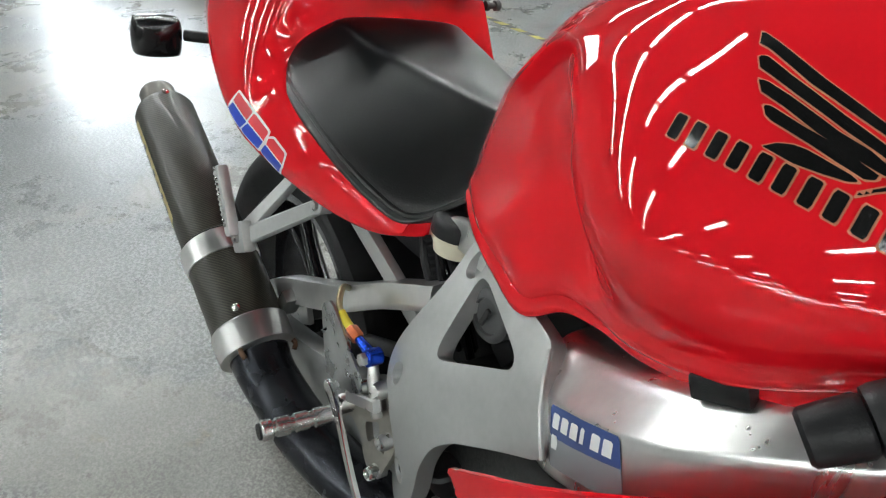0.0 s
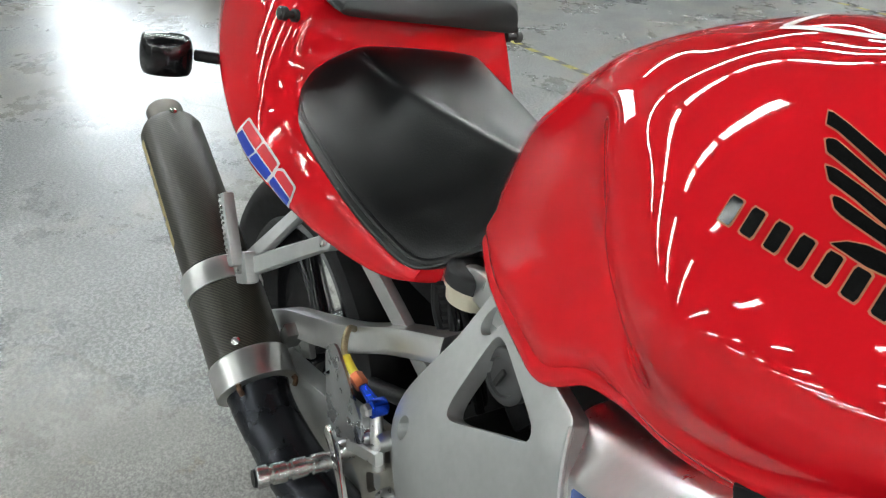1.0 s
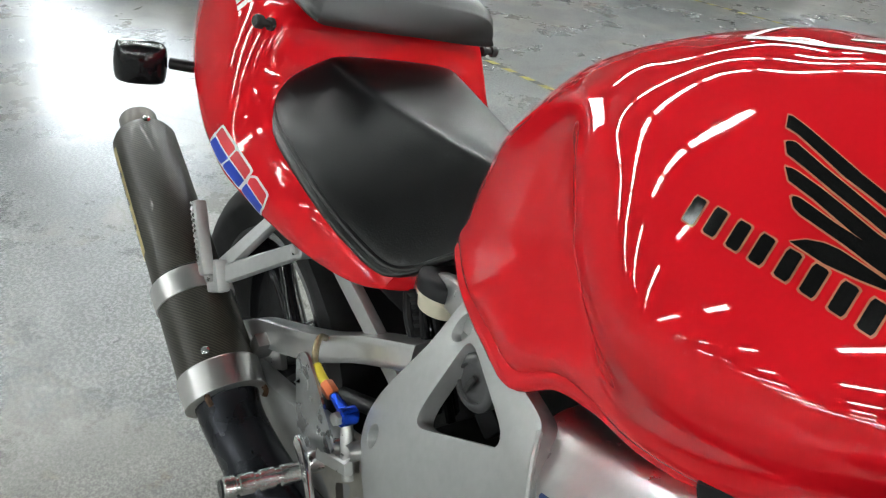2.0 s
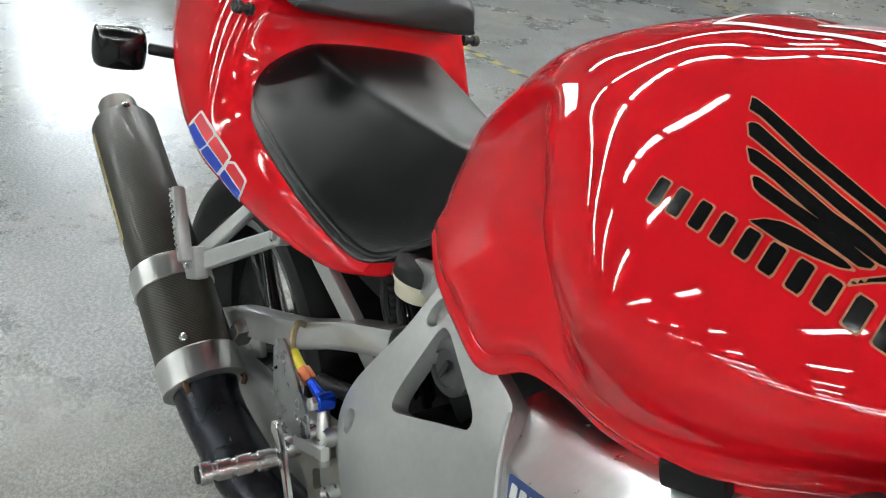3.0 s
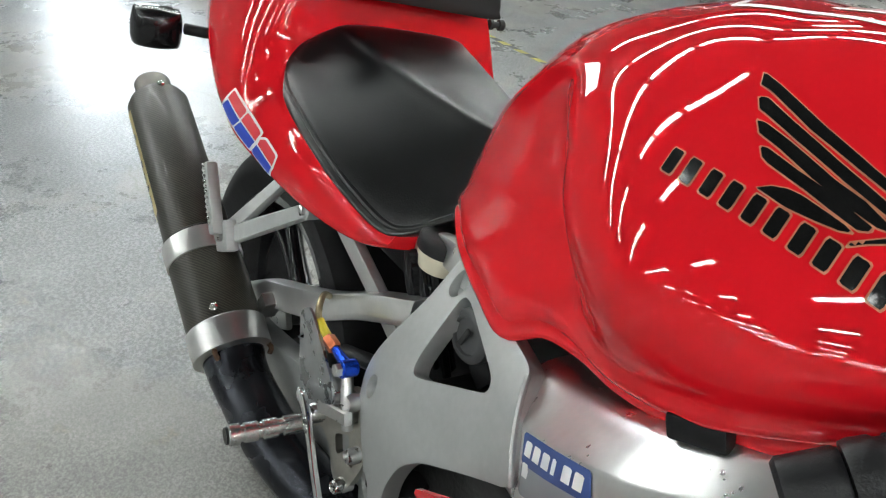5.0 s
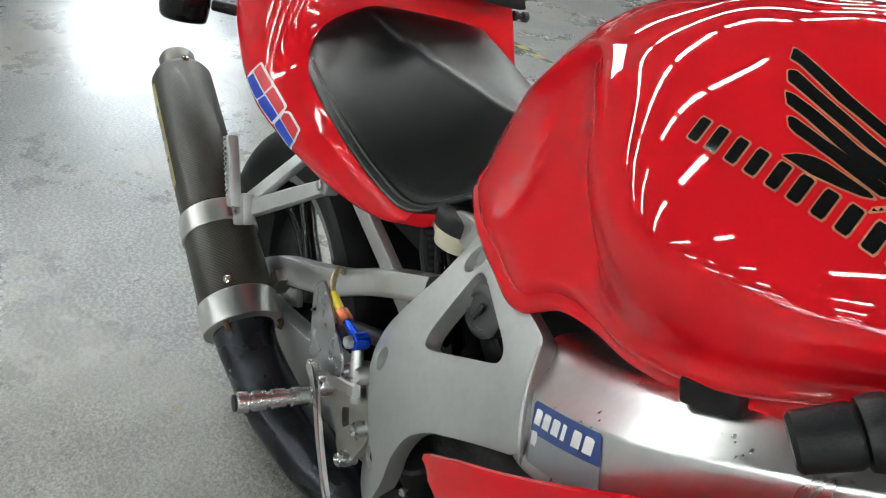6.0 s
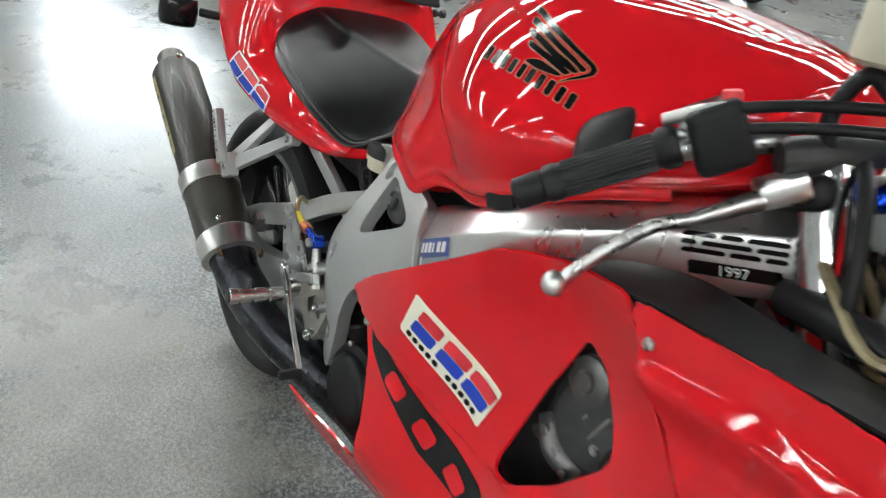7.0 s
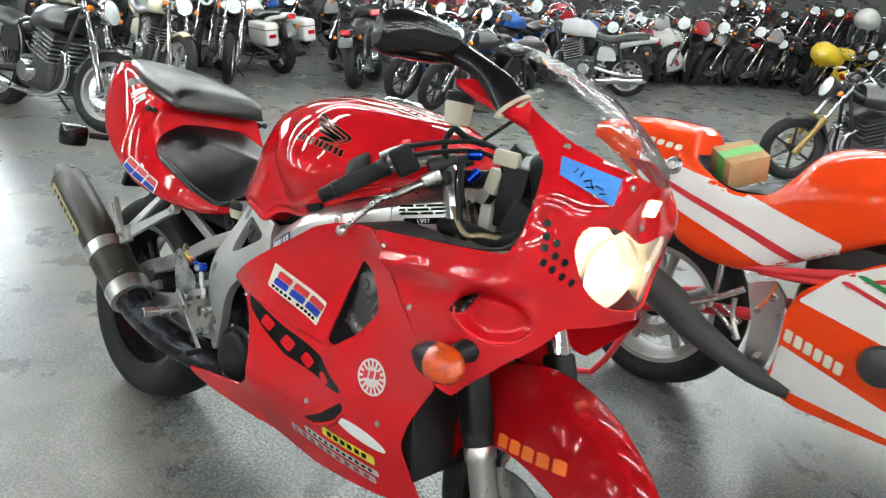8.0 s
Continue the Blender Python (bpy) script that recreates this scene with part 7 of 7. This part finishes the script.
def spoked(parent, name, at, radius, half, rim, rim_mat, wires=0):
    w = new(name)
    w.parent = parent
    w.matrix_basis = Matrix.Translation(at)
    part("tyre", lathe([(0.08, rim), (0.0, rim + 0.03), (0.06, radius - 0.03), (0.3, radius - 0.006), (0.5, radius), (0.7, radius - 0.006), (0.94, radius - 0.03), (1, rim + 0.03), (0.92, rim)], (0, -half, 0), (0, half, 0), 36, caps=False), RUBBER, w)
    part("rim", lathe([(0.15, rim + 0.006), (0.2, rim - 0.012), (0.5, rim - 0.025), (0.8, rim - 0.012), (0.85, rim + 0.006)], (0, -half, 0), (0, half, 0), 36, caps=False), rim_mat, w)
    part("hub", rod((0, -half * 0.9, 0), (0, half * 0.9, 0), 0.04, 14, 0.006), rim_mat, w)
    n = wires or 6
    for i in range(n):
        a = 2 * math.pi * i / n
        part("spoke", tube([(0.03 * math.cos(a), 0, 0.03 * math.sin(a)), ((rim - 0.01) * math.cos(a), 0, (rim - 0.01) * math.sin(a))], 0.003 if wires else 0.013, 6, 1), rim_mat, w)
    part("brake_disc", lathe([(0, 0.08), (0, 0.135), (1, 0.135), (1, 0.08), (0, 0.08)], (0, -half - 0.012, 0), (0, -half - 0.007, 0), 24, caps=False), STEEL, w)
    return w


def parked(label, at, heading, colour, style="naked", rim=None, fork=None, steer=12.0, lean=-8.0, wires=0, wheelbase=1.42, tyre=0.31):
    """A parked motorcycle with its front wheel on the floor at that place."""
    rim, fork = rim or SILVER, fork or CHROME
    c, s_ = math.cos(radians(heading)), math.sin(radians(heading))
    root = Matrix.Translation((at[0] - wheelbase * c, at[1] - wheelbase * s_, 0)) @ Matrix.Rotation(radians(heading), 4, "Z") @ Matrix.Rotation(radians(lean), 4, "X") @ Matrix.Scale(1.2 if at[1] > 8 else 1.0, 4)
    b = thing("motorcycle", label, "motorcycle", root, "parked motorcycles")
    L = wheelbase
    spoked(b, "rear_wheel", (0, 0, tyre), tyre, 0.075, tyre * 0.70, rim, wires)
    st = Matrix.Translation((L - 0.04, 0, tyre)) @ Matrix.Rotation(radians(-26), 4, "Y") @ Matrix.Rotation(radians(steer), 4, "Z")
    fw = spoked(b, "front_wheel", (0, 0, 0), tyre, 0.055, tyre * 0.72, rim, wires)
    fw.matrix_basis = st @ pose(0.04, 0, 0)
    for s in (-1, 1):
        part("fork_leg", rod((0.04, s * 0.095, -0.03), (0.04, s * 0.095, 0.36), 0.028, 14, 0.003), fork, b, m=st)
        part("fork_tube", rod((0.04, s * 0.095, 0.34), (0.04, s * 0.095, 0.70), 0.02, 12), CHROME, b, m=st)
    guard = []
    for a in (-50, -15, 20, 48):
        sn, cs = math.sin(radians(a)), math.cos(radians(a))
        guard.append([(0.04 + (tyre + 0.03 - 0.035 * abs(w) ** 2) * sn, w * 0.07, (tyre + 0.03 - 0.035 * abs(w) ** 2) * cs) for w in (-1, -0.6, 0, 0.6, 1)])
    bm = loft(guard, 4, 2, closed=False)
    bmesh.ops.solidify(bm, geom=list(bm.faces), thickness=0.003)
    part("front_mudguard", bm, colour if style != "cruiser" else CHROME, b, m=st)
    part("clamp", block((0.06, 0.24, 0.03), st @ pose(0.02, 0, 0.56), 0.008), DARK, b)
    part("clamp", block((0.06, 0.24, 0.025), st @ pose(0.02, 0, 0.70), 0.008), DARK, b)
    rise = {"cruiser": 0.20, "naked": 0.10, "tourer": 0.12, "sport": -0.02, "classic": 0.13}[style]
    bar = [(0.0, -0.38, 0.70 + rise * 0.9), (0.02, -0.24, 0.72 + rise), (0.03, -0.10, 0.70 + rise * 0.3), (0.03, 0, 0.70), (0.03, 0.10, 0.70 + rise * 0.3), (0.02, 0.24, 0.72 + rise), (0.0, 0.38, 0.70 + rise * 0.9)]
    part("handlebar", tube(bar, 0.012, 10, 4), CHROME, b, m=st)
    for s in (-1, 1):
        part("grip", rod((0.02, s * 0.27, 0.715 + rise), (-0.005, s * 0.39, 0.695 + rise * 0.9), 0.017, 12, 0.003), GRIP, b, m=st)
        part("lever", tube([(0.05, s * 0.22, 0.715 + rise), (0.075, s * 0.28, 0.70 + rise), (0.06, s * 0.38, 0.685 + rise * 0.9)], 0.006, 8, 3), ALU, b, m=st)
        mirr = part("mirror", block((0.02, 0.11, 0.07), st @ pose(0.0, s * 0.33, 0.92 + rise, 0, 10, s * 10), 0.02, 3), P_BLACK if style != "cruiser" else CHROME, b)
        part("mirror_stem", tube([(0.03, s * 0.24, 0.73 + rise), (0.03, s * 0.28, 0.82 + rise), (0.01, s * 0.32, 0.90 + rise)], 0.006, 8, 3), CHROME, b, m=st)
        part("indicator", lathe([(0, 0.008), (0.3, 0.022), (0.7, 0.024), (1, 0.012)], (0.10, s * 0.17, 0.58), (0.15, s * 0.17, 0.575), 14), AMBER_LENS, b, m=st)
        part("rear_indicator", lathe([(0, 0.008), (0.3, 0.022), (0.7, 0.024), (1, 0.012)], (-0.20, s * 0.16, 0.66), (-0.25, s * 0.16, 0.66), 14), AMBER_LENS, b)
    if style != "sport":
        hl = part("headlight", lathe([(0, 0.03), (0.3, 0.075), (0.75, 0.092), (0.8, 0.095), (1, 0.095)], (0.06, 0, 0.60), (0.19, 0, 0.58), 24), CHROME if style in ("cruiser", "classic") else P_BLACK, b, m=st)
        part("glass", lathe([(0, 0.090), (0.5, 0.08), (1, 0.03)], (0.188, 0, 0.58), (0.205, 0, 0.578), 24), LENS_GLASS, hl, m=st)
        for s in (-0.05, 0.05):
            part("gauge", rod((0.05, s, 0.73), (0.03, s, 0.79), 0.036, 16, 0.006), CHROME if style != "naked" else P_BLACK, b, m=st)
    else:
        rg = []
        for x, w, z0, z1 in ((L - 0.40, 0.24, 0.62, 0.92), (L - 0.18, 0.26, 0.60, 1.02), (L + 0.02, 0.22, 0.66, 1.04), (L + 0.14, 0.14, 0.72, 0.96), (L + 0.20, 0.05, 0.80, 0.90)):
            rg.append([(x, w * math.cos(a), (z0 + z1) / 2 + (z1 - z0) / 2 * math.sin(a)) for a in (2 * math.pi * j / 12 for j in range(12))])
        nosef = part("nose_fairing", loft(rg, 4, 2), colour, b)
        part("headlight", block((0.02, 0.22, 0.08), pose(L + 0.155, 0, 0.84, 0, -20, 0), 0.02, 3), LENS_GLASS, b)
        part("screen", block((0.20, 0.24, 0.012), pose(L - 0.08, 0, 1.06, 0, 38, 0), 0.005), GLASS, b)
        for s in (-1, 1):
            part("side_fairing", sheet(round_poly([(0.52, 0.28), (0.62, 0.52), (0.92, 0.68), (L - 0.15, 0.70), (L - 0.2, 0.45), (L - 0.4, 0.26)], 0.04), lambda x, z: (x, s * (0.25 - 0.3 * (z - 0.55) ** 2), z), 0.04, 0.004), colour, b)
            part("red_flash", sheet([(0.66, 0.40), (0.98, 0.56), (1.04, 0.50), (0.75, 0.36)], lambda x, z: (x, s * (0.2515 - 0.3 * (z - 0.55) ** 2), z), 0.04, 0.0), P_RED, b)
    low, wide = (0.72, 0.15) if style == "cruiser" else (0.80, 0.14)
    top = low + 0.18
    part("fuel_tank", stations([
        (0.50, [(0, low + 0.08), (0.06, low + 0.075), (0.10, low + 0.05), (0.11, low), (0.09, low - 0.03), (0, low - 0.03)]),
        (0.62, [(0, top - 0.02), (0.09, top - 0.03), (wide, low + 0.07), (wide, low), (0.11, low - 0.03), (0, low - 0.03)]),
        (0.82, [(0, top), (0.10, top - 0.02), (wide + 0.02, low + 0.08), (wide + 0.02, low), (0.12, low - 0.03), (0, low - 0.03)]),
        (0.98, [(0, top - 0.02), (0.07, top - 0.04), (0.11, low + 0.06), (0.11, low + 0.01), (0.08, low - 0.01), (0, low - 0.01)]),
    ], 4, 3), colour, b)
    sh = low - 0.01 if style == "cruiser" else low + 0.0
    part("seat", stations([
        (-0.22, [(0, sh + 0.10), (0.07, sh + 0.095), (0.10, sh + 0.06), (0.10, sh + 0.03), (0, sh + 0.02)]),
        (0.05, [(0, sh + 0.08), (0.10, sh + 0.07), (0.14, sh + 0.03), (0.13, sh - 0.02), (0, sh - 0.02)]),
        (0.30, [(0, sh), (0.10, sh - 0.005), (0.135, sh - 0.04), (0.12, sh - 0.08), (0, sh - 0.08)]),
        (0.52, [(0, sh + 0.04), (0.06, sh + 0.035), (0.09, sh), (0.08, sh - 0.05), (0, sh - 0.05)]),
    ], 4, 3), VINYL, b)
    part("tail_piece", stations([
        (-0.34, [(0, sh + 0.06), (0.05, sh + 0.055), (0.07, sh + 0.03), (0.05, sh), (0, sh)]),
        (-0.10, [(0, sh + 0.04), (0.09, sh + 0.035), (0.12, sh), (0.10, sh - 0.05), (0, sh - 0.05)]),
        (0.15, [(0, sh - 0.04), (0.09, sh - 0.045), (0.125, sh - 0.08), (0.10, sh - 0.14), (0, sh - 0.14)]),
    ], 4, 3), colour, b)
    part("rear_mudguard", block((0.10, 0.16, 0.22), pose(-0.24, 0, 0.62, 0, 28, 0), 0.03), P_BLACK if style != "cruiser" else CHROME, b)
    part("tail_lamp", block((0.05, 0.13, 0.07), pose(-0.33, 0, sh + 0.01, 0, 10, 0), 0.02, 3), RED_LENS, b)
    part("number_plate_holder", block((0.01, 0.17, 0.12), pose(-0.335, 0, 0.60, 0, 20, 0), 0.004), P_BLACK, b)
    part("crankcase", block((0.44, 0.30, 0.24), pose(0.66, 0, 0.36), 0.05, 3), ENGINE, b)
    part("cylinder", block((0.20, 0.32, 0.26), pose(0.80, 0, 0.58, 0, 18, 0), 0.02), DARK, b)
    for k in range(6):
        part("fin", block((0.25, 0.36, 0.007), pose(0.765 + 0.012 * k, 0, 0.49 + 0.034 * k, 0, 18, 0), 0.002, 1), STEEL if style in ("cruiser", "classic") else ENGINE, b)
    for s in (-1, 1):
        part("engine_cover", lathe([(0, 0.10), (0.6, 0.095), (1, 0.07), (1, 0.001)], (0.60, s * 0.14, 0.36), (0.60, s * 0.21, 0.36), 24), CHROME if style in ("cruiser", "classic") else ENGINE, b)
        part("shock", tube([(0.02, s * 0.14, 0.36), (0.10, s * 0.135, 0.52), (0.16, s * 0.13, 0.68)], 0.024, 10, 2), CHROME if wires else P_BLACK, b)
        part("swingarm", tube([(0, s * 0.12, tyre), (0.25, s * 0.12, 0.34), (0.46, s * 0.12, 0.38)], 0.02, 10, 3), SILVER if style != "cruiser" else P_BLACK, b)
        part("frame_tube", tube([(0.45, s * 0.12, 0.36), (0.46, s * 0.13, 0.58), (0.40, s * 0.12, 0.72), (0.80, s * 0.10, 0.80), (1.10, s * 0.05, 0.90)], 0.018, 10, 4), P_BLACK, b)
        part("down_tube", tube([(1.10, s * 0.05, 0.88), (0.98, s * 0.10, 0.55), (0.88, s * 0.12, 0.26), (0.50, s * 0.12, 0.24)], 0.016, 10, 4), P_BLACK, b)
        part("header_pipe", tube([(0.90, s * 0.09, 0.58), (1.02, s * 0.10, 0.50), (1.00, s * 0.11, 0.30), (0.80, s * 0.13, 0.20), (0.45, s * 0.16, 0.20)], 0.022, 12, 5), CHROME, b)
        part("silencer", lathe([(0, 0.025), (0.15, 0.048), (0.9, 0.052), (1, 0.03)], (0.40, s * 0.17, 0.21), (-0.28, s * 0.20, 0.30), 20), CHROME if style != "naked" else STEEL, b)
        part("foot_peg", rod((0.42, s * 0.16, 0.33), (0.42, s * 0.27, 0.33), 0.012, 10, 0.002), GRIP, b)
        part("side_cover", sheet(round_poly([(0.16, 0.50), (0.22, 0.66), (0.42, 0.68), (0.44, 0.48)], 0.03), lambda x, z: (x, s * (0.15 - 0.4 * (z - 0.58) ** 2), z), 0.03, 0.006), colour, b)
        if style == "tourer":
            box = part("pannier", block((0.46, 0.20, 0.30), pose(-0.10, s * 0.30, 0.60), 0.05, 3), colour, b)
            part("lid_seam", block((0.465, 0.205, 0.012), pose(-0.10, s * 0.30, 0.66), 0.004), P_BLACK, box)
            part("reflector", block((0.012, 0.10, 0.05), pose(-0.335, s * 0.31, 0.58), 0.005), RED_LENS, box)
    part("stand", tube([(0.55, 0.10, 0.22), (0.50, 0.22, 0.10), (0.48, 0.28, 0.04)], 0.012, 8, 2), P_BLACK, b)
    return b


parked("black chrome-laden cruiser parked on the hall floor", (-3.45, 1.50), 8, P_BLACK, "cruiser", SILVER, CHROME, 20, wires=16)
parked("cream classic motorcycle with a chrome headlight", (-4.9, 2.9), -12, P_CREAM, "classic", SILVER, CHROME, 10)
parked("dark naked motorcycle with a round headlight", (-5.5, 3.9), -30, P_BLACK, "naked", SILVER, CHROME, -10)
parked("pale grey fully faired motorcycle at the row's end", (-5.9, 1.2), 30, P_SILVER, "sport", SILVER)
parked("white touring motorcycle with panniers", (-7.8, 5.5), 176, P_WHITE, "tourer", P_BLACK)
parked("dark cruiser seen from behind with amber indicators", (-5.85, 6.75), 124, P_BLACK, "cruiser", P_BLACK)
parked("blue naked motorcycle with a black front wheel", (-4.05, 5.35), -98, P_BLUE, "naked", P_BLACK, CHROME, 10)
parked("black naked motorcycle with bright fork legs", (-3.40, 5.20), -96, P_BLACK, "naked", P_BLACK, CHROME, 14)
parked("grey and green classic motorcycle with a long seat", (-4.9, 9.9), 202, P_SILVER, "classic", SILVER, CHROME, -6)
parked("red white and blue naked motorcycle", (-4.9, 12.6), -94, P_RED, "naked", P_BLACK, CHROME, 12)
parked("white sport motorcycle with red flashes and yellow nose", (-4.75, 13.9), -94, P_WHITE, "sport", P_WHITE, CHROME, 12)
parked("black and silver naked motorcycle", (-4.3, 15.3), -96, P_SILVER, "naked", P_BLACK, CHROME, 12)
parked("maroon naked motorcycle in the far row", (-4.0, 16.6), -98, P_RED, "naked", P_BLACK, CHROME, 10)
parked("black naked motorcycle in the far row", (-3.4, 17.9), -100, P_BLACK, "naked", P_BLACK, CHROME, 10)
parked("dark naked motorcycle with a gold fork and silver frame", (0.24, 6.08), 226, P_BLACK, "naked", P_BLACK, GOLDF, -8, tyre=0.30)
parked("green classic motorcycle in the far row", (-7.6, 9.2), -100, P_GREEN, "classic", SILVER, CHROME, 10)
parked("red naked motorcycle in the far row", (-6.6, 8.9), -98, P_RED, "naked", P_BLACK, CHROME, 10)
parked("blue naked motorcycle in the far row", (-5.6, 8.9), -96, P_BLUE, "naked", SILVER, CHROME, 8)
parked("white naked motorcycle in the far row", (-8.8, 9.4), -100, P_WHITE, "naked", P_BLACK, CHROME, 8)
parked("black cruiser in the far row", (-9.4, 7.6), -60, P_BLACK, "cruiser", SILVER, CHROME, 8, wires=16)
parked("yellow and white sport motorcycle in the far row", (-2.2, 17.3), -112, P_YELLOW, "sport", P_BLACK)
parked("silver naked motorcycle in the far row", (-1.4, 17.9), -118, P_SILVER, "naked", P_BLACK)
parked("black classic motorcycle in the far row", (-0.2, 18.1), -124, P_BLACK, "classic", SILVER)
parked("dark red cruiser in the far row", (1.4, 16.8), -126, P_RED, "cruiser", SILVER)
parked("white touring motorcycle in the far row", (2.4, 14.6), -130, P_WHITE, "tourer", P_BLACK)

# more of the far rows: repeats of those above
ROWS_SRC = [o for o in scene.objects if o.parent is None and o.get("group") == "parked motorcycles"]
def again(k, x, y, heading, z=0.0):
    copy_thing(ROWS_SRC[k], pose(x - 1.42 * math.cos(radians(heading)), y - 1.42 * math.sin(radians(heading)), z) @ Matrix.Rotation(radians(heading), 4, "Z") @ Matrix.Rotation(radians(-8), 4, "X") @ Matrix.Scale(1.2 if y > 8 and not z else 1.0, 4))
for k, x, y, h in ((11, -4.85, 13.25, -94), (9, -4.5, 14.6, -95), (13, -4.1, 15.95, -97), (11, -3.7, 17.25, -99), (7, -4.9, 11.9, -90), (6, -5.3, 11.2, -88),
                   (7, -6.1, 8.9, -97), (12, -7.1, 9.1, -99), (13, -8.2, 9.3, -100), (9, -6.2, 11.6, -100), (2, -7.2, 11.9, -100), (11, -8.3, 12.2, -100), (12, -5.4, 15.6, -94), (7, -5.0, 17.2, -96),
                   (8, -6.0, 14.2, -92), (13, -9.6, 10.4, -95), (9, -9.9, 5.2, -70), (2, -8.6, 4.6, -60), (13, -7.4, 3.2, -40), (11, -0.6, 17.2, -122), (9, 0.6, 16.0, -124), 
                   (1, -5.5, 2.3, -8), (7, -6.3, 3.3, -25), (2, -6.9, 4.4, -35), (12, -7.8, 7.7, -60), (6, -9.0, 6.6, -60), (13, -6.9, 7.2, 150), (7, -6.5, 7.9, 140), (11, -10.5, 8.6, -90), (9, -11.0, 7.0, -70), (2, -10.2, 3.6, -30), (7, -8.9, 2.6, -20), (13, -7.2, 1.9, 10),
                   (6, -6.9, 13.4, -94), (13, -6.6, 15.0, -94), (2, -6.3, 16.8, -94), (9, -7.9, 14.6, -94), (11, -7.4, 16.4, -94), (11, 3.2, 16.4, -125),
                   (2, -6.7, 2.85, -4), (2, 4.2, 17.6, -122)):
    again(k, x, y, h)

# a low storage rack along the end wall, with a second tier of motorcycles
DECK = 0.90
rack = tagged(new("storage_rack"), "dark steel rack holding a second tier of motorcycles", "rack", "", "")
part("deck", block((9.0, 2.0, 0.06), pose(-1.6, 20.95, DECK - 0.03), 0.006, 2), P_BLACK, rack)
for x in (-6.0, -3.05, -0.1, 2.8):
    for y in (20.02, 21.88):
        part("leg", block((0.08, 0.08, DECK - 0.06), pose(x, y, (DECK - 0.06) / 2), 0.006, 2), P_BLACK, rack)
for k, x, turn in ((13, -5.6, -92), (9, -4.9, -86), (2, -4.2, -94), (12, -3.5, -90), (16, -2.9, -96), (10, -2.2, -88), (6, -1.5, -92), (17, -0.8, -95), (11, -0.1, -90), (7, 0.6, -87), (13, 1.4, -93)):
    again(k, x, 20.2, turn, DECK)

# hazard tape on the floor
WORN_YELLOW = mat("worn_yellow_tape", (0.36, 0.31, 0.06), 0.6, var=0.5, scale=60)
WORN_BLACK = mat("worn_black_tape", (0.03, 0.03, 0.03), 0.6, var=0.6, scale=60)
def tape_line(x0, x1, y0, y1, w, label):
    t = tagged(new("floor_tape"), label, "floor tape", "", "structure")
    n = int((x1 - x0) / 0.075)
    for k in range(n):
        a, b_ = x0 + (x1 - x0) * k / n, x0 + (x1 - x0) * (k + 1) / n
        ya = y0 + (y1 - y0) * k / n
        bm = bmesh.new()
        vs = [bm.verts.new(p) for p in ((a, ya - w / 2, 0.0015), (b_, ya - w / 2, 0.0015), (b_ + 0.03, ya + w / 2, 0.0015), (a + 0.03, ya + w / 2, 0.0015))]
        bm.faces.new(vs)
        part("stripe", bm, WORN_YELLOW if k % 2 else WORN_BLACK, t)
tape_line(-4.2, 0.4, 2.17, 2.22, 0.040, "worn yellow and black hazard tape on the floor")
tape_line(-4.6, 0.6, 5.06, 5.22, 0.040, "worn yellow and black hazard tape on the floor")
